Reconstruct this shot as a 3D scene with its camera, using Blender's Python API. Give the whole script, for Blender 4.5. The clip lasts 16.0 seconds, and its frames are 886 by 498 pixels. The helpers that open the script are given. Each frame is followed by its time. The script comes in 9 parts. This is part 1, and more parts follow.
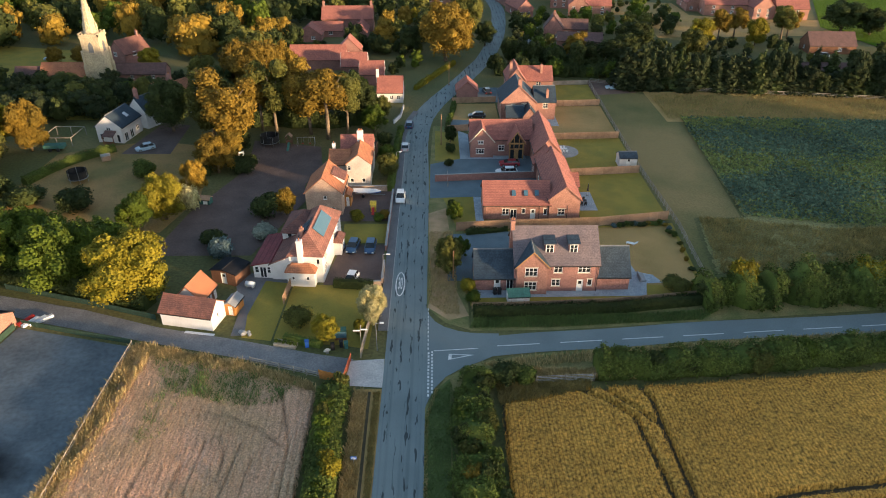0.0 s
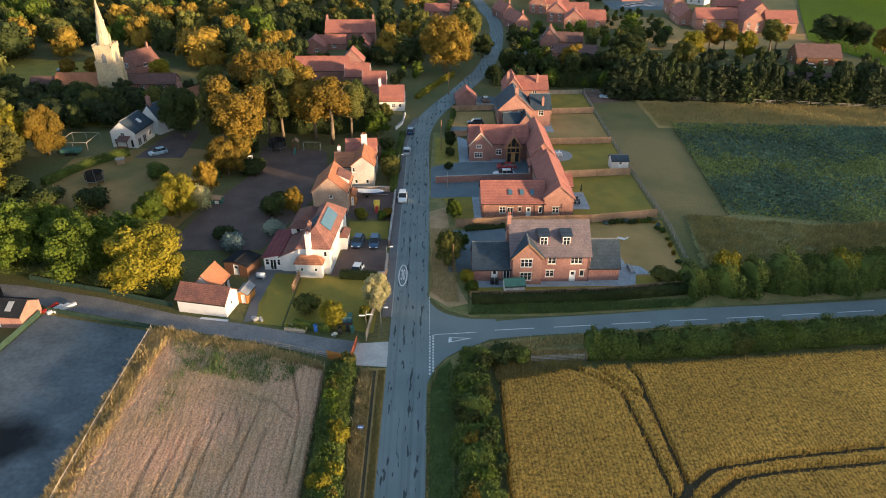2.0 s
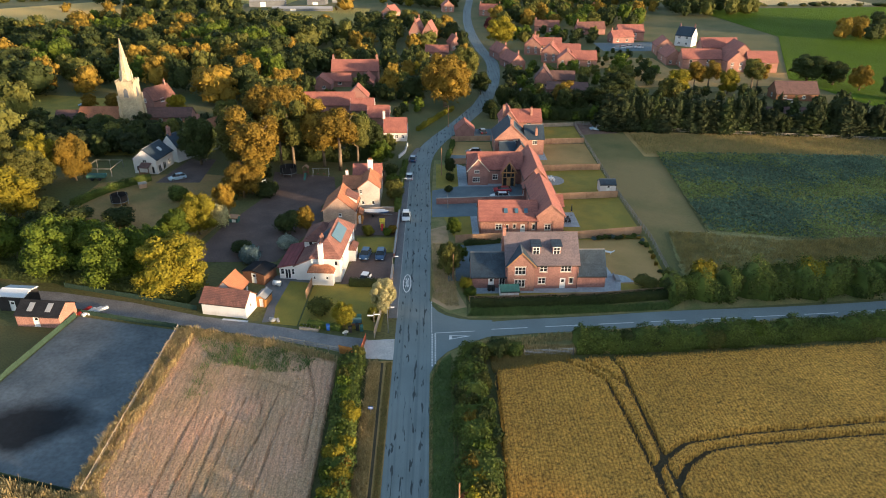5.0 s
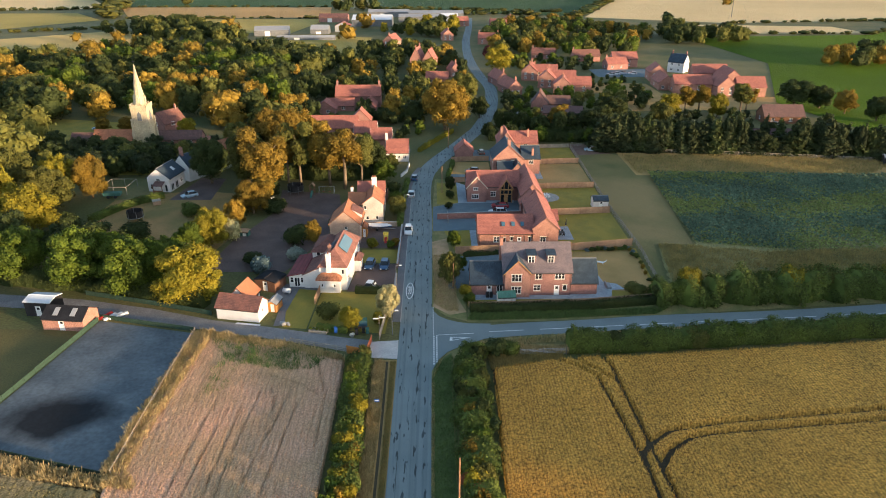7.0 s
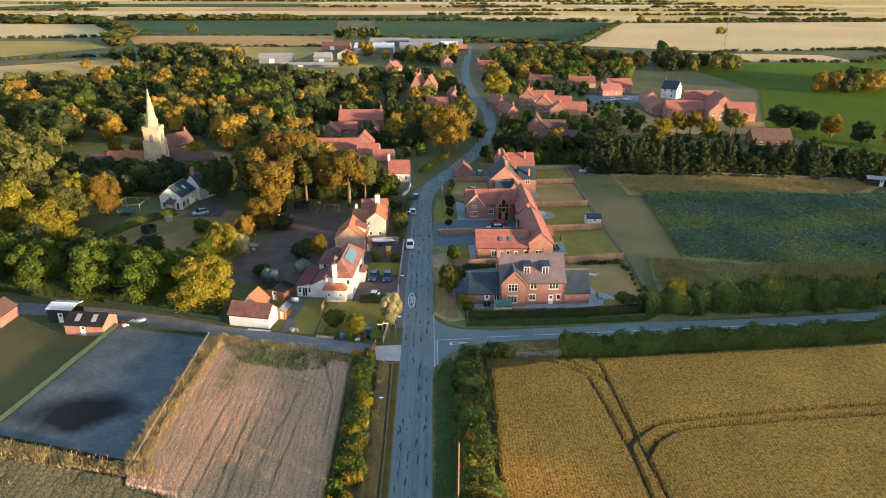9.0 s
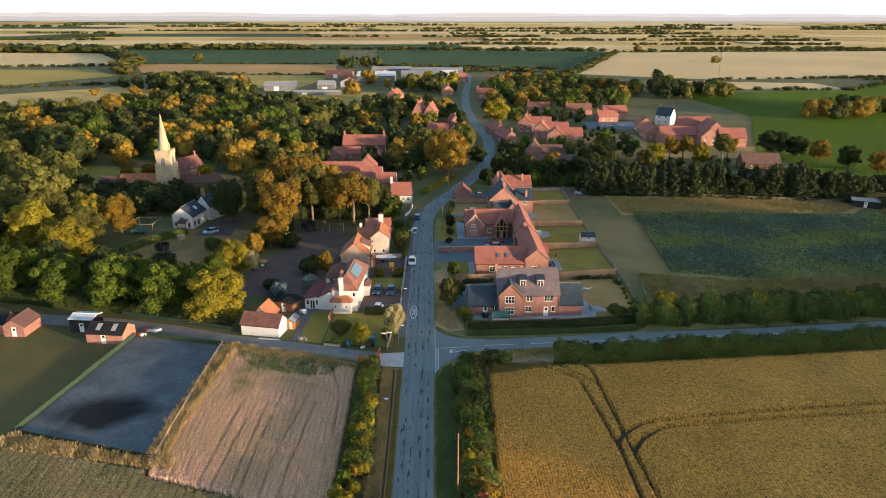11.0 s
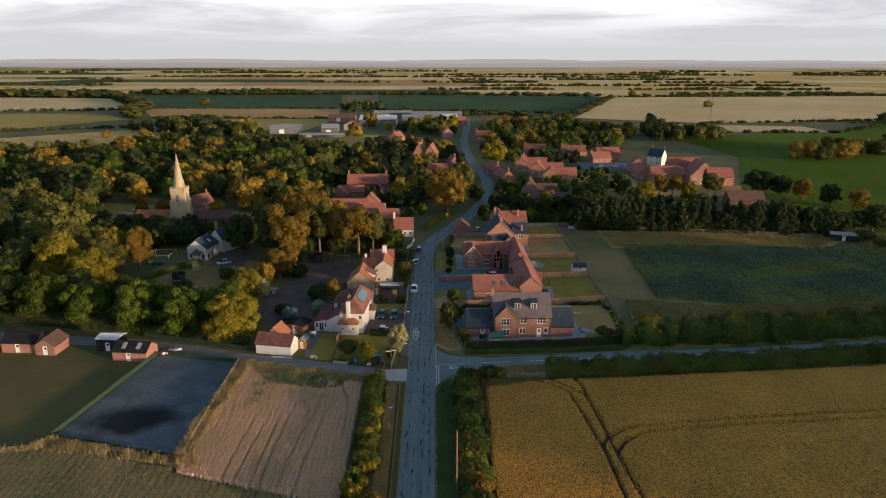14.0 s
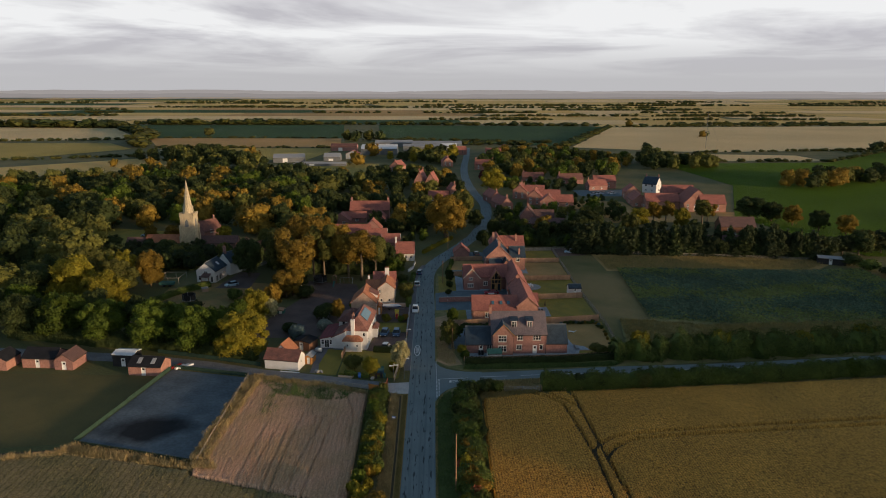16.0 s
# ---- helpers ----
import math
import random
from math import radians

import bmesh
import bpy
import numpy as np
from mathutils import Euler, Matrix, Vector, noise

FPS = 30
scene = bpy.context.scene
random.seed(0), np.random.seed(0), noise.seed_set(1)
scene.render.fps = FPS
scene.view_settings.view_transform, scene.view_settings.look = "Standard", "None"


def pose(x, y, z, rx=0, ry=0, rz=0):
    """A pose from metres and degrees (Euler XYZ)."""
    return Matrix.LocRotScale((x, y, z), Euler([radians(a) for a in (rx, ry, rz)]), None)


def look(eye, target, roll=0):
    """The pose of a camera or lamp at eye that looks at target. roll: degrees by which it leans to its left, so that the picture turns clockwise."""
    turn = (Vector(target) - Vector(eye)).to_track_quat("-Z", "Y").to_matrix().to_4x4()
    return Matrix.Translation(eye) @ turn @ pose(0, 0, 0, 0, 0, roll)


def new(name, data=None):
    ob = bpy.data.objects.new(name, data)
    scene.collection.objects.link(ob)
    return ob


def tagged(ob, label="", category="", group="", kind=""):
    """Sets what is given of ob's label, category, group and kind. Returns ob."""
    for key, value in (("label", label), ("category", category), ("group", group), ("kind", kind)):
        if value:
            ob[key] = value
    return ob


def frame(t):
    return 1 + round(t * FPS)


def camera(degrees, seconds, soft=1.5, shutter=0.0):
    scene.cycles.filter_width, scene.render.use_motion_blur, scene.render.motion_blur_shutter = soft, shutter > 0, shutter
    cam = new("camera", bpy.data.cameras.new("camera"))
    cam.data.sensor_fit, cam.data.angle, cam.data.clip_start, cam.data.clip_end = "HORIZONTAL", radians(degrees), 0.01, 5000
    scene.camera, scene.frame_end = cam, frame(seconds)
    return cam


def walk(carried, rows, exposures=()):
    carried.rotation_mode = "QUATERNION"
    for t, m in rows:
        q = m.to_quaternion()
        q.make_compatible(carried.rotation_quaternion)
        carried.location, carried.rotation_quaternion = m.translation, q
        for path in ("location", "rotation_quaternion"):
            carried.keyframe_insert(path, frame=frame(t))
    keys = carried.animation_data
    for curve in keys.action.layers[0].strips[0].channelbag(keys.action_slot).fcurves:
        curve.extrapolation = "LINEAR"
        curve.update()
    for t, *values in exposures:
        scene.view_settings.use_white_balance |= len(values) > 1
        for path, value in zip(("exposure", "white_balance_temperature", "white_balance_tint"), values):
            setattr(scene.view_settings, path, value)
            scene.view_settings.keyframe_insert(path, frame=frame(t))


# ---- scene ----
cam = camera(65.7, 16.0, 1.0)
PATH = [
    (0, (4.247, -65.122, 59.779), (4.266, -63.4, 58.761), 0.1),
    (0.5, (4.222, -66.96, 59.761), (4.24, -65.233, 58.752), 0.1),
    (1, (4.182, -68.784, 59.737), (4.201, -67.051, 58.738), 0.1),
    (1.5, (4.117, -70.625, 59.718), (4.136, -68.887, 58.728), 0.0),
    (2, (4.02, -72.504, 59.707), (4.041, -70.759, 58.73), 0.1),
    (2.5, (3.948, -74.39, 59.694), (3.969, -72.635, 58.735), 0.1),
    (3, (3.897, -76.258, 59.703), (3.919, -74.494, 58.76), 0.1),
    (5.5, (3.458, -86.233, 59.83), (3.483, -84.424, 58.977), 0.1),
    (6, (3.394, -88.197, 59.859), (3.419, -86.381, 59.023), 0.0),
    (6.5, (3.357, -90.245, 59.895), (3.382, -88.42, 59.078), 0.0),
    (7, (3.29, -92.342, 59.963), (3.315, -90.509, 59.164), 0.0),
    (7.5, (3.234, -94.306, 60.056), (3.26, -92.466, 59.274), 0.1),
    (8, (3.197, -96.308, 60.15), (3.222, -94.46, 59.385), 0.1),
    (8.5, (3.1, -98.344, 60.213), (3.126, -96.489, 59.466), 0.1),
    (9, (3.024, -100.329, 60.268), (3.051, -98.467, 59.539), 0.1),
    (11.5, (2.858, -110.523, 60.721), (2.884, -108.628, 60.083), 0.1),
    (12, (2.853, -112.535, 60.749), (2.88, -110.633, 60.129), 0.1),
    (12.5, (2.814, -114.588, 60.761), (2.841, -112.68, 60.162), 0.1),
    (13, (2.754, -116.651, 60.781), (2.781, -114.737, 60.204), 0.1),
    (13.5, (2.713, -118.609, 60.812), (2.739, -116.688, 60.255), 0.1),
    (14, (2.635, -120.612, 60.856), (2.662, -118.686, 60.318), 0.1),
    (14.5, (2.571, -122.632, 60.916), (2.598, -120.7, 60.399), 0.0),
    (15, (2.534, -124.706, 60.959), (2.561, -122.769, 60.462), 0.1),
    (15.5, (2.522, -126.839, 60.987), (2.548, -124.897, 60.512), 0.0),
    (16, (2.502, -128.928, 61.021), (2.529, -126.981, 60.565), 0.1),
]
walk(cam, [(t, look(eye, target, roll)) for t, eye, target, roll in PATH],
     [(0, 0.13, 6420, 10), (3, 0.14, 6380, 10), (6, 0.22, 6300, 10), (9, 0.24, 6280, 10), (10.3, 0.06, 6260, 10), (11.5, -0.16, 6250, 10), (12.5, -0.48, 6250, 10), (14, -0.95, 6250, 10), (15, -1.23, 6250, 10), (16, -1.33, 6250, 10)])

# ---- sky, sun and exposure ----
SUN_AZ, SUN_EL = radians(-31), radians(5.2)      # from +x towards +y, and above the ground
sun_way = Vector((math.cos(SUN_AZ) * math.cos(SUN_EL), math.sin(SUN_AZ) * math.cos(SUN_EL), math.sin(SUN_EL)))
sun_data = bpy.data.lights.new("sun", "SUN")
sun_data.energy, sun_data.angle, sun_data.color = 11.5, radians(2.5), (1.0, 0.69, 0.40)
sun = new("sun", sun_data)
sun.matrix_world = look(sun_way * 500, (0, 0, 0))


def build_world():
    world = bpy.data.worlds.new("evening_sky")
    scene.world = world
    world.use_nodes = True
    nt = world.node_tree
    nt.nodes.clear()
    N, L = nt.nodes.new, nt.links.new
    out, bg = N("ShaderNodeOutputWorld"), N("ShaderNodeBackground")
    sky = N("ShaderNodeTexSky")
    sky.sky_type, sky.sun_disc = "NISHITA", False
    sky.sun_elevation, sky.sun_rotation = SUN_EL, radians(90) - SUN_AZ
    sky.air_density, sky.dust_density, sky.ozone_density = 1.0, 1.2, 1.5
    tc, sep = N("ShaderNodeTexCoord"), N("ShaderNodeSeparateXYZ")
    L(tc.outputs["Generated"], sep.inputs[0])
    # cloud layer: the view ray meets a flat sheet, so clouds shrink towards the horizon
    zc = N("ShaderNodeMath"); zc.operation = "MAXIMUM"; zc.inputs[1].default_value = 0.0
    L(sep.outputs["Z"], zc.inputs[0])
    za = N("ShaderNodeMath"); za.operation = "ADD"; za.inputs[1].default_value = 0.075
    L(zc.outputs[0], za.inputs[0])
    dx, dy = N("ShaderNodeMath"), N("ShaderNodeMath")
    for d, ax in ((dx, "X"), (dy, "Y")):
        d.operation = "DIVIDE"
        L(sep.outputs[ax], d.inputs[0]); L(za.outputs[0], d.inputs[1])
    cmb = N("ShaderNodeCombineXYZ")
    L(dx.outputs[0], cmb.inputs[0]); L(dy.outputs[0], cmb.inputs[1])
    noi = N("ShaderNodeTexNoise")
    noi.inputs["Scale"].default_value, noi.inputs["Detail"].default_value, noi.inputs["Roughness"].default_value = 0.36, 6, 0.56
    noi.inputs["Distortion"].default_value = 0.5
    L(cmb.outputs[0], noi.inputs["Vector"])
    ramp = N("ShaderNodeValToRGB")
    e = ramp.color_ramp.elements
    e[0].position, e[0].color = 0.44, (1.06, 1.04, 1.01, 1)
    e[1].position, e[1].color = 0.60, (0.64, 0.615, 0.635, 1)
    L(noi.outputs["Fac"], ramp.inputs["Fac"])
    # near the horizon a pale even veil
    hz = N("ShaderNodeMapRange"); hz.inputs["From Min"].default_value, hz.inputs["From Max"].default_value = 0.012, 0.07
    L(zc.outputs[0], hz.inputs["Value"])
    veil = N("ShaderNodeMix"); veil.data_type = "RGBA"; veil.inputs["A"].default_value = (0.62, 0.60, 0.595, 1)
    L(hz.outputs["Result"], veil.inputs["Factor"]); L(ramp.outputs["Color"], veil.inputs["B"])
    bright = N("ShaderNodeVectorMath"); bright.operation = "SCALE"; bright.inputs["Scale"].default_value = 2.1
    L(veil.outputs["Result"], bright.inputs[0])
    blue = N("ShaderNodeVectorMath"); blue.operation = "SCALE"; blue.inputs["Scale"].default_value = 0.48
    L(sky.outputs["Color"], blue.inputs[0])
    # high overhead the cloud opens to blue
    up = N("ShaderNodeMapRange"); up.inputs["From Min"].default_value, up.inputs["From Max"].default_value = 0.13, 0.32
    L(sep.outputs["Z"], up.inputs["Value"])
    mix = N("ShaderNodeMix"); mix.data_type = "RGBA"
    L(up.outputs["Result"], mix.inputs["Factor"]); L(bright.outputs[0], mix.inputs["A"]); L(blue.outputs[0], mix.inputs["B"])
    L(mix.outputs["Result"], bg.inputs["Color"])
    bg.inputs["Strength"].default_value = 1.0
    L(bg.outputs[0], out.inputs["Surface"])


build_world()


# ---- materials ----
def mat(name, c1, c2, scale=0.5, rough=0.9, bump=0.3, bscale=6.0, metal=0.0, spec=0.25, island=0.0, each=0.0, pattern=None, grain=0.25,
        leaf=0.0, coat=0.0, pat=(0.5, 0.25, 0.35), deep=0.05):
    """Two mottled colours, a finer grain, relief; island and each vary the brightness piece by piece and thing by thing."""
    m = bpy.data.materials.new(name)
    m.use_nodes = True
    nt = m.node_tree
    N, L = nt.nodes.new, nt.links.new
    bsdf = nt.nodes["Principled BSDF"]
    geo = N("ShaderNodeNewGeometry")
    n1 = N("ShaderNodeTexNoise"); n1.inputs["Scale"].default_value = scale; n1.inputs["Detail"].default_value = 4
    L(geo.outputs["Position"], n1.inputs["Vector"])
    r1 = N("ShaderNodeMapRange"); r1.inputs["From Min"].default_value, r1.inputs["From Max"].default_value = 0.36, 0.64
    L(n1.outputs["Fac"], r1.inputs["Value"])
    mix = N("ShaderNodeMix"); mix.data_type = "RGBA"
    mix.inputs["A"].default_value, mix.inputs["B"].default_value = (*c1, 1), (*c2, 1)
    L(r1.outputs["Result"], mix.inputs["Factor"])
    col = mix.outputs["Result"]
    n2 = N("ShaderNodeTexNoise"); n2.inputs["Scale"].default_value = bscale; n2.inputs["Detail"].default_value = 3
    L(geo.outputs["Position"], n2.inputs["Vector"])

    def times(col, value, lo, hi, a=0.0, b=1.0):
        r = N("ShaderNodeMapRange")
        r.inputs["From Min"].default_value, r.inputs["From Max"].default_value = a, b
        r.inputs["To Min"].default_value, r.inputs["To Max"].default_value = lo, hi
        L(value, r.inputs["Value"])
        s = N("ShaderNodeVectorMath"); s.operation = "SCALE"
        L(col, s.inputs[0]); L(r.outputs["Result"], s.inputs["Scale"])
        return s.outputs[0]
    col = times(col, n2.outputs["Fac"], 1 - grain, 1 + grain, 0.3, 0.7)
    if island:
        col = times(col, geo.outputs["Random Per Island"], 1 - island, 1 + island)
    if each:
        oi = N("ShaderNodeObjectInfo")
        col = times(col, oi.outputs["Random"], 1 - each, 1 + each)
    height = n2.outputs["Fac"]
    if pattern:
        tc, sep, cmb, add = N("ShaderNodeTexCoord"), N("ShaderNodeSeparateXYZ"), N("ShaderNodeCombineXYZ"), N("ShaderNodeMath")
        L(tc.outputs["Object"], sep.inputs[0])
        L(sep.outputs["X"], add.inputs[0]); L(sep.outputs["Y"], add.inputs[1])
        L(add.outputs[0], cmb.inputs[0]); L(sep.outputs["Z"], cmb.inputs[1])
        br = N("ShaderNodeTexBrick")
        br.inputs["Scale"].default_value = 1.0
        br.inputs["Brick Width"].default_value, br.inputs["Row Height"].default_value = pattern
        br.inputs["Mortar Size"].default_value = pattern[1] * 0.12
        br.inputs["Color1"].default_value, br.inputs["Color2"].default_value = (1, 1, 1, 1), (pat[1] + 0.5, pat[1] + 0.5, pat[1] + 0.5, 1)
        br.inputs["Mortar"].default_value = (pat[0], pat[0], pat[0], 1)
        L(cmb.outputs[0], br.inputs["Vector"])
        mul = N("ShaderNodeMix"); mul.data_type, mul.blend_type = "RGBA", "MULTIPLY"
        mul.inputs["Factor"].default_value = 1.0
        L(col, mul.inputs["A"]); L(br.outputs["Color"], mul.inputs["B"])
        col = mul.outputs["Result"]
    L(col, bsdf.inputs["Base Color"])
    bsdf.inputs["Roughness"].default_value, bsdf.inputs["Metallic"].default_value = rough, metal
    bsdf.inputs["Specular IOR Level"].default_value, bsdf.inputs["Coat Weight"].default_value = spec, coat
    if bump:
        b = N("ShaderNodeBump"); b.inputs["Strength"].default_value, b.inputs["Distance"].default_value = bump, deep
        L(height, b.inputs["Height"]); L(b.outputs[0], bsdf.inputs["Normal"])
    if leaf:
        tr, ms = N("ShaderNodeBsdfTranslucent"), N("ShaderNodeMixShader")
        ms.inputs["Fac"].default_value = leaf
        L(col, tr.inputs["Color"]); L(bsdf.outputs[0], ms.inputs[1]); L(tr.outputs[0], ms.inputs[2])
        L(ms.outputs[0], nt.nodes["Material Output"].inputs["Surface"])
    return m


def streaked(m, amount, sx, sy, lo, hi, tint=(0.35, 0.35, 0.35)):
    """Adds long dark marks (patched tar, tyre tracks) to a ground material, stretched along y."""
    nt = m.node_tree
    N, L = nt.nodes.new, nt.links.new
    bsdf = nt.nodes["Principled BSDF"]
    src = bsdf.inputs["Base Color"].links[0].from_socket
    geo, mp, no, rg, mx = N("ShaderNodeNewGeometry"), N("ShaderNodeMapping"), N("ShaderNodeTexNoise"), N("ShaderNodeMapRange"), N("ShaderNodeMix")
    mp.inputs["Scale"].default_value = (sx, sy, 1)
    no.inputs["Scale"].default_value, no.inputs["Detail"].default_value = 1.0, 2
    L(geo.outputs["Position"], mp.inputs["Vector"]); L(mp.outputs[0], no.inputs["Vector"])
    rg.inputs["From Min"].default_value, rg.inputs["From Max"].default_value = lo, hi
    rg.inputs["To Max"].default_value = amount
    L(no.outputs["Fac"], rg.inputs["Value"])
    mx.data_type, mx.blend_type = "RGBA", "MULTIPLY"
    mx.inputs["B"].default_value = (*tint, 1)
    L(rg.outputs["Result"], mx.inputs["Factor"]); L(src, mx.inputs["A"])
    L(mx.outputs["Result"], bsdf.inputs["Base Color"])
    return m


def patched(m, tint):
    """Dark tar repairs: short blots strung along the wheel tracks of a road that runs along y."""
    nt = m.node_tree
    N, L = nt.nodes.new, nt.links.new
    bsdf = nt.nodes["Principled BSDF"]
    geo, wv, ad = N("ShaderNodeNewGeometry"), N("ShaderNodeTexWave"), N("ShaderNodeMath")
    wv.wave_type, wv.bands_direction = "BANDS", "X"
    wv.inputs["Scale"].default_value, wv.inputs["Distortion"].default_value = 0.314 / 1.25, 0.6
    wv.inputs["Detail Scale"].default_value = 0.4
    L(geo.outputs["Position"], wv.inputs["Vector"])
    ad.operation = "MULTIPLY_ADD"
    ad.inputs[1].default_value, ad.inputs[2].default_value = 0.12, 0.0
    L(wv.outputs["Fac"], ad.inputs[0])
    for sx, sy, lo, hi in ((2.1, 0.36, 0.682, 0.71), (7.0, 0.10, 0.745, 0.775)):
        src = bsdf.inputs["Base Color"].links[0].from_socket
        mp, no, sm, rg, mx = N("ShaderNodeMapping"), N("ShaderNodeTexNoise"), N("ShaderNodeMath"), N("ShaderNodeMapRange"), N("ShaderNodeMix")
        mp.inputs["Scale"].default_value = (sx, sy, 1)
        no.inputs["Scale"].default_value, no.inputs["Detail"].default_value = 1.0, 3
        L(geo.outputs["Position"], mp.inputs["Vector"]); L(mp.outputs[0], no.inputs["Vector"])
        L(no.outputs["Fac"], sm.inputs[0]); L(ad.outputs[0], sm.inputs[1])
        rg.inputs["From Min"].default_value, rg.inputs["From Max"].default_value, rg.inputs["To Max"].default_value = lo, hi, 0.9
        L(sm.outputs[0], rg.inputs["Value"])
        mx.data_type, mx.blend_type = "RGBA", "MULTIPLY"
        mx.inputs["B"].default_value = (*tint, 1)
        L(rg.outputs["Result"], mx.inputs["Factor"]); L(src, mx.inputs["A"])
        L(mx.outputs["Result"], bsdf.inputs["Base Color"])
    return m


def drilled(m, period, amount, tint, wander=2.0):
    """Drill rows along y: fine darker lines between the rows, slightly wandering."""
    nt = m.node_tree
    N, L = nt.nodes.new, nt.links.new
    bsdf = nt.nodes["Principled BSDF"]
    src = bsdf.inputs["Base Color"].links[0].from_socket
    geo, wv, rg, mx = N("ShaderNodeNewGeometry"), N("ShaderNodeTexWave"), N("ShaderNodeMapRange"), N("ShaderNodeMix")
    wv.wave_type, wv.bands_direction = "BANDS", "X"
    wv.inputs["Scale"].default_value = 0.314 / period
    wv.inputs["Distortion"].default_value, wv.inputs["Detail"].default_value, wv.inputs["Detail Scale"].default_value = wander, 3, 0.5
    L(geo.outputs["Position"], wv.inputs["Vector"])
    rg.inputs["From Min"].default_value, rg.inputs["From Max"].default_value = 0.28, 0.02
    rg.inputs["To Max"].default_value = amount
    L(wv.outputs["Fac"], rg.inputs["Value"])
    mx.data_type, mx.blend_type = "RGBA", "MULTIPLY"
    mx.inputs["B"].default_value = (*tint, 1)
    L(rg.outputs["Result"], mx.inputs["Factor"]); L(src, mx.inputs["A"])
    L(mx.outputs["Result"], bsdf.inputs["Base Color"])
    return m


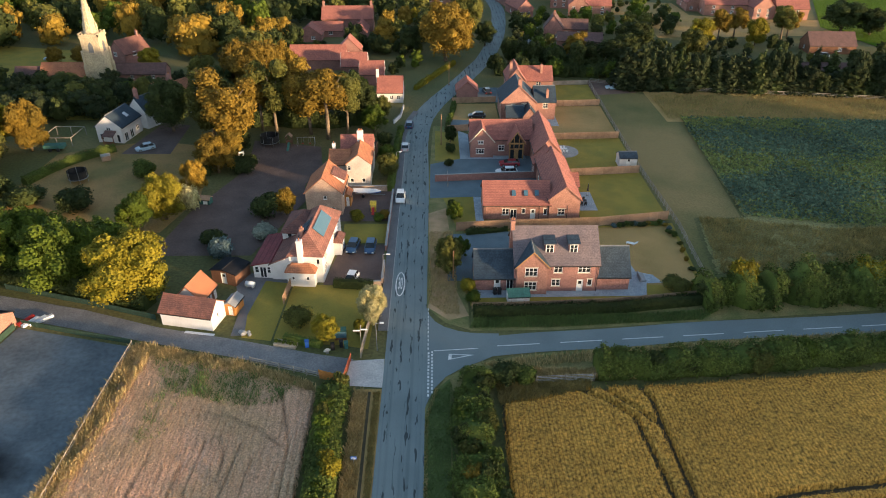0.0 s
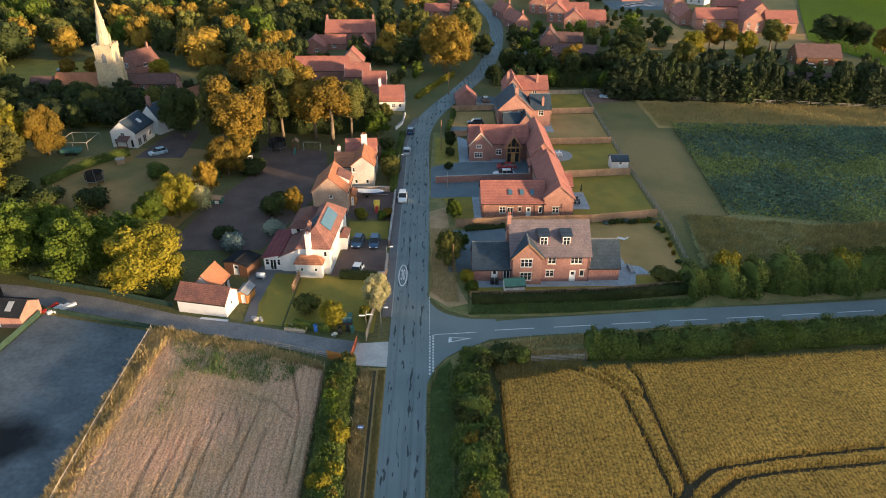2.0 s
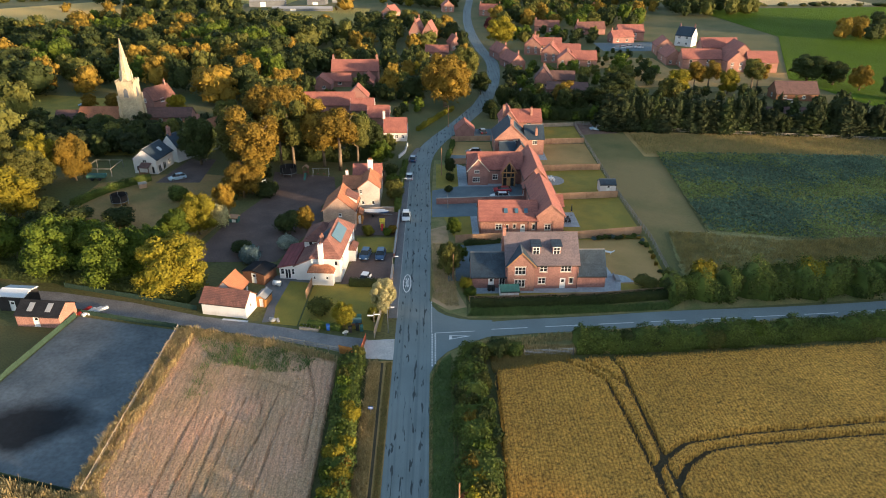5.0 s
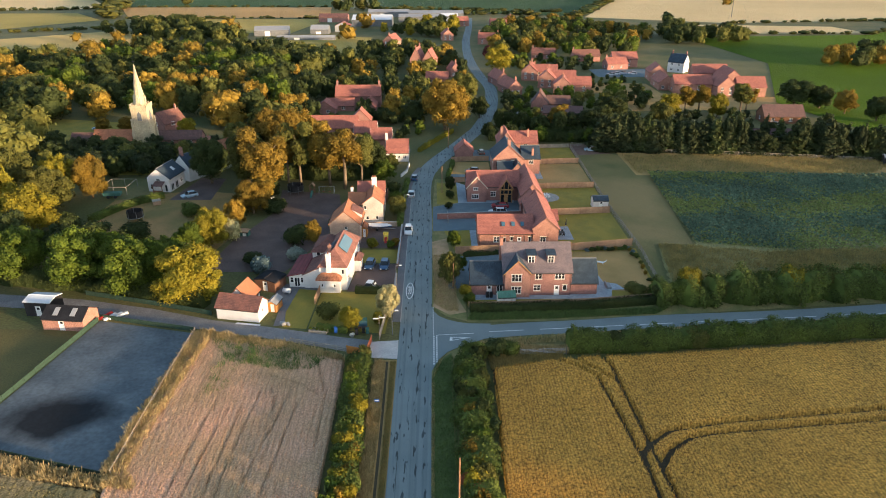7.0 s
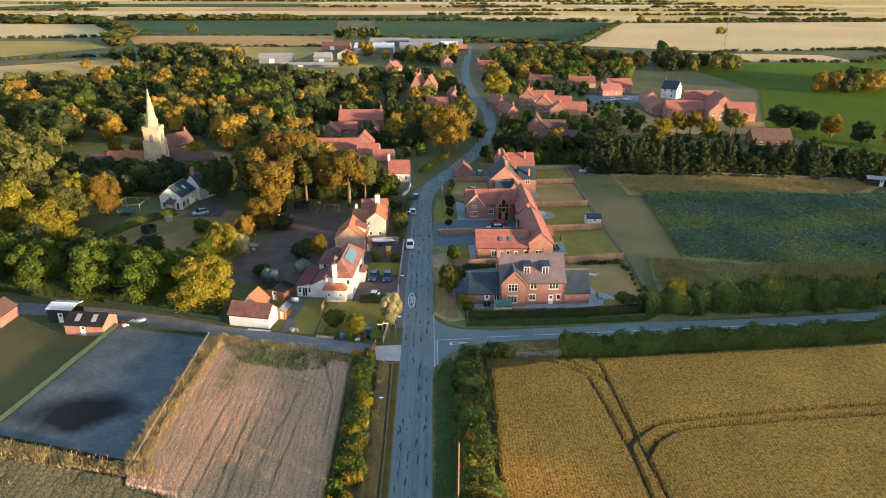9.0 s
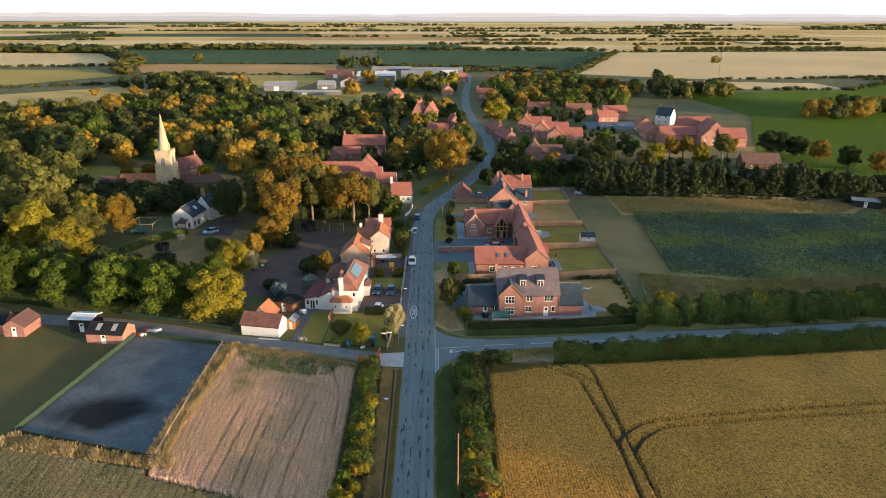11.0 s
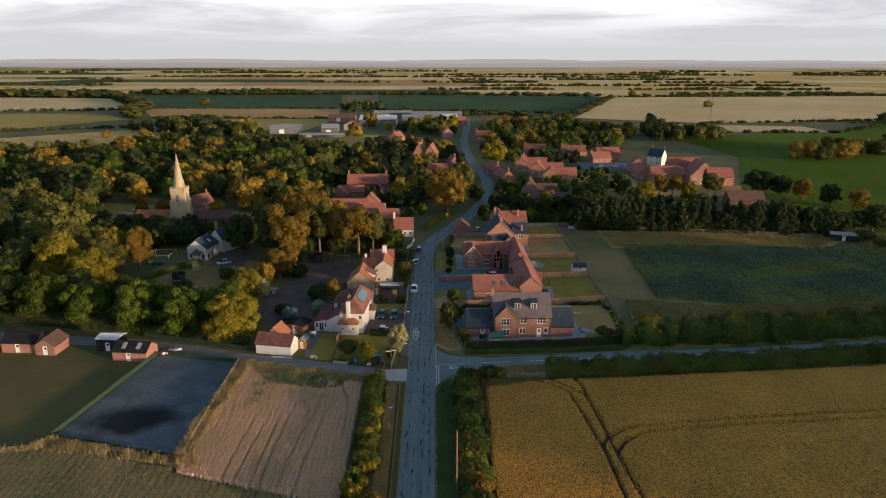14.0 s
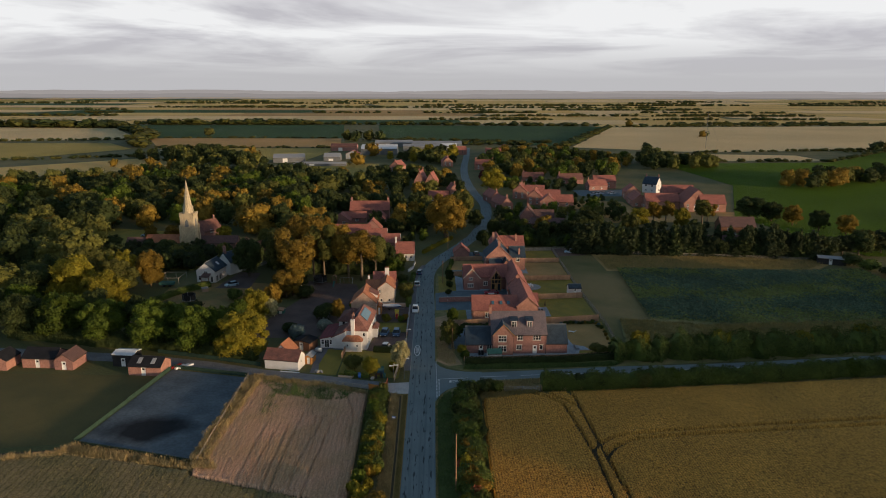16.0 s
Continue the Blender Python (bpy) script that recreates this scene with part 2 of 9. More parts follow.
M = dict(
    ground=mat("meadow_ground", (0.15, 0.13, 0.05), (0.09, 0.098, 0.033), 0.05, bump=0.7, bscale=2, deep=0.12),
    asphalt=patched(streaked(mat("worn_asphalt", (0.20, 0.238, 0.238), (0.165, 0.20, 0.202), 0.15, rough=0.85, bump=0.15, bscale=12, grain=0.12), 0.5, 1.6, 0.02, 0.5, 0.68, (0.6, 0.6, 0.62)), (0.24, 0.24, 0.255)),
    asphalt2=mat("lane_asphalt", (0.19, 0.225, 0.226), (0.16, 0.19, 0.194), 0.12, rough=0.85, bump=0.15, bscale=10, grain=0.15),
    track=mat("stony_track", (0.235, 0.225, 0.22), (0.175, 0.17, 0.172), 0.3, bump=0.3, bscale=5),
    tarmac_drive=mat("drive_gravel", (0.14, 0.18, 0.20), (0.115, 0.15, 0.17), 0.4, bump=0.2, bscale=14),
    brown_gravel=mat("brown_gravel", (0.15, 0.105, 0.09), (0.11, 0.078, 0.068), 0.2, bump=0.25, bscale=6),
    pavement=mat("pavement_asphalt", (0.17, 0.165, 0.165), (0.14, 0.14, 0.145), 0.4, bump=0.15, bscale=10),
    concrete=mat("pale_concrete", (0.36, 0.35, 0.33), (0.28, 0.275, 0.27), 0.5, bump=0.15, bscale=8),
    pad=mat("fresh_concrete", (0.56, 0.52, 0.48), (0.47, 0.44, 0.41), 0.5, bump=0.15, bscale=8),
    paving=mat("grey_paving", (0.36, 0.41, 0.45), (0.29, 0.335, 0.37), 0.8, bump=0.1, bscale=6, each=0.12),
    paint=mat("road_paint", (0.72, 0.72, 0.70), (0.55, 0.55, 0.54), 1.5, rough=0.7, bump=0.05, grain=0.1),
    lawn=mat("mown_lawn", (0.32, 0.235, 0.042), (0.235, 0.195, 0.038), 0.25, bump=0.6, bscale=8, grain=0.15, deep=0.12),
    strip_grass=mat("long_mown_grass", (0.27, 0.19, 0.075), (0.125, 0.12, 0.04), 0.045, bump=0.5, bscale=3, grain=0.2, deep=0.12),
    paddock=mat("olive_paddock", (0.145, 0.115, 0.038), (0.105, 0.092, 0.031), 0.1, bump=0.5, bscale=4, grain=0.2, deep=0.1),
    lawn_dry=mat("parched_lawn", (0.44, 0.27, 0.10), (0.31, 0.21, 0.072), 0.12, bump=0.6, bscale=6, grain=0.2, deep=0.12),
    orchard=mat("parched_orchard", (0.36, 0.205, 0.075), (0.19, 0.145, 0.048), 0.10, bump=0.6, bscale=5, grain=0.3, deep=0.12),
    verge=mat("verge_grass", (0.26, 0.21, 0.085), (0.14, 0.15, 0.05), 0.3, bump=0.7, bscale=5, deep=0.12),
    tan_grass=mat("tall_dry_grass", (0.50, 0.375, 0.18), (0.36, 0.28, 0.13), 0.25, island=0.3, bump=0.4, bscale=3, leaf=0.3),
    olive_tuft=mat("olive_grass", (0.37, 0.285, 0.11), (0.27, 0.225, 0.088), 0.3, island=0.15, bump=0, leaf=0.3),
    green_tuft=mat("green_weeds", (0.16, 0.215, 0.065), (0.12, 0.175, 0.055), 0.3, island=0.3, bump=0, leaf=0.3),
    wheat=drilled(mat("ripe_wheat", (0.56, 0.305, 0.06), (0.425, 0.235, 0.048), 0.08, bump=0.9, bscale=3.0, grain=0.7, deep=0.18), 0.46, 0.85, (0.6, 0.55, 0.48)),
    stalk=mat("wheat_stalks", (0.76, 0.42, 0.09), (0.61, 0.345, 0.074), 0.12, island=0.25, bump=0, leaf=0.25),
    stalk_pale=mat("barley_stalks", (0.72, 0.465, 0.31), (0.56, 0.39, 0.225), 0.12, island=0.25, bump=0, leaf=0.25),
    mown_verge=mat("mown_verge", (0.115, 0.14, 0.042), (0.085, 0.11, 0.035), 0.4, bump=0.6, bscale=7, grain=0.2, deep=0.1),
    parched=mat("parched_verge", (0.48, 0.30, 0.165), (0.31, 0.22, 0.105), 0.35, bump=0.5, bscale=6, grain=0.2, deep=0.1),
    wheat_low=mat("trodden_wheat", (0.095, 0.072, 0.04), (0.07, 0.056, 0.032), 0.3, bump=0.5, bscale=3),
    barley=drilled(mat("pale_barley", (0.68, 0.43, 0.285), (0.53, 0.365, 0.21), 0.11, bump=0.8, bscale=4.5, grain=0.45, deep=0.15), 0.9, 0.38, (0.45, 0.43, 0.36), 6.0),
    crop_blue=mat("blue_green_leaves", (0.135, 0.19, 0.115), (0.085, 0.125, 0.082), 0.06, island=0.45, bump=0, leaf=0.12),
    crop_lime=mat("yellow_green_leaves", (0.255, 0.28, 0.08), (0.175, 0.205, 0.06), 0.06, island=0.4, bump=0, leaf=0.12),
    headland=drilled(mat("olive_barley", (0.26, 0.19, 0.088), (0.17, 0.143, 0.06), 0.10, bump=0.8, bscale=4.0, grain=0.5, deep=0.15), 1.2, 0.6, (0.5, 0.5, 0.36), 5.0),
    rough_crop=streaked(mat("dark_leafy_crop", (0.30, 0.26, 0.105), (0.20, 0.195, 0.078), 0.06, bump=0.6, bscale=2.5, grain=0.4, leaf=0.15), 0.7, 0.03, 0.16, 0.5, 0.62, (0.5, 0.55, 0.6)),
    arena=mat("arena_sand", (0.13, 0.152, 0.167), (0.087, 0.106, 0.12), 0.2, bump=0.3, bscale=1.6, grain=0.2),
    field_pale=mat("harvested_field", (0.80, 0.61, 0.33), (0.70, 0.53, 0.28), 0.006, bump=1.0, bscale=1.2, deep=2.2, spec=0.05, grain=0.08),
    field_tan=mat("stubble_field", (0.72, 0.52, 0.21), (0.60, 0.43, 0.165), 0.006, bump=1.0, bscale=1.2, deep=2.2, spec=0.05, grain=0.1),
    field_green=mat("green_field", (0.105, 0.175, 0.014), (0.07, 0.122, 0.011), 0.008, bump=1.0, bscale=1.2, deep=2.2, spec=0.05, grain=0.15),
    field_dark=mat("root_crop_field", (0.075, 0.13, 0.06), (0.06, 0.105, 0.055), 0.006, bump=1.0, bscale=1.2, deep=2.2, spec=0.05, grain=0.1),
    field_brown=mat("brown_field", (0.56, 0.36, 0.16), (0.46, 0.30, 0.13), 0.006, bump=1.0, bscale=1.2, deep=2.2, spec=0.05, grain=0.1),
    field_olive=mat("dull_pasture", (0.52, 0.40, 0.13), (0.36, 0.30, 0.095), 0.006, bump=1.0, bscale=1.2, deep=2.2, spec=0.05, grain=0.15),
    brick=mat("red_brick", (0.365, 0.19, 0.16), (0.29, 0.152, 0.132), 0.6, bump=0.15, bscale=5, pattern=(0.225, 0.075), pat=(0.8, 0.32, 0)),
    brick_orange=mat("orange_brick", (0.425, 0.222, 0.17), (0.345, 0.18, 0.142), 0.6, bump=0.15, bscale=5, pattern=(0.225, 0.075), pat=(0.8, 0.34, 0)),
    brick_pale=mat("limewashed_brick", (0.50, 0.36, 0.27), (0.38, 0.26, 0.20), 0.5, bump=0.2, bscale=5, pattern=(0.225, 0.075), pat=(0.85, 0.4, 0)),
    tile=mat("red_clay_tile", (0.41, 0.158, 0.122), (0.33, 0.128, 0.104), 0.5, rough=0.8, bump=0.25, bscale=6, pattern=(0.28, 0.20), pat=(0.55, 0.30, 0)),
    tile_orange=mat("orange_pantile", (0.47, 0.195, 0.10), (0.38, 0.155, 0.085), 0.5, rough=0.8, bump=0.25, bscale=6, pattern=(0.28, 0.20), pat=(0.55, 0.32, 0)),
    tile_old=mat("lichened_tile", (0.25, 0.115, 0.09), (0.17, 0.085, 0.075), 0.7, rough=0.9, bump=0.3, bscale=6, pattern=(0.25, 0.18), pat=(0.6, 0.28, 0)),
    tile_worn=mat("faded_red_tile", (0.33, 0.15, 0.115), (0.23, 0.11, 0.09), 0.9, rough=0.85, bump=0.3, bscale=6, pattern=(0.28, 0.2), pat=(0.6, 0.3, 0)),
    tile_dark=mat("brown_concrete_tile", (0.17, 0.10, 0.09), (0.13, 0.08, 0.075), 0.7, rough=0.9, bump=0.3, bscale=6, pattern=(0.28, 0.2), pat=(0.6, 0.3, 0)),
    # dark base includes the shade lying on the brick house's wings
    slate=mat("blue_grey_slate", (0.05, 0.075, 0.10), (0.038, 0.058, 0.08), 0.7, rough=0.75, bump=0.2, bscale=5, spec=0.2, pattern=(0.25, 0.17), pat=(0.7, 0.36, 0)),
    # the same slate again, with warm sunlight put into its colour
    slate_sunlit=mat("sunlit_slate", (0.19, 0.15, 0.155), (0.145, 0.12, 0.13), 0.7, rough=0.6, bump=0.2, bscale=5, spec=0.4, pattern=(0.25, 0.17), pat=(0.7, 0.36, 0)),
    maroon=mat("maroon_roof_tile", (0.24, 0.05, 0.055), (0.19, 0.04, 0.045), 0.7, rough=0.7, bump=0.25, bscale=6, pattern=(0.28, 0.2), pat=(0.6, 0.3, 0)),
    felt=mat("black_roofing_felt", (0.016, 0.017, 0.02), (0.024, 0.025, 0.029), 0.6, rough=0.95, bump=0.2, spec=0.1),
    stone=mat("warm_limestone", (0.55, 0.46, 0.30), (0.43, 0.36, 0.25), 0.35, bump=0.35, bscale=3, pattern=(0.7, 0.32), pat=(0.75, 0.38, 0)),
    white=mat("white_render", (0.70, 0.685, 0.67), (0.61, 0.595, 0.58), 0.4, bump=0.1, bscale=8, grain=0.06),
    grey_render=mat("weathered_render", (0.52, 0.47, 0.42), (0.40, 0.35, 0.31), 0.35, bump=0.2, bscale=4, grain=0.12),
    trim=mat("white_joinery", (0.80, 0.80, 0.78), (0.74, 0.74, 0.72), 2.0, rough=0.5, bump=0, grain=0.04),
    cream=mat("cream_stone", (0.62, 0.56, 0.45), (0.54, 0.48, 0.38), 1.0, bump=0.1, grain=0.1),
    oak=mat("oak_frame", (0.42, 0.24, 0.10), (0.34, 0.19, 0.08), 1.2, rough=0.7, bump=0.2, bscale=10),
    glass=mat("dark_window_glass", (0.018, 0.022, 0.026), (0.025, 0.03, 0.034), 1.0, rough=0.06, bump=0, spec=0.6, grain=0.1),
    lead=mat("lead_flashing", (0.16, 0.17, 0.18), (0.12, 0.13, 0.14), 1.0, rough=0.6, bump=0.1),
    # blue of the reflected sky is put into this glass's base colour
    panel_glass=mat("solar_glass", (0.06, 0.13, 0.18), (0.07, 0.145, 0.19), 1.0, rough=0.12, bump=0, spec=0.6, grain=0.1),
    fence=mat("larch_fence", (0.42, 0.27, 0.17), (0.33, 0.21, 0.135), 0.8, bump=0.3, bscale=9, each=0.12),
    fence_grey=mat("weathered_rail", (0.33, 0.29, 0.24), (0.25, 0.22, 0.18), 0.8, bump=0.3, bscale=9, each=0.12),
    ginger=mat("stained_gate_wood", (0.50, 0.22, 0.06), (0.42, 0.18, 0.05), 0.8, bump=0.2, bscale=9),
    rust_boards=mat("red_stained_boards", (0.40, 0.12, 0.065), (0.32, 0.095, 0.05), 0.8, bump=0.2, bscale=9),
    brown_wood=mat("brown_shed_boards", (0.20, 0.10, 0.06), (0.15, 0.075, 0.045), 0.8, bump=0.3, bscale=9),
    bark=mat("tree_bark", (0.20, 0.15, 0.10), (0.13, 0.10, 0.07), 1.5, bump=0.6, bscale=6),
    pole=mat("creosoted_pole", (0.30, 0.17, 0.09), (0.24, 0.135, 0.075), 1.2, bump=0.3, bscale=8),
    metal=mat("galvanised_steel", (0.45, 0.46, 0.47), (0.36, 0.37, 0.38), 1.5, rough=0.45, bump=0.1, metal=0.7),
    sheet=mat("pale_roof_sheet", (0.66, 0.68, 0.70), (0.58, 0.60, 0.62), 0.05, rough=0.5, bump=0.1, grain=0.08),
    sheet_grey=mat("grey_roof_sheet", (0.30, 0.31, 0.32), (0.23, 0.24, 0.25), 0.05, rough=0.6, bump=0.1, grain=0.12),
    net=mat("green_mesh_screen", (0.03, 0.06, 0.042), (0.024, 0.048, 0.034), 1.0, bump=0.2),
    dark=mat("black_paint", (0.02, 0.02, 0.022), (0.03, 0.03, 0.032), 1.0, rough=0.5, bump=0.1),
    rubber=mat("tyre_rubber", (0.02, 0.02, 0.02), (0.03, 0.03, 0.03), 2.0, rough=0.85, bump=0),
    teal=mat("teal_felt_roof", (0.06, 0.16, 0.13), (0.05, 0.13, 0.11), 1.0, bump=0.2),
    blue=mat("blue_tarpaulin", (0.03, 0.12, 0.42), (0.025, 0.09, 0.33), 1.0, rough=0.5, bump=0.2),
    yellow=mat("yellow_plastic", (0.70, 0.48, 0.05), (0.6, 0.4, 0.05), 1.0, rough=0.5, bump=0),
    red=mat("red_plastic", (0.50, 0.04, 0.03), (0.42, 0.035, 0.03), 1.0, rough=0.5, bump=0),
    soil=mat("bare_soil", (0.20, 0.12, 0.09), (0.15, 0.09, 0.07), 0.4, bump=0.5, bscale=3),
)


def leaf_mat(name, c1, c2, island=0.26, each=0.22):
    return mat(name, c1, c2, 0.25, rough=0.75, bump=0, spec=0.15, island=island, each=each, grain=0.15, leaf=0.16)


# gold and amber also hold the low sun's warmth in their colour
LEAF = dict(
    green=leaf_mat("leaf_green", (0.082, 0.116, 0.013), (0.056, 0.083, 0.011)),
    gold=leaf_mat("leaf_yellow_green", (0.215, 0.18, 0.016), (0.155, 0.14, 0.014)),
    dark=leaf_mat("leaf_deep_green", (0.05, 0.066, 0.019), (0.036, 0.05, 0.015)),
    olive=leaf_mat("leaf_olive", (0.108, 0.108, 0.024), (0.08, 0.085, 0.02)),
    amber=leaf_mat("leaf_amber", (0.225, 0.145, 0.021), (0.16, 0.112, 0.018)),
    silver=leaf_mat("leaf_silver", (0.30, 0.32, 0.26), (0.24, 0.27, 0.22)),
    teal=leaf_mat("leaf_blue_grey", (0.12, 0.17, 0.17), (0.09, 0.13, 0.13)),
    copper=leaf_mat("leaf_copper", (0.10, 0.03, 0.03), (0.07, 0.02, 0.022)),
    rust=leaf_mat("leaf_rust_twigs", (0.36, 0.12, 0.06), (0.26, 0.09, 0.05)),
    cream=leaf_mat("leaf_cream_blossom", (0.45, 0.40, 0.20), (0.35, 0.32, 0.15)),
    conifer=leaf_mat("leaf_conifer", (0.04, 0.052, 0.02), (0.028, 0.04, 0.016)),
    hedge=leaf_mat("leaf_hawthorn", (0.105, 0.138, 0.027), (0.065, 0.092, 0.02), 0.45),
)


# ---- building blocks ----
class Geo:
    """Collects faces for one mesh."""

    def __init__(self):
        self.v, self.f = [], []

    def face(self, *pts):
        n = len(self.v)
        self.v += [tuple(p) for p in pts]
        self.f.append(tuple(range(n, n + len(pts))))
        return self

    def box(self, x0, y0, z0, x1, y1, z1):
        n = len(self.v)
        self.v += [(x, y, z) for z in (z0, z1) for x, y in ((x0, y0), (x1, y0), (x1, y1), (x0, y1))]
        self.f += [tuple(n + i for i in q) for q in ((3, 2, 1, 0), (4, 5, 6, 7), (0, 1, 5, 4), (1, 2, 6, 5), (2, 3, 7, 6), (3, 0, 4, 7))]
        return self

    def prism(self, poly, a, b):
        """A closed outline of points, swept by the two offsets a and b."""
        n, k = len(self.v), len(poly)
        for off in (a, b):
            self.v += [(p[0] + off[0], p[1] + off[1], p[2] + off[2]) for p in poly]
        self.f += [tuple(n + i for i in range(k))[::-1], tuple(n + k + i for i in range(k))]
        self.f += [(n + i, n + (i + 1) % k, n + k + (i + 1) % k, n + k + i) for i in range(k)]
        return self

    def tube(self, p, q, r0, r1, k=8):
        p, q = Vector(p), Vector(q)
        d = (q - p).normalized()
        s = d.orthogonal().normalized()
        t = d.cross(s)
        n = len(self.v)
        for c, r in ((p, r0), (q, r1)):
            self.v += [tuple(c + (s * math.cos(2 * math.pi * i / k) + t * math.sin(2 * math.pi * i / k)) * r) for i in range(k)]
        self.f += [(n + i, n + (i + 1) % k, n + k + (i + 1) % k, n + k + i) for i in range(k)]
        self.f += [tuple(n + i for i in range(k))[::-1], tuple(n + k + i for i in range(k))]
        return self

    def mesh(self, name, material, smooth=False, bevel=0.0):
        me = bpy.data.meshes.new(name)
        me.from_pydata(self.v, [], self.f)
        bm = bmesh.new()
        bm.from_mesh(me)
        bmesh.ops.recalc_face_normals(bm, faces=bm.faces)
        if bevel:
            bmesh.ops.bevel(bm, geom=bm.edges[:], offset=bevel, segments=2, affect="EDGES", profile=0.5)
        bm.to_mesh(me)
        bm.free()
        me.materials.append(material)
        if smooth:
            me.shade_smooth()
        return me


def thing(name, label, category, x=0, y=0, z=0, rz=0, group="", kind=""):
    ob = new(name)
    ob.empty_display_size = 0.3
    ob.matrix_world = pose(x, y, z, 0, 0, rz)
    return tagged(ob, label, category, group, kind)


def part(name, geo, material, parent, label="", smooth=False, bevel=0.0, at=None):
    me = geo if isinstance(geo, bpy.types.Mesh) else geo.mesh(name, material, smooth, bevel)
    ob = new(name, me)
    ob.parent = parent
    if at:
        ob.matrix_basis = pose(*at)
    if label:
        ob["label"] = label
    return ob


_layer = [0]


def sheet(name, pts, z, material, label, category="ground", kind="structure"):
    """A flat piece of ground; each later one of a near plot lies a hair above the last."""
    if name != "ground" and category != "road marking":
        _layer[0] += 1
        z += 0.0006 * _layer[0] if name != "field" else 0.002 * _layer[0]
    bm = bmesh.new()
    f = bm.faces.new([bm.verts.new((x, y, z)) for x, y in pts])
    bmesh.ops.triangulate(bm, faces=[f])
    bmesh.ops.recalc_face_normals(bm, faces=bm.faces)
    if sum(f.normal.z for f in bm.faces) < 0:
        bmesh.ops.reverse_faces(bm, faces=bm.faces)
    me = bpy.data.meshes.new(name)
    bm.to_mesh(me)
    bm.free()
    me.materials.append(material)
    return tagged(new(name, me), label, category, "", kind)


def offset_path(path, d):
    """The path shifted by d to its right."""
    out = []
    for i, p in enumerate(path):
        a, b = Vector(path[max(i - 1, 0)][:2]), Vector(path[min(i + 1, len(path) - 1)][:2])
        t = (b - a).normalized()
        out.append((p[0] + t.y * d, p[1] - t.x * d))
    return out


def smooth_path(path, step):
    """Points every step metres along a path rounded at its corners."""
    pts = [Vector(p) for p in path]
    out = []
    for i in range(len(pts) - 1):
        p0, p1, p2, p3 = pts[max(i - 1, 0)], pts[i], pts[i + 1], pts[min(i + 2, len(pts) - 1)]
        n = max(1, int((p2 - p1).length / step))
        for k in range(n):
            t = k / n
            out.append(tuple(0.5 * ((2 * p1) + (p2 - p0) * t + (2 * p0 - 5 * p1 + 4 * p2 - p3) * t * t + (3 * p1 - p0 - 3 * p2 + p3) * t ** 3)))
    out.append(tuple(pts[-1]))
    return out


def strip(name, path, w, z, material, label, category="road", kind="structure", h=0.0):
    """A band of ground along a path; h gives it a raised, kerbed edge."""
    g = Geo()
    l, r = offset_path(path, -w / 2), offset_path(path, w / 2)
    for i in range(len(path) - 1):
        g.face((*l[i], z), (*r[i], z), (*r[i + 1], z), (*l[i + 1], z))
        if h:
            g.face((*r[i], z - h), (*r[i + 1], z - h), (*r[i + 1], z), (*r[i], z))
            g.face((*l[i], z), (*l[i + 1], z), (*l[i + 1], z - h), (*l[i], z - h))
    me = bpy.data.meshes.new(name)
    me.from_pydata(g.v, [], g.f)
    me.materials.append(material)
    return tagged(new(name, me), label, category, "", kind)


def inside(poly, x, y):
    """Which of the points lie in the outline (arrays)."""
    hit = np.zeros(x.shape, bool)
    n = len(poly)
    for i in range(n):
        (x0, y0), (x1, y1) = poly[i], poly[(i + 1) % n]
        if y0 == y1:
            continue
        hit ^= ((y0 > y) != (y1 > y)) & (x < (x1 - x0) * (y - y0) / (y1 - y0) + x0)
    return hit


def dist_path(path, x, y):
    d = np.full(x.shape, 1e9)
    for (x0, y0), (x1, y1) in zip(path, path[1:]):
        l2 = (x1 - x0) ** 2 + (y1 - y0) ** 2
        t = np.clip(((x - x0) * (x1 - x0) + (y - y0) * (y1 - y0)) / l2, 0, 1)
        d = np.minimum(d, np.hypot(x - x0 - t * (x1 - x0), y - y0 - t * (y1 - y0)))
    return d


def wave_noise(x, y, seed, size):
    """Smooth random relief of about that size, as an array in -1..1."""
    r = np.random.RandomState(seed)
    out = np.zeros(x.shape)
    for k in range(7):
        a, f, p = r.uniform(0, 6.28), 6.28 / size * r.uniform(0.6, 1.7), r.uniform(0, 6.28)
        out += np.sin((x * np.cos(a) + y * np.sin(a)) * f + p + 1.3 * np.sin((x * np.sin(a) - y * np.cos(a)) * f * 0.6 + p))
    return out / 4.0


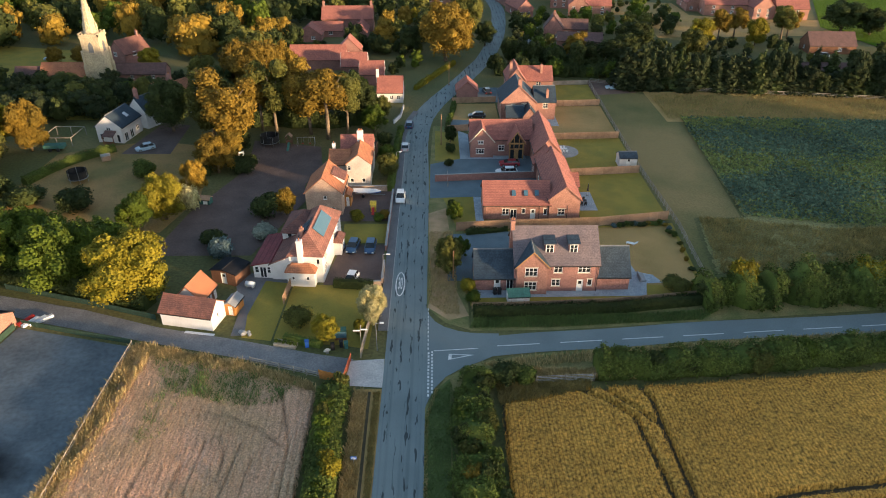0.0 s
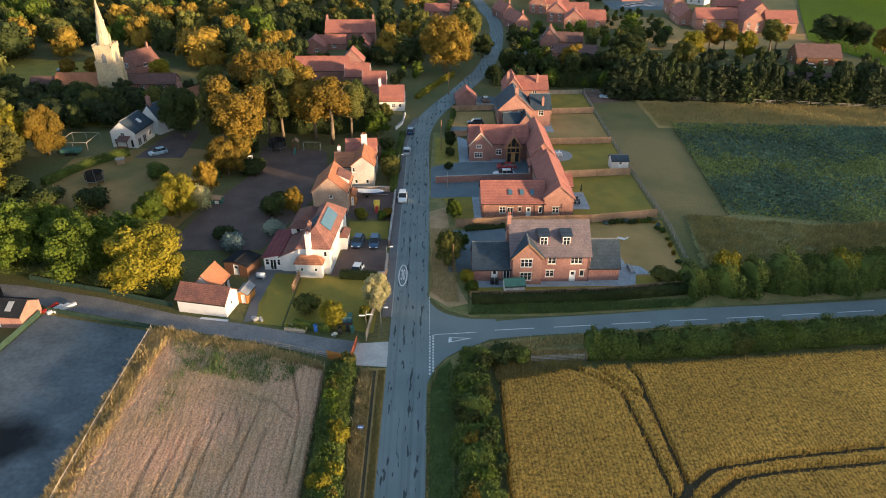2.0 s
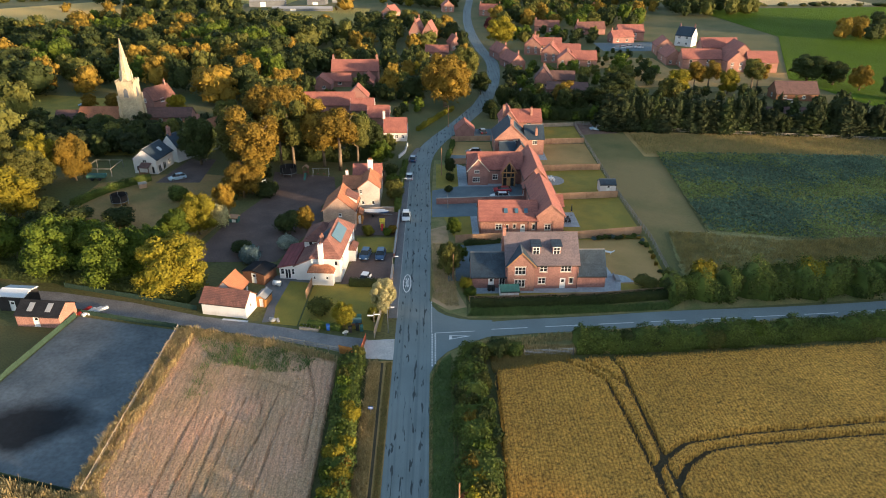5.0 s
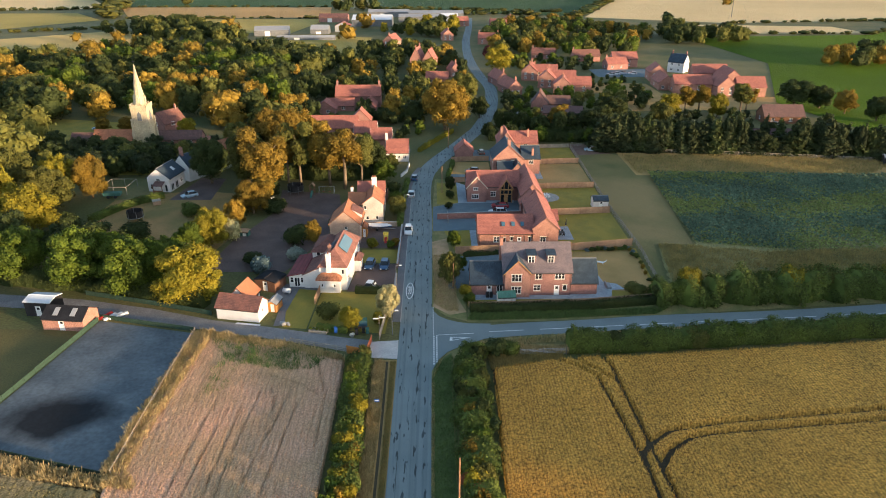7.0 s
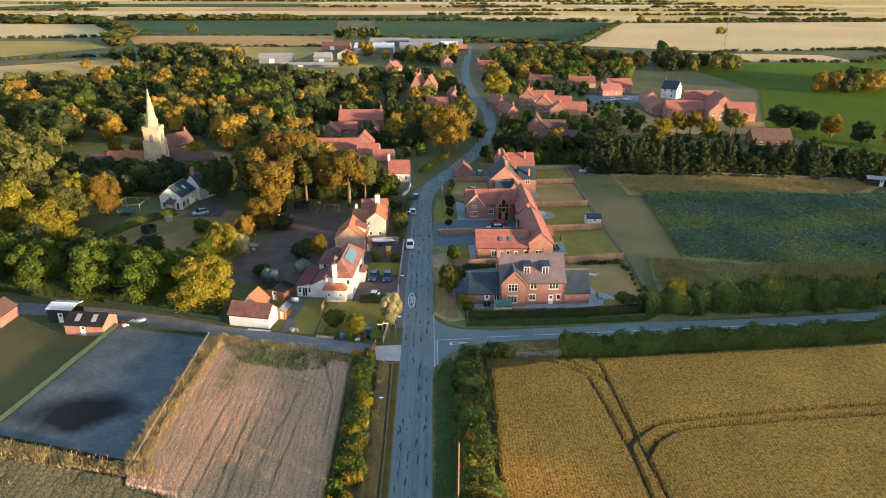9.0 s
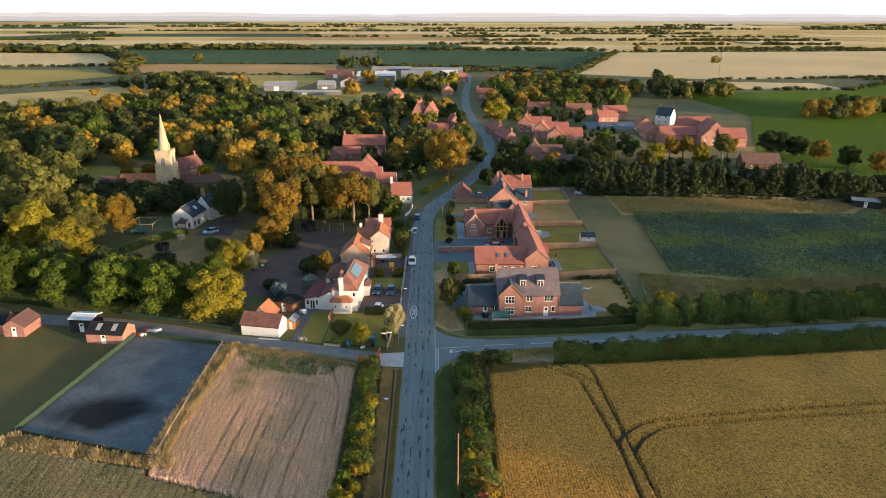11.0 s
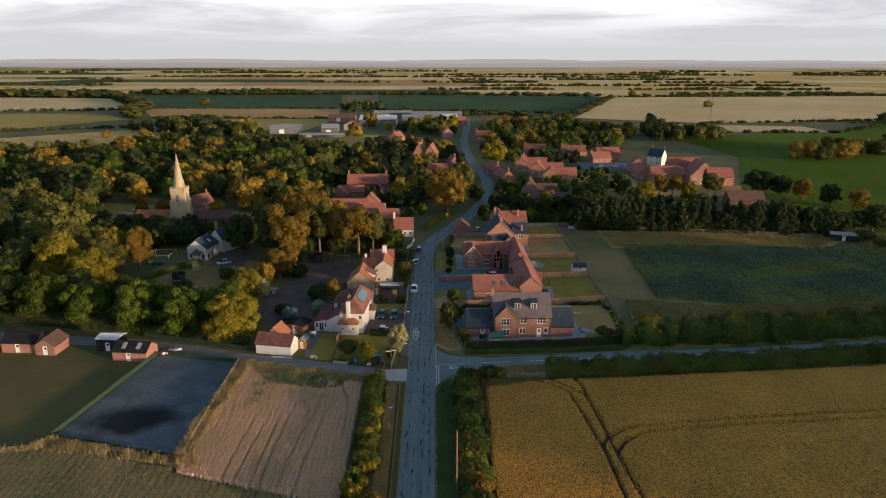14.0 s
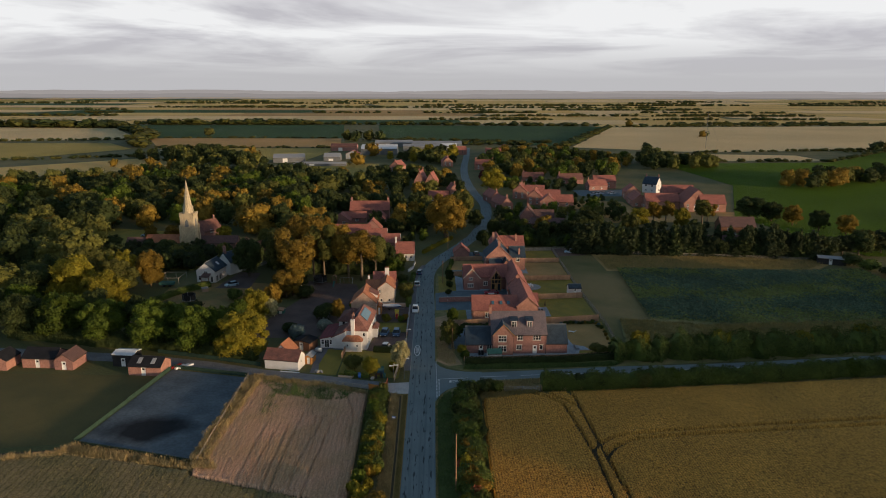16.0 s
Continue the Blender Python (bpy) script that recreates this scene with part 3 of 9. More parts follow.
def crop(name, poly, step, height, material, label, seed=1, jitter=0.12, rows=None, low=None, kind="stuff", category="crop"):
    """A standing crop: a rough sheet at the crop's height, cut down where low(x, y) gives 1 and falling to the ground at its rim."""
    r = np.random.RandomState(seed)
    xs, ys = [p[0] for p in poly], [p[1] for p in poly]
    gx, gy = np.meshgrid(np.arange(min(xs), max(xs) + step, step), np.arange(min(ys), max(ys) + step, step))
    gx = gx + r.uniform(-0.3, 0.3, gx.shape) * step
    gy = gy + r.uniform(-0.3, 0.3, gy.shape) * step
    keep = inside(poly, gx, gy)
    z = height + wave_noise(gx, gy, seed, 9) * jitter * 0.6 + r.uniform(-1, 1, gx.shape) * jitter
    if rows:
        ang, gap, amp = rows
        z = z + amp * np.sin((gx * math.cos(ang) + gy * math.sin(ang) + 0.25 * wave_noise(gx, gy, seed + 5, 14)) * 2 * math.pi / gap)
    if low:
        k = low(gx, gy)
        z = z * (1 - k) - 0.15 * k
    rim = keep & ~(np.roll(keep, 1, 0) & np.roll(keep, -1, 0) & np.roll(keep, 1, 1) & np.roll(keep, -1, 1))
    z = np.where(rim, 0.02, z)
    h, w = gx.shape
    idx = np.arange(h * w).reshape(h, w)
    ok = keep[:-1, :-1] & keep[1:, :-1] & keep[:-1, 1:] & keep[1:, 1:]
    q = np.stack([idx[:-1, :-1], idx[:-1, 1:], idx[1:, 1:], idx[1:, :-1]], -1)[ok]
    used = np.unique(q)
    back = np.zeros(h * w, int)
    back[used] = np.arange(len(used))
    co = np.stack([gx.ravel(), gy.ravel(), z.ravel()], -1)[used]
    me = bpy.data.meshes.new(name)
    me.from_pydata(co.tolist(), [], back[q].tolist())
    me.materials.append(material)
    me.shade_smooth()
    return tagged(new(name, me), label, category, "", kind)


def stalks(name, poly, count, height, material, label, seed, low):
    """Thin upright stalks with ears, scattered over a crop except in its tracks."""
    r = np.random.RandomState(seed)
    xs, ys = [p[0] for p in poly], [p[1] for p in poly]
    x, y = r.uniform(min(xs), max(xs), count * 2), r.uniform(min(ys), max(ys), count * 2)
    ok = inside(poly, x, y) & (low(x, y) < 0.1) & (r.uniform(0, 1, x.shape) < np.clip(1.5 - np.abs(x) / 75, 0.12, 1))
    x, y = x[ok][:count], y[ok][:count]
    n = len(x)
    x = np.round(x / 0.42) * 0.42 + r.normal(0, 0.07, n)
    a = r.uniform(0, 6.28, n)
    w, h = r.uniform(0.016, 0.034, n), height * r.uniform(0.85, 1.12, n)
    lx, ly = r.normal(0.02, 0.10, n), r.normal(0, 0.10, n)
    dx, dy = np.cos(a) * w, np.sin(a) * w
    foot = height * 0.45
    V = np.stack([np.stack([x - dx, y - dy, np.full(n, foot)], 1), np.stack([x + dx, y + dy, np.full(n, foot)], 1),
                  np.stack([x + lx + dx * 0.7, y + ly + dy * 0.7, h], 1), np.stack([x + lx - dx * 0.7, y + ly - dy * 0.7, h], 1)], 1).reshape(-1, 3)
    me = bpy.data.meshes.new(name)
    me.from_pydata(V.tolist(), [], np.arange(n * 4).reshape(-1, 4).tolist())
    me.materials.append(material)
    return tagged(new(name, me), label, "crop", "", "stuff")


# ---- plants ----
_ico = {}


def ico(level):
    if level not in _ico:
        bm = bmesh.new()
        bmesh.ops.create_icosphere(bm, subdivisions=level, radius=1)
        bm.verts.index_update()
        _ico[level] = (np.array([v.co[:] for v in bm.verts]), np.array([[v.index for v in f.verts] for f in bm.faces]))
        bm.free()
    return _ico[level]


def quads_at(r, c, n, size, loose=0.55):
    """Small leafy flakes at points c that face roughly along n."""
    k = len(c)
    n = n + r.normal(0, loose, (k, 3))
    n /= np.linalg.norm(n, axis=1)[:, None] + 1e-9
    a = np.cross(n, r.normal(0, 1, (k, 3)))
    a /= np.linalg.norm(a, axis=1)[:, None] + 1e-9
    b = np.cross(n, a)
    s = (size * r.uniform(0.55, 1.3, k))[:, None]
    t = s * r.uniform(0.5, 0.9, k)[:, None]
    lift = n * s * 0.35
    return np.stack([c - a * s, c - b * t + lift * 0.5, c + a * s, c + b * t + lift * 0.5], 1)


def crown_arrays(seed, lobes, count, size, core=0.78, level=1, loose=0.45):
    """Vertices, quads and triangles of a crown: lobes is an array of centres and radii (x, y, z, rx, rz)."""
    r = np.random.RandomState(seed)
    lobes = np.array(lobes, float)
    w = lobes[:, 3] ** 2
    which = r.choice(len(lobes), int(count * 1.7), p=w / w.sum())
    d = r.normal(0, 1, (len(which), 3))
    d[:, 2] += 0.25
    d /= np.linalg.norm(d, axis=1)[:, None]
    rad = lobes[which][:, [3, 3, 4]]
    # a lumpy surface, so that the outline is uneven
    lump = 1 + 0.16 * np.sin(d[:, 0] * 5 + which) * np.sin(d[:, 1] * 6 + 2 * which) + 0.10 * np.sin(d[:, 2] * 9 + which)
    p = lobes[which][:, :3] + d * rad * (lump * r.uniform(0.78, 1.08, len(which)))[:, None]
    keep = np.ones(len(p), bool)
    for i, lo in enumerate(lobes):
        q = (p - lo[:3]) / lo[[3, 3, 4]]
        keep &= ~((np.sum(q * q, 1) < 0.55) & (which != i))
    p, d = p[keep][:count], d[keep][:count]
    quads = quads_at(r, p, d, size, loose)
    V = [quads.reshape(-1, 3)]
    F4 = np.arange(len(p) * 4).reshape(-1, 4)
    iv, it = ico(level)
    T, n = [], len(p) * 4
    for lo in lobes:
        wob = 1 + 0.12 * np.sin(iv[:, 0] * 7 + lo[0]) * np.sin(iv[:, 1] * 8 + lo[1])
        V.append(lo[:3] + iv * lo[[3, 3, 4]] * core * wob[:, None])
        T.append(it + n)
        n += len(iv)
    return np.concatenate(V), F4, np.concatenate(T)


def leafy_mesh(name, arrays, material):
    V, F4, T = arrays
    me = bpy.data.meshes.new(name)
    me.from_pydata(V.tolist(), [], F4.tolist() + T.tolist())
    me.materials.append(material)
    return me


def lobes_for(shape, seed):
    r = np.random.RandomState(seed)
    if shape == "round":          # a broad crown down to the ground, height 1, radius 0.5
        return [(0.27 * math.cos(a) * q, 0.27 * math.sin(a) * q, z, s, s * 0.95) for a, q, z, s in
                zip(r.uniform(0, 6.28, 15), np.sqrt(r.uniform(0.1, 1.3, 15)), r.uniform(0.24, 0.78, 15), r.uniform(0.12, 0.20, 15))] + [(0, 0, 0.46, 0.33, 0.34), (0, 0, 0.70, 0.22, 0.22)] + [
                (0.40 * math.cos(a) * math.cos(e), 0.40 * math.sin(a) * math.cos(e), 0.46 + 0.45 * math.sin(e), s, s * 0.9) for a, e, s in
                zip(r.uniform(0, 6.28, 20), r.uniform(-0.5, 1.3, 20), r.uniform(0.06, 0.115, 20))]
    if shape == "tall":           # an open upright crown over a bare stem, radius 0.3
        return [(0.17 * math.cos(a) * q, 0.17 * math.sin(a) * q, z, s, s * 1.1) for a, q, z, s in
                zip(r.uniform(0, 6.28, 22), np.sqrt(r.uniform(0.1, 1.5, 22)), r.uniform(0.36, 0.92, 22), r.uniform(0.06, 0.115, 22))]
    if shape == "spire":          # a narrow conifer
        return [(0.03 * math.cos(k * 2.4), 0.03 * math.sin(k * 2.4), 0.08 + 0.80 * k / 11, 0.17 * (1.08 - k / 12), 0.12) for k in range(12)]
    if shape == "bush":           # a low rounded shrub, height 1, radius 0.6
        return [(0.33 * math.cos(a) * q, 0.33 * math.sin(a) * q, z, s, s * 0.9) for a, q, z, s in
                zip(r.uniform(0, 6.28, 9), np.sqrt(r.uniform(0.1, 1.2, 9)), r.uniform(0.3, 0.72, 9), r.uniform(0.2, 0.3, 9))] + [(0, 0, 0.45, 0.42, 0.42)]


_plants = {}


def plant_meshes(shape, leaf, seed, fine):
    key = (shape, leaf, seed, fine)
    if key not in _plants:
        count, size = {"round": (9500, 0.0185), "tall": (8000, 0.0150), "spire": (2600, 0.026), "bush": (2200, 0.043)}[shape]
        if not fine:
            count, size = int(count * 0.38), size * 1.55
        arr = crown_arrays(seed * 7 + 3, lobes_for(shape, seed), count, size, 0.80 if shape != "tall" else 0.70)
        crown = leafy_mesh("crown", arr, LEAF[leaf])
        g = Geo()
        r = random.Random(seed)
        top = {"round": 0.45, "tall": 0.62, "spire": 0.5, "bush": 0.35}[shape]
        rad = {"round": 0.035, "tall": 0.022, "spire": 0.03, "bush": 0.03}[shape]
        g.tube((0, 0, -0.01), (0.01, 0.005, top * 0.5), rad, rad * 0.75, 9)
        g.tube((0.01, 0.005, top * 0.5), (0, 0.01, top), rad * 0.75, rad * 0.45, 9)
        for k in range(6 if shape != "spire" else 0):
            a, z = k * 1.1 + r.random(), top * r.uniform(0.55, 1.0)
            reach = {"round": 0.3, "tall": 0.16, "bush": 0.3}[shape]
            g.tube((0, 0, z), (reach * math.cos(a), reach * math.sin(a), z + r.uniform(0.14, 0.3)), rad * 0.42, rad * 0.12, 6)
        _plants[key] = (g.mesh("trunk", M["bark"], True), crown)
    return _plants[key]


PLANT_WORDS = dict(green="mid-green", gold="yellow-green", dark="deep green", olive="olive-green", amber="amber-tinged", silver="silvery-grey",
                   teal="blue-grey", copper="dark copper-red", cream="cream-flowering", rust="rust-red", conifer="dark conifer-green", hedge="hawthorn-green")


def plant(shape, leaf, x, y, h, width=None, seed=1, fine=True, where="in grass", group=""):
    """A tree or shrub of height h and crown width."""
    natural = {"round": 1.0, "tall": 0.55, "spire": 0.36, "bush": 1.15}[shape]
    w = (width or h * natural) / natural
    trunk, crown = plant_meshes(shape, leaf, seed, fine)
    kind = {"round": "broadleaf_tree", "tall": "tall_tree", "spire": "conifer_tree", "bush": "garden_shrub"}[shape]
    word = {"round": "broad-crowned tree", "tall": "tall open-crowned tree with bare stem", "spire": "narrow conifer", "bush": "rounded shrub"}[shape]
    ob = thing(kind, f"{PLANT_WORDS[leaf]} {word} standing {where}", "shrub" if shape == "bush" else "tree", x, y, 0, (seed * 73 + x * 37 + y * 11) % 360, group)
    ob.scale = (w, w, h)
    part("trunk", trunk, None, ob)
    part("crown", crown, None, ob)
    return ob


def hedge(name, path, w, h, leaf, label, seed=1, size=0.16, density=26, category="hedge", rough=0.25):
    """A hedge along a path: flakes round a lumpy core."""
    r = np.random.RandomState(seed)
    path = smooth_path(path, 1.0)
    p = np.array(path)
    n = len(p)
    s = np.arange(n)
    hh = h * (1 + rough * 0.6 * np.sin(s * 0.9 + seed) * np.sin(s * 0.37 + 2 * seed) + r.uniform(-rough, rough, n) * 0.5)
    ww = w / 2 * (1 + rough * 0.4 * np.sin(s * 0.7 + 3 * seed) + r.uniform(-rough, rough, n) * 0.3)
    tan = np.gradient(p, axis=0)
    tan /= np.linalg.norm(tan, axis=1)[:, None] + 1e-9
    side = np.stack([tan[:, 1], -tan[:, 0]], 1)
    prof = np.array([(-1, 0), (-1.0, 0.55), (-0.7, 0.92), (0, 1.0), (0.7, 0.92), (1.0, 0.55), (1, 0)])
    V = np.zeros((n, 7, 3))
    for k, (a, b) in enumerate(prof):
        V[:, k, :2] = p + side * (a * ww * 0.85)[:, None]
        V[:, k, 2] = b * hh * 0.88
    F = []
    for i in range(n - 1):
        for k in range(6):
            F.append((i * 7 + k, i * 7 + k + 1, (i + 1) * 7 + k + 1, (i + 1) * 7 + k))
    F += [tuple(range(7))[::-1], tuple((n - 1) * 7 + k for k in range(7))]
    length = np.sum(np.linalg.norm(np.diff(p, axis=0), axis=1))
    cnt = int(length * (w + 2 * h) * density)
    i = r.randint(0, n - 1, cnt)
    f = r.uniform(0, 1, cnt)[:, None]
    ang = r.uniform(0, math.pi, cnt)
    ca, sa = np.cos(ang), np.sin(ang)
    ca, sa = np.sign(ca) * np.abs(ca) ** 0.6, np.abs(sa) ** 0.6
    base = p[i] * (1 - f) + p[i + 1] * f
    puff = r.uniform(0.82, 1.12, cnt)
    c = np.concatenate([base + side[i] * (ca * ww[i] * puff)[:, None], (sa * hh[i] * puff)[:, None]], 1)
    nn = np.concatenate([side[i] * ca[:, None], sa[:, None] + 0.2], 1)
    q = quads_at(r, c, nn, size)
    ob = thing(name, label, category)
    core = bpy.data.meshes.new("inner_growth")
    core.from_pydata(V.reshape(-1, 3).tolist(), [], F)
    core.materials.append(LEAF[leaf])
    part("inner_growth", core, None, ob)
    me = bpy.data.meshes.new("foliage")
    me.from_pydata(q.reshape(-1, 3).tolist(), [], np.arange(cnt * 4).reshape(-1, 4).tolist())
    me.materials.append(LEAF[leaf])
    part("foliage", me, None, ob)
    return ob


def tufts(name, poly, count, h, material, label, seed=1, w=0.07, lean=0.3, category="grass", z=0.0):
    """Tall loose grass: bunches of thin blades inside an outline."""
    r = np.random.RandomState(seed)
    count, w = int(count * 2.2), w * 0.5
    xs, ys = [p[0] for p in poly], [p[1] for p in poly]
    x, y = r.uniform(min(xs), max(xs), count * 4), r.uniform(min(ys), max(ys), count * 4)
    ok = inside(poly, x, y)
    x, y = x[ok][:count], y[ok][:count]
    k = len(x)
    a = r.uniform(0, 6.28, k)
    hh = h * r.uniform(0.5, 1.25, k) * (1 + 0.3 * wave_noise(x, y, seed, 4))
    dx, dy = np.cos(a) * w * r.uniform(0.7, 1.6, k), np.sin(a) * w * r.uniform(0.7, 1.6, k)
    lx, ly = r.normal(0, lean, k) * hh, r.normal(0, lean, k) * hh
    zz = np.full(k, z)
    v = np.stack([np.stack([x - dx, y - dy, zz], 1), np.stack([x + dx, y + dy, zz], 1), np.stack([x + lx + dx * 0.6, y + ly + dy * 0.6, hh + z], 1), np.stack([x + lx - dx * 0.6, y + ly - dy * 0.6, hh + z], 1)], 1)
    me = bpy.data.meshes.new(name)
    me.from_pydata(v.reshape(-1, 3).tolist(), [], np.arange(k * 4).reshape(-1, 4).tolist())
    me.materials.append(material)
    return tagged(new(name, me), label, category, "", "stuff")


# ---- ground, roads and fields ----
sheet("ground", [(-4700, -700), (4700, -700), (4700, 4800), (-4700, 4800)], 0.0, M["ground"], "rough meadow ground reaching to the horizon")

ROAD = smooth_path([(0, -400), (0, -200), (0, -90), (0, 20), (0, 60), (-0.3, 84), (0.4, 97), (2.2, 106), (5.0, 115), (10.5, 129), (16.7, 146.4), (20.8, 159.5), (26.6, 190), (29.8, 225), (29.4, 246),
                    (27.2, 270), (25.2, 310), (24.8, 360), (27, 423), (32.7, 504), (38, 600)], 3.0)
SIDE = smooth_path([(4, 8.6), (10, 9.2), (17.8, 10.3), (30, 11.3), (43, 12.75), (70, 14.6), (109, 19), (160, 24), (260, 30)], 3.0)
strip("road", ROAD, 5.5, 0.085, M["asphalt"], "worn grey asphalt village road with tar patches")
sheet("road_mouth", [(2.6, 19), (3.2, 16.8), (4.0, 15.2), (5.4, 13.9), (7.4, 12.9), (9.5, 12.4), (13, 12.3), (13, 8.0), (10, 6.2), (7.4, 4.8), (5.4, 3.2), (3.9, 1.0), (3.2, -1), (2.6, -3)], 0.081,
      M["asphalt2"], "grey asphalt mouth of the side road", "road")
strip("side_road", SIDE, 4.3, 0.078, M["asphalt2"], "grey asphalt side road between hedges")
strip("pavement", [(-3.45, 13), (-3.45, 40), (-3.4, 70), (-3.5, 88), (-2.6, 99), (-0.9, 106)], 1.4, 0.14, M["pavement"], "grey asphalt pavement with a low kerb", "pavement", h=0.14)
strip("kerb", [(-2.72, 13), (-2.72, 40), (-2.68, 70), (-2.8, 88)], 0.13, 0.15, M["concrete"], "pale concrete kerb along the road", "kerb", h=0.15)
sheet("verge", [(2.6, 19), (5.5, 15), (9, 13.2), (9.0, 20), (9.2, 45), (8.0, 60), (7.5, 95), (3.5, 95), (2.6, 60)], 0.03, M["verge"], "dry grass verge beside the road", "verge")
sheet("verge", [(2.4, -3), (5.4, 3.2), (10, 6.2), (18, 7.9), (46, 10.9), (110, 16.5), (110, 12), (46, 6), (24, 3), (13, 3), (6, -1), (6, -400), (2.4, -400)], 0.03, M["verge"], "grass verge below the hedge", "verge")
sheet("verge", [(9, 13), (22, 13.2), (43, 15), (110, 21.5), (110, 25), (46, 21), (30, 18.5), (9.3, 17.6)], 0.035, M["verge"], "sunlit grass verge of the side road", "verge")
sheet("verge", [(2.9, 18.8), (3.5, 22.6), (3, 36.4), (2.75, 49), (6.1, 51.3), (6.9, 36.4), (7.1, 24.1), (9, 16.6), (6, 15.6)], 0.034, M["parched"], "brown parched verge grass", "verge")
sheet("verge", [(2.76, -4), (3.6, 0.2), (6, 3.0), (5.8, -2), (6.2, -400), (2.76, -400)], 0.034, M["mown_verge"], "closely mown green verge below the hedge", "verge")
sheet("verge", [(-2.6, -400), (-2.6, 1), (-6, 1), (-6, -400)], 0.03, M["lawn_dry"], "parched grass verge with a worn ditch", "verge")
strip("ditch", [(-4.0, -60), (-4.1, -20), (-4.3, 0.5)], 0.36, 0.035, M["wheat_low"], "narrow dark drainage channel in the verge", "ditch")
sheet("entrance_pad", [(-7.4, 6.5), (-2.8, 6.9), (-2.7, 1.2), (-7.7, 1.7)], 0.065, M["pad"], "pale concrete entrance to the track", "pavement")
sheet("track", [(-7, 6.9), (-12.1, 8.0), (-22.8, 11.0), (-35.8, 14.2), (-48.2, 18.6), (-62.6, 22.4), (-95, 27), (-130, 31), (-130, 26), (-95, 22), (-59.7, 17.6), (-53.8, 15.6), (-36.8, 11.0), (-21, 6.8),
                (-8.5, 2.9), (-7, 2.6)], 0.05, M["track"], "stony grey farm track", "track")

# road markings
def mark(name, pts, label):
    return sheet(name, pts, 0.10, M["paint"], label, "road marking")


def bar(x0, y0, x1, y1, w):
    d = Vector((x1 - x0, y1 - y0)).normalized() * w / 2
    return [(x0 - d.y, y0 + d.x), (x0 + d.y, y0 - d.x), (x1 + d.y, y1 - d.x), (x1 - d.y, y1 + d.x)]


for k in range(13):
    mark("give_way_dash", bar(3.12, -0.5 + k * 0.69, 3.12, -0.08 + k * 0.69, 0.24), "white give-way dash at the junction")
    mark("give_way_dash", bar(3.60, 0.1 + k * 0.66, 3.60, 0.52 + k * 0.66, 0.24), "white give-way dash at the junction")
for k in range(11):
    mark("edge_dash", bar(3.04 - k * 0.005, 8.7 + k * 0.92, 3.04 - k * 0.005, 9.25 + k * 0.92, 0.14), "thin white edge dash")
for k in range(16):
    x0 = 12.6 + k * 8.8
    mark("centre_dash", bar(x0, 9.5 + (x0 - 12.6) * 0.078, x0 + 5.9, 9.5 + (x0 - 6.7) * 0.078, 0.16), "white centre-line dash of the side road")
mark("centre_line", bar(3.8, 8.5, 9.9, 9.0, 0.15), "white line at the junction mouth")
tri = Geo()
a, b, c = Vector((5.75, 6.55)), Vector((5.85, 7.85)), Vector((9.3, 7.6))
m3 = (a + b + c) / 3
for p, q in ((a, b), (b, c), (c, a)):
    pi, qi = m3 + (p - m3) * 0.62, m3 + (q - m3) * 0.62
    tri.face((*p, 0.10), (*q, 0.10), (*qi, 0.10), (*pi, 0.10))
tagged(new("give_way_triangle", tri.mesh("give_way_triangle", M["paint"])), "white give-way triangle painted on asphalt", "road marking", "", "structure")
ring = Geo()
for k in range(40):
    pts = []
    for f, kk in ((1.0, k), (1.0, k + 1), (0.80, k + 1), (0.80, k)):
        an = 2 * math.pi * kk / 40
        rx, ry = (0.76, 3.45) if f == 1.0 else (0.57, 3.12)
        pts.append((-1.46 + rx * math.cos(an), 25.1 + ry * math.sin(an), 0.10))
    ring.face(*pts)
roundel = thing("speed_roundel", "white elongated thirty roundel painted on asphalt", "road marking", -1.46, 25.1, 0, kind="structure")
for v in range(len(ring.v)):
    ring.v[v] = (ring.v[v][0] + 1.46, ring.v[v][1] - 25.1, ring.v[v][2])
part("ring", ring, M["paint"], roundel)
txt = bpy.data.curves.new("figures", "FONT")
txt.body, txt.align_x, txt.align_y, txt.size = "30", "CENTER", "CENTER", 1.0
txt.offset = 0.02
txt.materials.append(M["paint"])
fig = new("figures", txt)
fig.parent = roundel
fig.location, fig.scale = (0, 0, 0.102), (0.74, 4.6, 1)


# crops near the camera
TRAM = [
    [(20, 0.9), (22.4, 0), (25.3, -1.7), (28.0, -4.7), (28.8, -11.5), (29.3, -17.2), (30, -25.2), (30, -36.2), (30.5, -62)],
    [(29.8, 1.0), (30.9, -1.7), (31, -6.9), (31.3, -13.4), (31.5, -20.5), (31.9, -29.5), (32.4, -36.2), (33.5, -62)],
    [(25.2, 0.6), (26.4, -0.7), (29, -3.6), (30.9, -6.5)],
    [(29.9, -25), (30.2, -22), (31.2, -20.6), (35.1, -17.6), (43.1, -16), (58, -14.2), (80, -12), (130, -7)],
    [(31.8, -24.5), (34.1, -21.4), (37.5, -19), (42.4, -18), (57, -16.5), (78.5, -14.5), (130, -9.5)],
]
WHEAT = [(12.4, -2.3), (18, -1.3), (23, 0.3), (27, 0.7), (34, 0.8), (60, 3.2), (132, 10.3), (132, -64), (11.5, -64), (11.5, -30)]


def tram_low(x, y):
    k = np.zeros(x.shape)
    for i, t in enumerate(TRAM):
        k = np.maximum(k, np.clip(((0.44 if i < 3 else 0.56) - dist_path(t, x, y)) / 0.10, 0, 1))
    return k


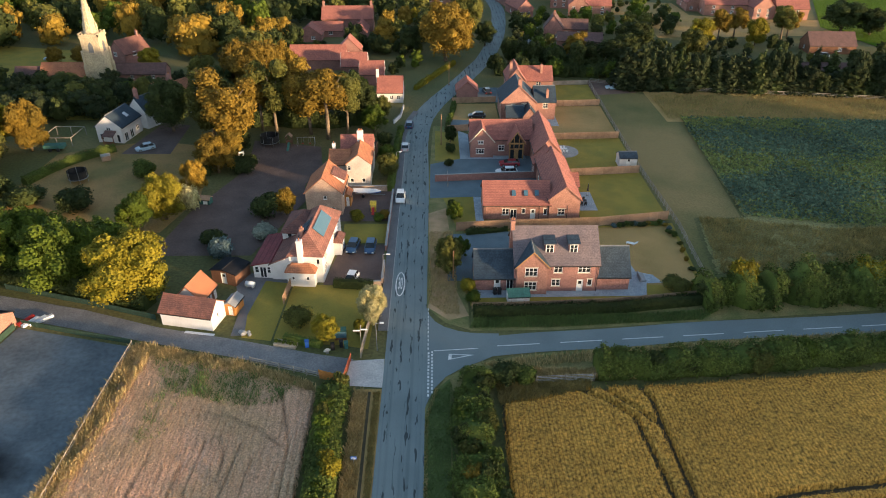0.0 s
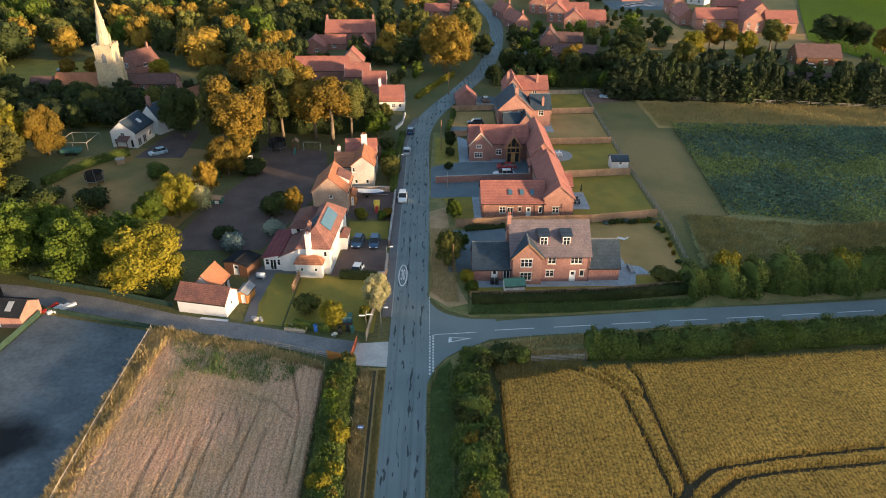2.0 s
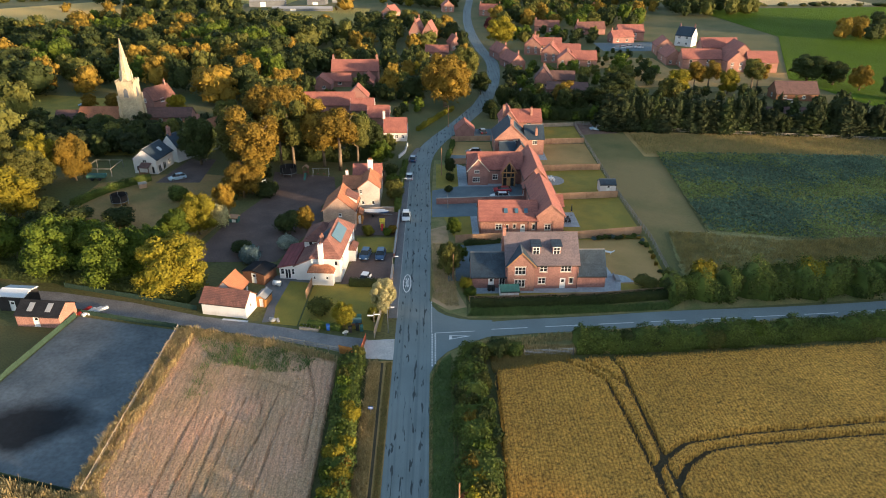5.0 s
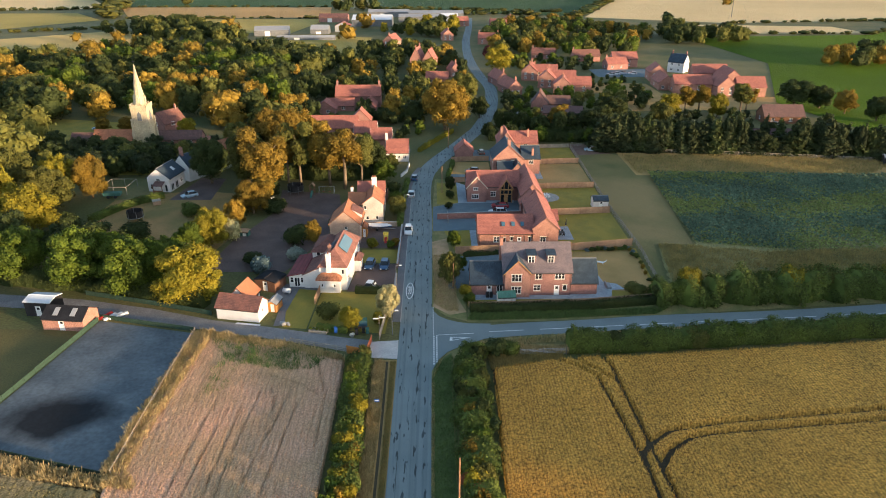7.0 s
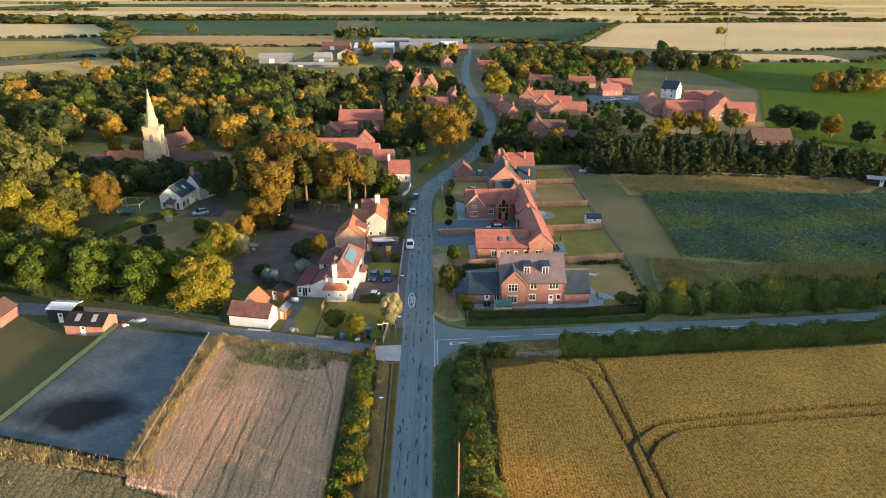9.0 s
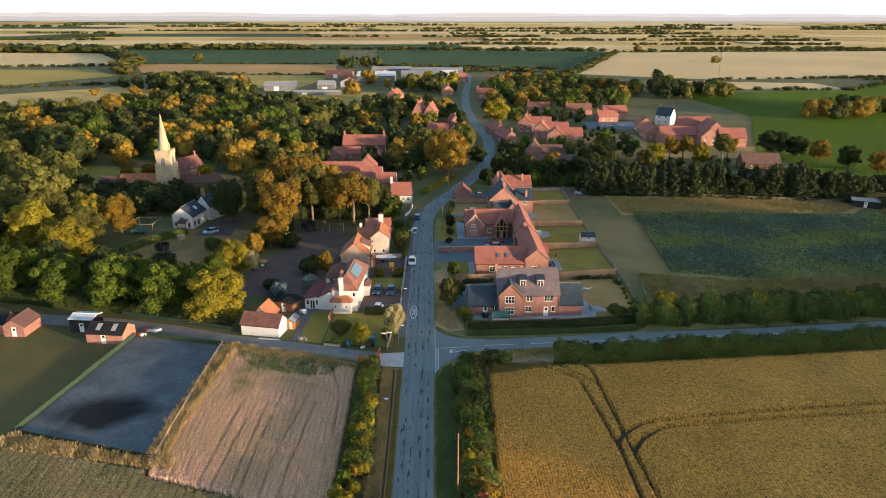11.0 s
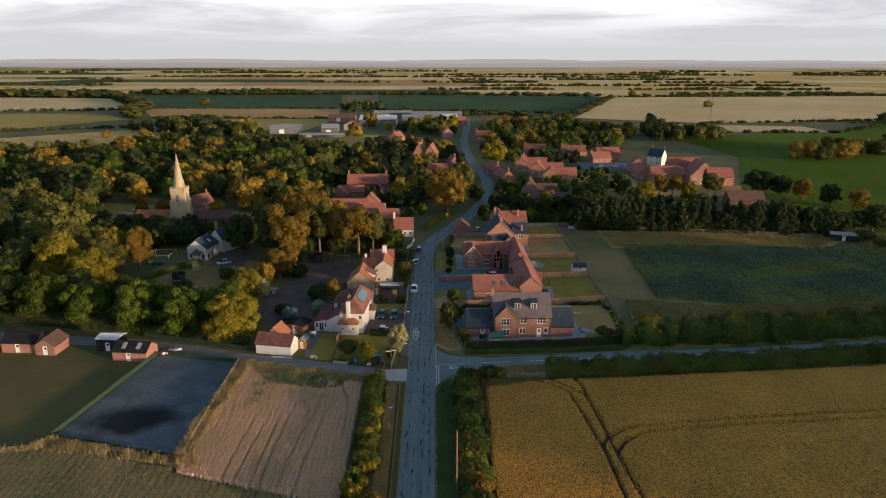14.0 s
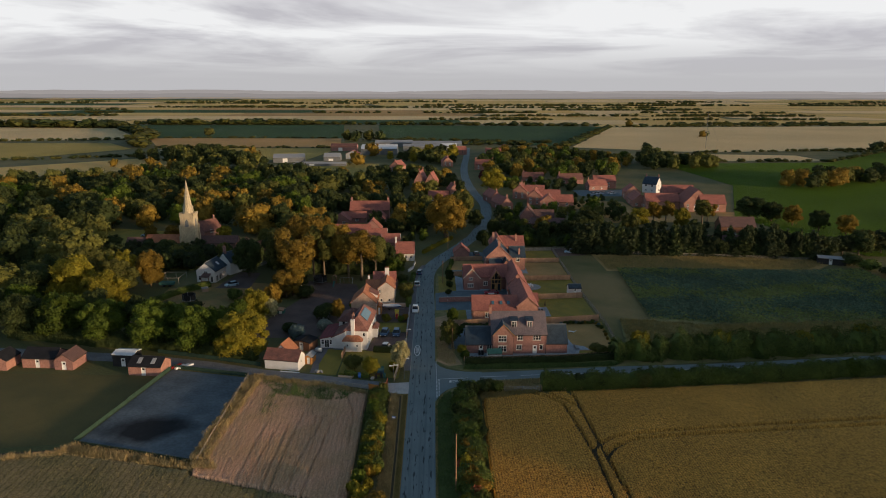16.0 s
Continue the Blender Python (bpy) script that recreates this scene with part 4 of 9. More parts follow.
sheet("field_soil", [(12.3, -2.0), (18, -1.0), (23, 0.6), (34, 1.1), (132, 10.6), (132, -64), (11.3, -64)], 0.02, M["wheat_low"], "bare earth and straw under the wheat", "soil")
crop("wheat_field", WHEAT, 0.24, 0.78, M["wheat"], "ripe golden wheat cut by dark tractor tracks", 3, 0.012, rows=(0.05, 0.62, 0.012), low=tram_low)
stalks("wheat_stalks", WHEAT, 210000, 0.93, M["stalk"], "upright ripe wheat stalks and ears", 31, tram_low)

BARLEY = [(-36.2, 8.0), (-22, 4.8), (-10.9, 0.2), (-10.6, -38), (-24, -33.5), (-36.6, -29.5), (-37.0, -27.8)]
HEADLAND = [(-36.6, -29.5), (-24, -33.5), (-10.6, -38), (-10.6, -64), (-125, -64), (-125, -29), (-62, -21.5), (-37.0, -27.8)]
BARLEY_TRACKS = [
    [(-23.1, -40), (-23.1, -24.5), (-22.8, -15.8), (-22.4, -7.8), (-21.2, -7.4), (-19.9, -10.0), (-19.6, -14.2)],
    [(-20.2, -40), (-20.3, -26.6), (-19.6, -20), (-18.8, -15), (-18.3, -8.7)],
    [(-18.0, -40), (-17.6, -26.7), (-17.1, -20.8), (-16.6, -10.7)],
    [(-24.6, -40), (-24.5, -26.6), (-24.4, -20), (-24.1, -11.5)],
    [(-27.2, -34), (-26.6, -19), (-26.1, -12.3)],
    [(-29.0, -33), (-28.8, -20), (-28.2, -10)],
    [(-15.5, 0.4), (-14.1, -3.9), (-12.8, -8.8), (-12.5, -20)],
    [(-24.0, -3.5), (-20.5, -4.4), (-16.5, -6.4), (-13.6, -9.0)],
    [(-120, -45), (-80, -40), (-45, -40.5), (-14, -43)],
    [(-120, -47), (-80, -42), (-45, -42.5), (-14, -45)],
]


def barley_low(x, y):
    w = np.sin((x * 0.985 + y * 0.10 + 0.3 * wave_noise(x, y, 4, 26)) * 2 * math.pi / 1.9)
    k = 0.36 * np.clip((w - 0.9) / 0.1, 0, 1) * (0.30 + 0.45 * wave_noise(x, y, 8, 10)).clip(0, 0.75)
    for t in BARLEY_TRACKS:
        patchy = np.clip(0.75 + 0.5 * wave_noise(x, y, 14, 5), 0.25, 1)
        k = np.maximum(k, 0.8 * patchy * np.clip((0.21 - dist_path(t, x, y)) / 0.16, 0, 1))
    return k


sheet("field_soil", [(-36.5, 8.2), (-11.2, 0.6), (-11, -64), (-125, -64), (-125, -28), (-60, -20), (-37, -26)], 0.02, M["wheat_low"], "bare earth under the barley", "soil")
crop("barley_field", BARLEY, 0.22, 0.62, M["barley"], "pale lodged barley with darker drilled rows", 5, 0.025, rows=(0.1, 0.85, 0.03), low=barley_low)
crop("barley_field", HEADLAND, 0.34, 0.60, M["headland"], "olive unripe barley below the riding arena", 6, 0.03, rows=(1.5, 0.9, 0.03), low=barley_low)
stalks("barley_stalks", [(-36.0, 7.4), (-22, 4.4), (-11.1, 0.0), (-10.8, -30), (-10.8, -37.5), (-24, -33), (-36.4, -29.2)], 75000, 0.76, M["stalk_pale"], "leaning pale barley stalks", 32, barley_low)
stalks("barley_stalks", [(-36.4, -29.8), (-24, -34), (-10.8, -38.4), (-10.8, -56), (-124, -56), (-124, -30), (-62, -23)], 40000, 0.74, M["olive_tuft"], "olive unripe barley stalks", 33, barley_low)
tufts("weeds", [(-34, 7.0), (-20, 3.6), (-14, 1.0), (-15.5, -2.2), (-20, -2.5), (-29, 0)], 3400, 0.8, M["green_tuft"], "green weeds growing through the barley", 4, 0.10)
tufts("weeds", [(-31, 5), (-27, 3), (-28, -8), (-31, -9)], 900, 0.7, M["green_tuft"], "green weeds growing through the barley", 6, 0.10)
tufts("tall_grass", [(-37.4, 9.6), (-34, 9.0), (-34.8, -5), (-35.4, -24), (-33, -28), (-37, -27.5), (-38.4, -24), (-38.0, -8)], 9000, 0.9, M["tan_grass"], "tall straw-coloured grass along the arena fence", 7, 0.08)
tufts("tall_grass", [(-36.5, 9.8), (-22, 6.0), (-12, 1.9), (-11, 0), (-22, 3.6), (-35, 7.0)], 5200, 0.85, M["tan_grass"], "tall straw-coloured grass beside the track", 8, 0.08)
tufts("tall_grass", [(-125, -30), (-62, -21.8), (-60.5, -19.0), (-37.2, -25.9), (-36, -28), (-60, -23.2), (-125, -33)], 8000, 0.85, M["tan_grass"], "tall straw-coloured grass below the arena", 9, 0.09)
tufts("tall_grass", [(-6.2, 0.5), (-5.0, 0.5), (-4.8, -60), (-6.4, -60)], 5200, 0.8, M["tan_grass"], "dry grass at the foot of the hedge", 10, 0.06)
tufts("tall_grass", [(-5.0, 0.4), (-4.55, 0.4), (-4.3, -58), (-4.8, -58)], 3600, 0.4, M["tan_grass"], "dry grass on the ditch bank", 20, 0.06)
tufts("tall_grass", [(-3.75, 0.4), (-2.95, 0.4), (-2.85, -58), (-3.6, -58)], 4200, 0.3, M["olive_tuft"], "short mixed grass between ditch and road", 21, 0.06)
tufts("tall_grass", [(2.85, -4), (4.2, 0.4), (6.2, 2.6), (6.2, -2), (6.3, -60), (3.3, -60)], 6000, 0.22, M["green_tuft"], "uneven short grass on the mown verge", 22, 0.07)
tufts("tall_grass", [(2.78, -4), (4.0, 0.9), (4.6, 1.2), (3.2, -4), (3.15, -60), (2.78, -60)], 1800, 0.2, M["tan_grass"], "parched grass along the road edge", 23, 0.06)
tufts("tall_grass", [(11.8, 3), (24, 2.6), (24, 0.6), (18, -1.2), (12.0, -2.2)], 2600, 0.6, M["olive_tuft"], "rough grass between gate and wheat", 18, 0.07)
tufts("tall_grass", [(13, 4.8), (23, 4.2), (34, 5.0), (34, 2.6), (24, 2.6), (13, 2.6)], 2600, 0.8, M["tan_grass"], "dry grass by the field gate", 11, 0.07)
tufts("tall_grass", [(10, 5.8), (18, 7.4), (46, 10.5), (110, 16.0), (110, 14), (46, 8), (18, 5.4), (12, 4.8)], 5200, 0.55, M["tan_grass"], "dry grass along the side road", 12, 0.07)
tufts("tall_grass", [(9, 13.6), (22, 13.8), (43, 15.4), (46, 17.6), (30, 16.6), (10, 16)], 4200, 0.5, M["green_tuft"], "rough green grass below the garden hedge", 13, 0.07)
tufts("tall_grass", [(3.0, 20), (5.6, 17), (7.6, 17), (7.2, 42), (3.0, 42)], 2600, 0.3, M["tan_grass"], "parched grass on the verge", 14, 0.06)

# arena and playing field
ARENA = [(-55.6, 14.2), (-37.7, 9.7), (-37.0, -25.0), (-60.6, -18.2)]
arena = sheet("arena", ARENA, 0.045, M["arena"], "grey sand riding arena with a damp dark patch", "arena")


def damp(m, spots):
    """Dark wet patches of a soft irregular outline: spots of (x, y, rx, ry, turn)."""
    nt = m.node_tree
    N, L = nt.nodes.new, nt.links.new
    bsdf = nt.nodes["Principled BSDF"]
    geo, no = N("ShaderNodeNewGeometry"), N("ShaderNodeTexNoise")
    no.inputs["Scale"].default_value, no.inputs["Detail"].default_value = 0.14, 4
    L(geo.outputs["Position"], no.inputs["Vector"])
    for x, y, rx, ry, turn, amount in spots:
        src = bsdf.inputs["Base Color"].links[0].from_socket
        mp, ln, ad, rg, mx = N("ShaderNodeMapping"), N("ShaderNodeVectorMath"), N("ShaderNodeMath"), N("ShaderNodeMapRange"), N("ShaderNodeMix")
        mp.vector_type = "TEXTURE"
        mp.inputs["Location"].default_value, mp.inputs["Rotation"].default_value, mp.inputs["Scale"].default_value = (x, y, 0), (0, 0, radians(turn)), (rx, ry, 1000)
        ln.operation = "LENGTH"
        L(geo.outputs["Position"], mp.inputs["Vector"]); L(mp.outputs[0], ln.inputs[0])
        L(ln.outputs["Value"], ad.inputs[0]); L(no.outputs["Fac"], ad.inputs[1])
        rg.inputs["From Min"].default_value, rg.inputs["From Max"].default_value = 1.5, 1.0
        rg.inputs["To Max"].default_value = amount
        L(ad.outputs[0], rg.inputs["Value"])
        mx.data_type, mx.blend_type = "RGBA", "MULTIPLY"
        mx.inputs["B"].default_value = (0.09, 0.095, 0.11, 1)
        L(rg.outputs["Result"], mx.inputs["Factor"]); L(src, mx.inputs["A"])
        L(mx.outputs["Result"], bsdf.inputs["Base Color"])


damp(M["arena"], [(-50.0, -13.2, 9.5, 6.2, 14, 1.0)])
sheet("paddock", [(-130, 14), (-57, 11), (-61.5, -18.2), (-130, -28)], 0.03, M["paddock"], "short olive-green paddock grass", "grass")

# plots and lawns east of the road
for pts, m, words, cat in [
    ([(9.3, 19), (46, 21.5), (47.4, 45), (8.5, 42)], "lawn", "mown lawn round the slate-roofed house", "lawn"),
    ([(34.5, 25), (45.5, 24), (46.8, 44), (31, 43.2), (31, 33)], "lawn_dry", "parched back lawn edged with shrubs", "lawn"),
    ([(6, 26), (17.5, 26), (17.5, 42), (6, 41)], "tarmac_drive", "blue-grey gravel drive", "drive"),
    ([(9, 21.2), (36.5, 21.6), (37.5, 25.5), (34, 27), (34, 24), (9, 24)], "paving", "grey paved path round the house", "paving"),
    ([(34, 26.5), (37.0, 25), (40, 25.2), (39, 27.5), (36.5, 28.5), (36, 33), (34, 33)], "paving", "grey patio by the side wing", "paving"),
    ([(31, 46), (47.2, 46.2), (47.1, 67.2), (31, 65.5)], "lawn", "striped green back lawn", "lawn"),
    ([(30, 50), (34.8, 50), (34.8, 58), (30, 58)], "paving", "grey paved terrace", "paving"),
    ([(8, 43), (12.5, 43), (12.5, 56), (5.5, 56)], "lawn", "mown front lawn", "lawn"),
    ([(3, 55.5), (26, 57), (26, 76.5), (12, 76), (3, 72)], "tarmac_drive", "blue-grey gravel courtyard drive", "drive"),
    ([(11.5, 45.2), (13.0, 45.2), (13.0, 56), (11.5, 56)], "paving", "grey paved path beside the house", "paving"),
    ([(3.2, 57.8), (8.8, 58), (8.8, 60.2), (3.2, 60)], "lawn", "small grass island beside the drive", "lawn"),
    ([(30.5, 66), (47.1, 67.8), (47.3, 87), (30, 86.2)], "lawn", "green back lawn", "lawn"),
    ([(9.5, 74.8), (24, 74.8), (24, 77), (9.5, 92)], "paving", "grey paved path", "paving"),
    ([(4, 74), (10, 74), (10, 90), (4, 92)], "lawn", "shaded front lawn", "lawn"),
    ([(30, 87), (47.4, 87.6), (47.6, 110), (30, 109.5)], "lawn_dry", "straw-coloured back lawn", "lawn"),
    ([(30, 110.4), (47.7, 110.8), (48, 128.6), (34, 128)], "lawn", "green back lawn", "lawn"),
    ([(30.5, 95), (34.5, 95), (34.5, 128), (30.5, 128)], "paving", "grey paved terrace", "paving"),
    ([(8, 92), (20, 92), (20, 98), (7.5, 100)], "tarmac_drive", "dark gravel drive", "drive"),
    ([(7.5, 100), (20, 98), (20, 112), (9, 112)], "lawn_dry", "parched front lawn", "lawn"),
    ([(9, 113), (24, 113), (26, 126), (16, 126)], "tarmac_drive", "dark gravel drive", "drive"),
    ([(48.4, 25), (52, 47), (60.8, 47), (66.5, 101), (64, 118), (49, 128), (48.2, 90)], "strip_grass", "mown grass strip beside the fence", "grass"),
    ([(48, 119), (60, 121), (60, 132), (48, 133)], "soil", "bare reddish earth", "soil"),
    ([(84, 184), (152, 187), (156, 212), (128, 213), (108, 221), (84, 222)], "lawn_dry", "sunlit straw-coloured rough grass", "grass"),
    ([(76, 222), (107, 221), (107, 246), (76, 250)], "lawn_dry", "dry back gardens of the estate", "grass"),
    ([(88, 266), (124, 264), (126, 292), (88, 290)], "tarmac_drive", "grey asphalt estate road", "drive"),
    ([(62, 98), (130, 94), (146, 108), (146, 118), (62, 122)], "lawn_dry", "sunlit strip of long dry grass", "grass"),
    # west of the road
    ([(-23.2, 11.7), (-18.9, 10.9), (-18.5, 25.6), (-22.8, 26.2), (-23.6, 17)], "lawn", "mown garden lawn", "lawn"),
    ([(-18.6, 11.3), (-13.0, 10.2), (-9, 9.9), (-5.2, 9.0), (-4.6, 24.4), (-18.2, 25.2)], "lawn", "shaded garden lawn", "lawn"),
    ([(-24.8, 12.0), (-22.9, 12.2), (-23.6, 17), (-22.8, 26.2), (-18.6, 25.4), (-20, 27.4), (-25.5, 28.5), (-27.5, 26), (-25.0, 18)], "pavement", "grey garden path", "path"),
    ([(-13.6, 25), (-4.6, 25), (-4.6, 37.5), (-12, 37.5)], "brown_gravel", "brown block-paved forecourt", "drive"),
    ([(-12, 38), (-4.6, 38), (-4.5, 45), (-12.5, 45)], "lawn", "small lawn beside the white house", "lawn"),
    ([(-14, 46), (-4.4, 46), (-4.3, 58.5), (-13, 58.5)], "brown_gravel", "brown gravel yard", "drive"),
    ([(-44, 34), (-27, 34), (-24, 44), (-20, 58), (-20, 70), (-22, 82), (-38, 86), (-36, 70), (-42, 50)], "brown_gravel", "brown earth yard behind the cottages", "yard"),
    ([(-80, 46), (-45, 42), (-42, 56), (-46, 82), (-62, 86), (-80, 78)], "orchard", "parched orchard grass", "lawn"),
    ([(-66, 78), (-55, 78), (-56, 96), (-63, 98)], "brown_gravel", "grey-brown gravel parking yard", "drive"),
    ([(-150, 132), (-112, 126), (-108, 165), (-150, 175)], "lawn", "churchyard grass", "grass"),
    ([(-115, 100), (-78, 100), (-78, 128), (-115, 128)], "lawn", "churchyard grass", "grass"),
]:
    sheet({"lawn": "lawn", "drive": "driveway", "paving": "paving", "grass": "grass", "soil": "soil", "path": "path", "yard": "yard"}[cat], pts,
          {"lawn": 0.02, "drive": 0.045, "paving": 0.055, "grass": 0.025, "soil": 0.04, "path": 0.03, "yard": 0.03}[cat], M[m], words, cat)

ROUGH = [(52.5, 46.5), (61.2, 46.5), (65.8, 101), (128, 97), (150, 100), (150, 28), (103, 31), (75, 26), (52, 28), (49.0, 27)]
crop("rough_field", ROUGH, 0.55, 0.45, M["rough_crop"], "dark leafy cover crop with uneven growth", 11, 0.10, low=lambda x, y: 0.45 * np.clip(0.5 + wave_noise(x, y, 12, 30), 0, 1))
tufts("tall_grass", [(50, 28), (75, 27), (140, 32), (140, 46), (75, 42), (53, 47)], 20000, 0.75, M["olive_tuft"], "thin dry grass at the crop's edge", 15, 0.13)
tufts("tall_grass", [(63, 100), (128, 96), (146, 110), (146, 116), (63, 119)], 8000, 0.7, M["olive_tuft"], "sunlit long dry grass", 16, 0.09)



def leaf_clumps(name, poly, count, size, material, label, seed, z, keep):
    """Broad leaves heaped into clumps over a field, thick where keep(x, y) is high."""
    r = np.random.RandomState(seed)
    xs, ys = [p[0] for p in poly], [p[1] for p in poly]
    x, y = r.uniform(min(xs), max(xs), count * 5), r.uniform(min(ys), max(ys), count * 5)
    ok = inside(poly, x, y) & (r.uniform(0, 1, x.shape) < keep(x, y))
    x, y = x[ok][:count], y[ok][:count]
    lump = np.clip(wave_noise(x, y, seed + 2, 2.6) + 0.5 * wave_noise(x, y, seed + 3, 1.3), -0.8, 1.2)
    h = z + 0.26 * lump + r.uniform(-0.15, 0.12, len(x))
    q = quads_at(r, np.stack([x, y, h], 1), np.stack([r.normal(0, 0.5, len(x)), r.normal(0, 0.5, len(x)) - 0.3, np.ones(len(x))], 1), size)
    me = bpy.data.meshes.new(name)
    me.from_pydata(q.reshape(-1, 3).tolist(), [], np.arange(len(x) * 4).reshape(-1, 4).tolist())
    me.materials.append(material)
    return tagged(new(name, me), label, "crop", "", "stuff")


def blue_share(x, y):
    """Bands of the darker plant, drifting across the field."""
    return np.clip(0.5 + 1.1 * wave_noise(x * 0.45, y, 61, 34) + 0.35 * wave_noise(x, y, 62, 9), 0.04, 1) * np.clip((y - 44 - 5 * wave_noise(x, y, 63, 22)) / 8, 0.0, 1)


COVER = [(61.5, 47), (65.8, 100.5), (128, 96.5), (150, 99), (150, 34), (103, 40), (75, 44)]
leaf_clumps("crop_leaves", COVER, 46000, 0.30, M["crop_blue"], "blue-green leafy clumps of the cover crop", 17, 0.62, blue_share)
leaf_clumps("crop_leaves", COVER, 40000, 0.26, M["crop_lime"], "yellow-green leafy clumps of the cover crop", 19, 0.55, lambda x, y: 0.75 * (1 - blue_share(x, y)) * np.clip((y - 40) / 10, 0.15, 1))

# distant fields, each a sheet of its own
for pts, m, words in [
    ([(150, 606), (290, 990), (800, 1040), (900, 700), (470, 578), (265, 546)], "field_pale", "wide pale harvested field"),
    ([(212, 536), (342, 514), (345, 462), (182, 462)], "field_pale", "pale harvested field"),
    ([(262, 1000), (400, 1330), (830, 1250), (760, 1080), (300, 1010)], "field_tan", "ripe cereal field"),
    ([(150, 200), (196, 310), (190, 440), (340, 452), (460, 560), (900, 640), (900, 150), (300, 110), (165, 118)], "field_green", "bright green pasture"),
    ([(-720, 990), (-490, 955), (-356, 720), (-520, 682), (-760, 700)], "field_pale", "pale harvested field with wheel tracks"),
    ([(-500, 655), (-363, 658), (-306, 582), (-372, 470), (-520, 450)], "field_olive", "yellow-green pasture"),
    ([(-340, 352), (-243, 362), (-205, 402), (-212, 440), (-246, 495), (-300, 445), (-345, 405)], "field_tan", "dry meadow among trees"),
    ([(-148, 356), (-62, 326), (-42, 340), (-42, 440), (-92, 452), (-140, 412)], "field_olive", "dull green pasture behind the wood"),
    ([(-510, 1055), (-150, 1060), (-110, 745), (-365, 745)], "field_dark", "blue-green root crop field"),
    ([(-350, 735), (-112, 735), (-96, 602), (-288, 602)], "field_brown", "tawny harvested strip"),
    ([(-285, 590), (-95, 590), (-110, 455), (-190, 500)], "field_olive", "dull green pasture"),
    ([(-90, 1050), (280, 1010), (140, 620), (-60, 700)], "field_dark", "blue-green root crop field"),
    ([(-180, 160), (-150, 130), (-190, 100), (-260, 140)], "field_olive", "shaded pasture beyond the trees"),
]:
    sheet("field", pts, 0.02, M[m], words, "field")
rng = random.Random(5)
y0 = 1085.0
while y0 < 4600:
    dy = 60 + y0 * 0.10
    x0 = -0.75 * y0 - 300
    while x0 < 0.75 * y0 + 300:
        dx = rng.uniform(0.16, 0.42) * y0
        sk = rng.uniform(-0.1, 0.1) * dx
        m = rng.choice(["field_pale", "field_tan", "field_tan", "field_pale", "field_olive", "field_brown", "field_dark", "field_tan", "field_pale", "field_tan"])
        word = {"field_pale": "pale harvested field", "field_tan": "ripe cereal field", "field_green": "green pasture", "field_olive": "dull green pasture", "field_brown": "tawny stubble field",
                "field_dark": "blue-green root crop field"}[m]
        sheet("field", [(x0 + sk, y0), (x0 + dx * 0.985 + sk, y0), (x0 + dx * 0.985, y0 + dy * 0.97), (x0, y0 + dy * 0.97)], 0.02, M[m], "distant " + word, "field")
        x0 += dx
    y0 += dy


# ---- houses ----
def gable_roof(x0, x1, y0, y1, eaves, ridge, axis, over=0.32, verge=0.18, t=0.17):
    """A closed roof slab over a block; the ridge runs along axis."""
    g = Geo()
    if axis == "x":
        half = (y1 - y0) / 2
        k = (ridge - eaves) / half
        ym = (y0 + y1) / 2
        pr = [(0, y0 - over, eaves - over * k), (0, ym, ridge), (0, y1 + over, eaves - over * k),
              (0, y1 + over, eaves - over * k + t), (0, ym, ridge + t), (0, y0 - over, eaves - over * k + t)]
        g.prism(pr, (x0 - verge, 0, 0), (x1 + verge, 0, 0))
    else:
        half = (x1 - x0) / 2
        k = (ridge - eaves) / half
        xm = (x0 + x1) / 2
        pr = [(x0 - over, 0, eaves - over * k), (xm, 0, ridge), (x1 + over, 0, eaves - over * k),
              (x1 + over, 0, eaves - over * k + t), (xm, 0, ridge + t), (x0 - over, 0, eaves - over * k + t)]
        g.prism(pr, (0, y0 - verge, 0), (0, y1 + verge, 0))
    return g


def hip_roof(x0, x1, y0, y1, eaves, ridge, over=0.3):
    g = Geo()
    x0, x1, y0, y1 = x0 - over, x1 + over, y0 - over, y1 + over
    r = min(x1 - x0, y1 - y0) / 2
    if x1 - x0 >= y1 - y0:
        a, b = ((x0 + r, (y0 + y1) / 2, ridge), (x1 - r, (y0 + y1) / 2, ridge))
        c = [(x0, y0, eaves), (x1, y0, eaves), (x1, y1, eaves), (x0, y1, eaves)]
        g.face(c[0], c[1], b, a).face(c[1], c[2], b).face(c[2], c[3], a, b).face(c[3], c[0], a)
    else:
        a, b = (((x0 + x1) / 2, y0 + r, ridge), ((x0 + x1) / 2, y1 - r, ridge))
        c = [(x0, y0, eaves), (x1, y0, eaves), (x1, y1, eaves), (x0, y1, eaves)]
        g.face(c[0], c[1], a).face(c[1], c[2], b, a).face(c[2], c[3], b).face(c[3], c[0], a, b)
    g.face(*[(x, y, z) for x, y, z in c][::-1])
    g.box(x0 + 0.02, y0 + 0.02, eaves - 0.14, x1 - 0.02, y1 - 0.02, eaves - 0.005)
    return g


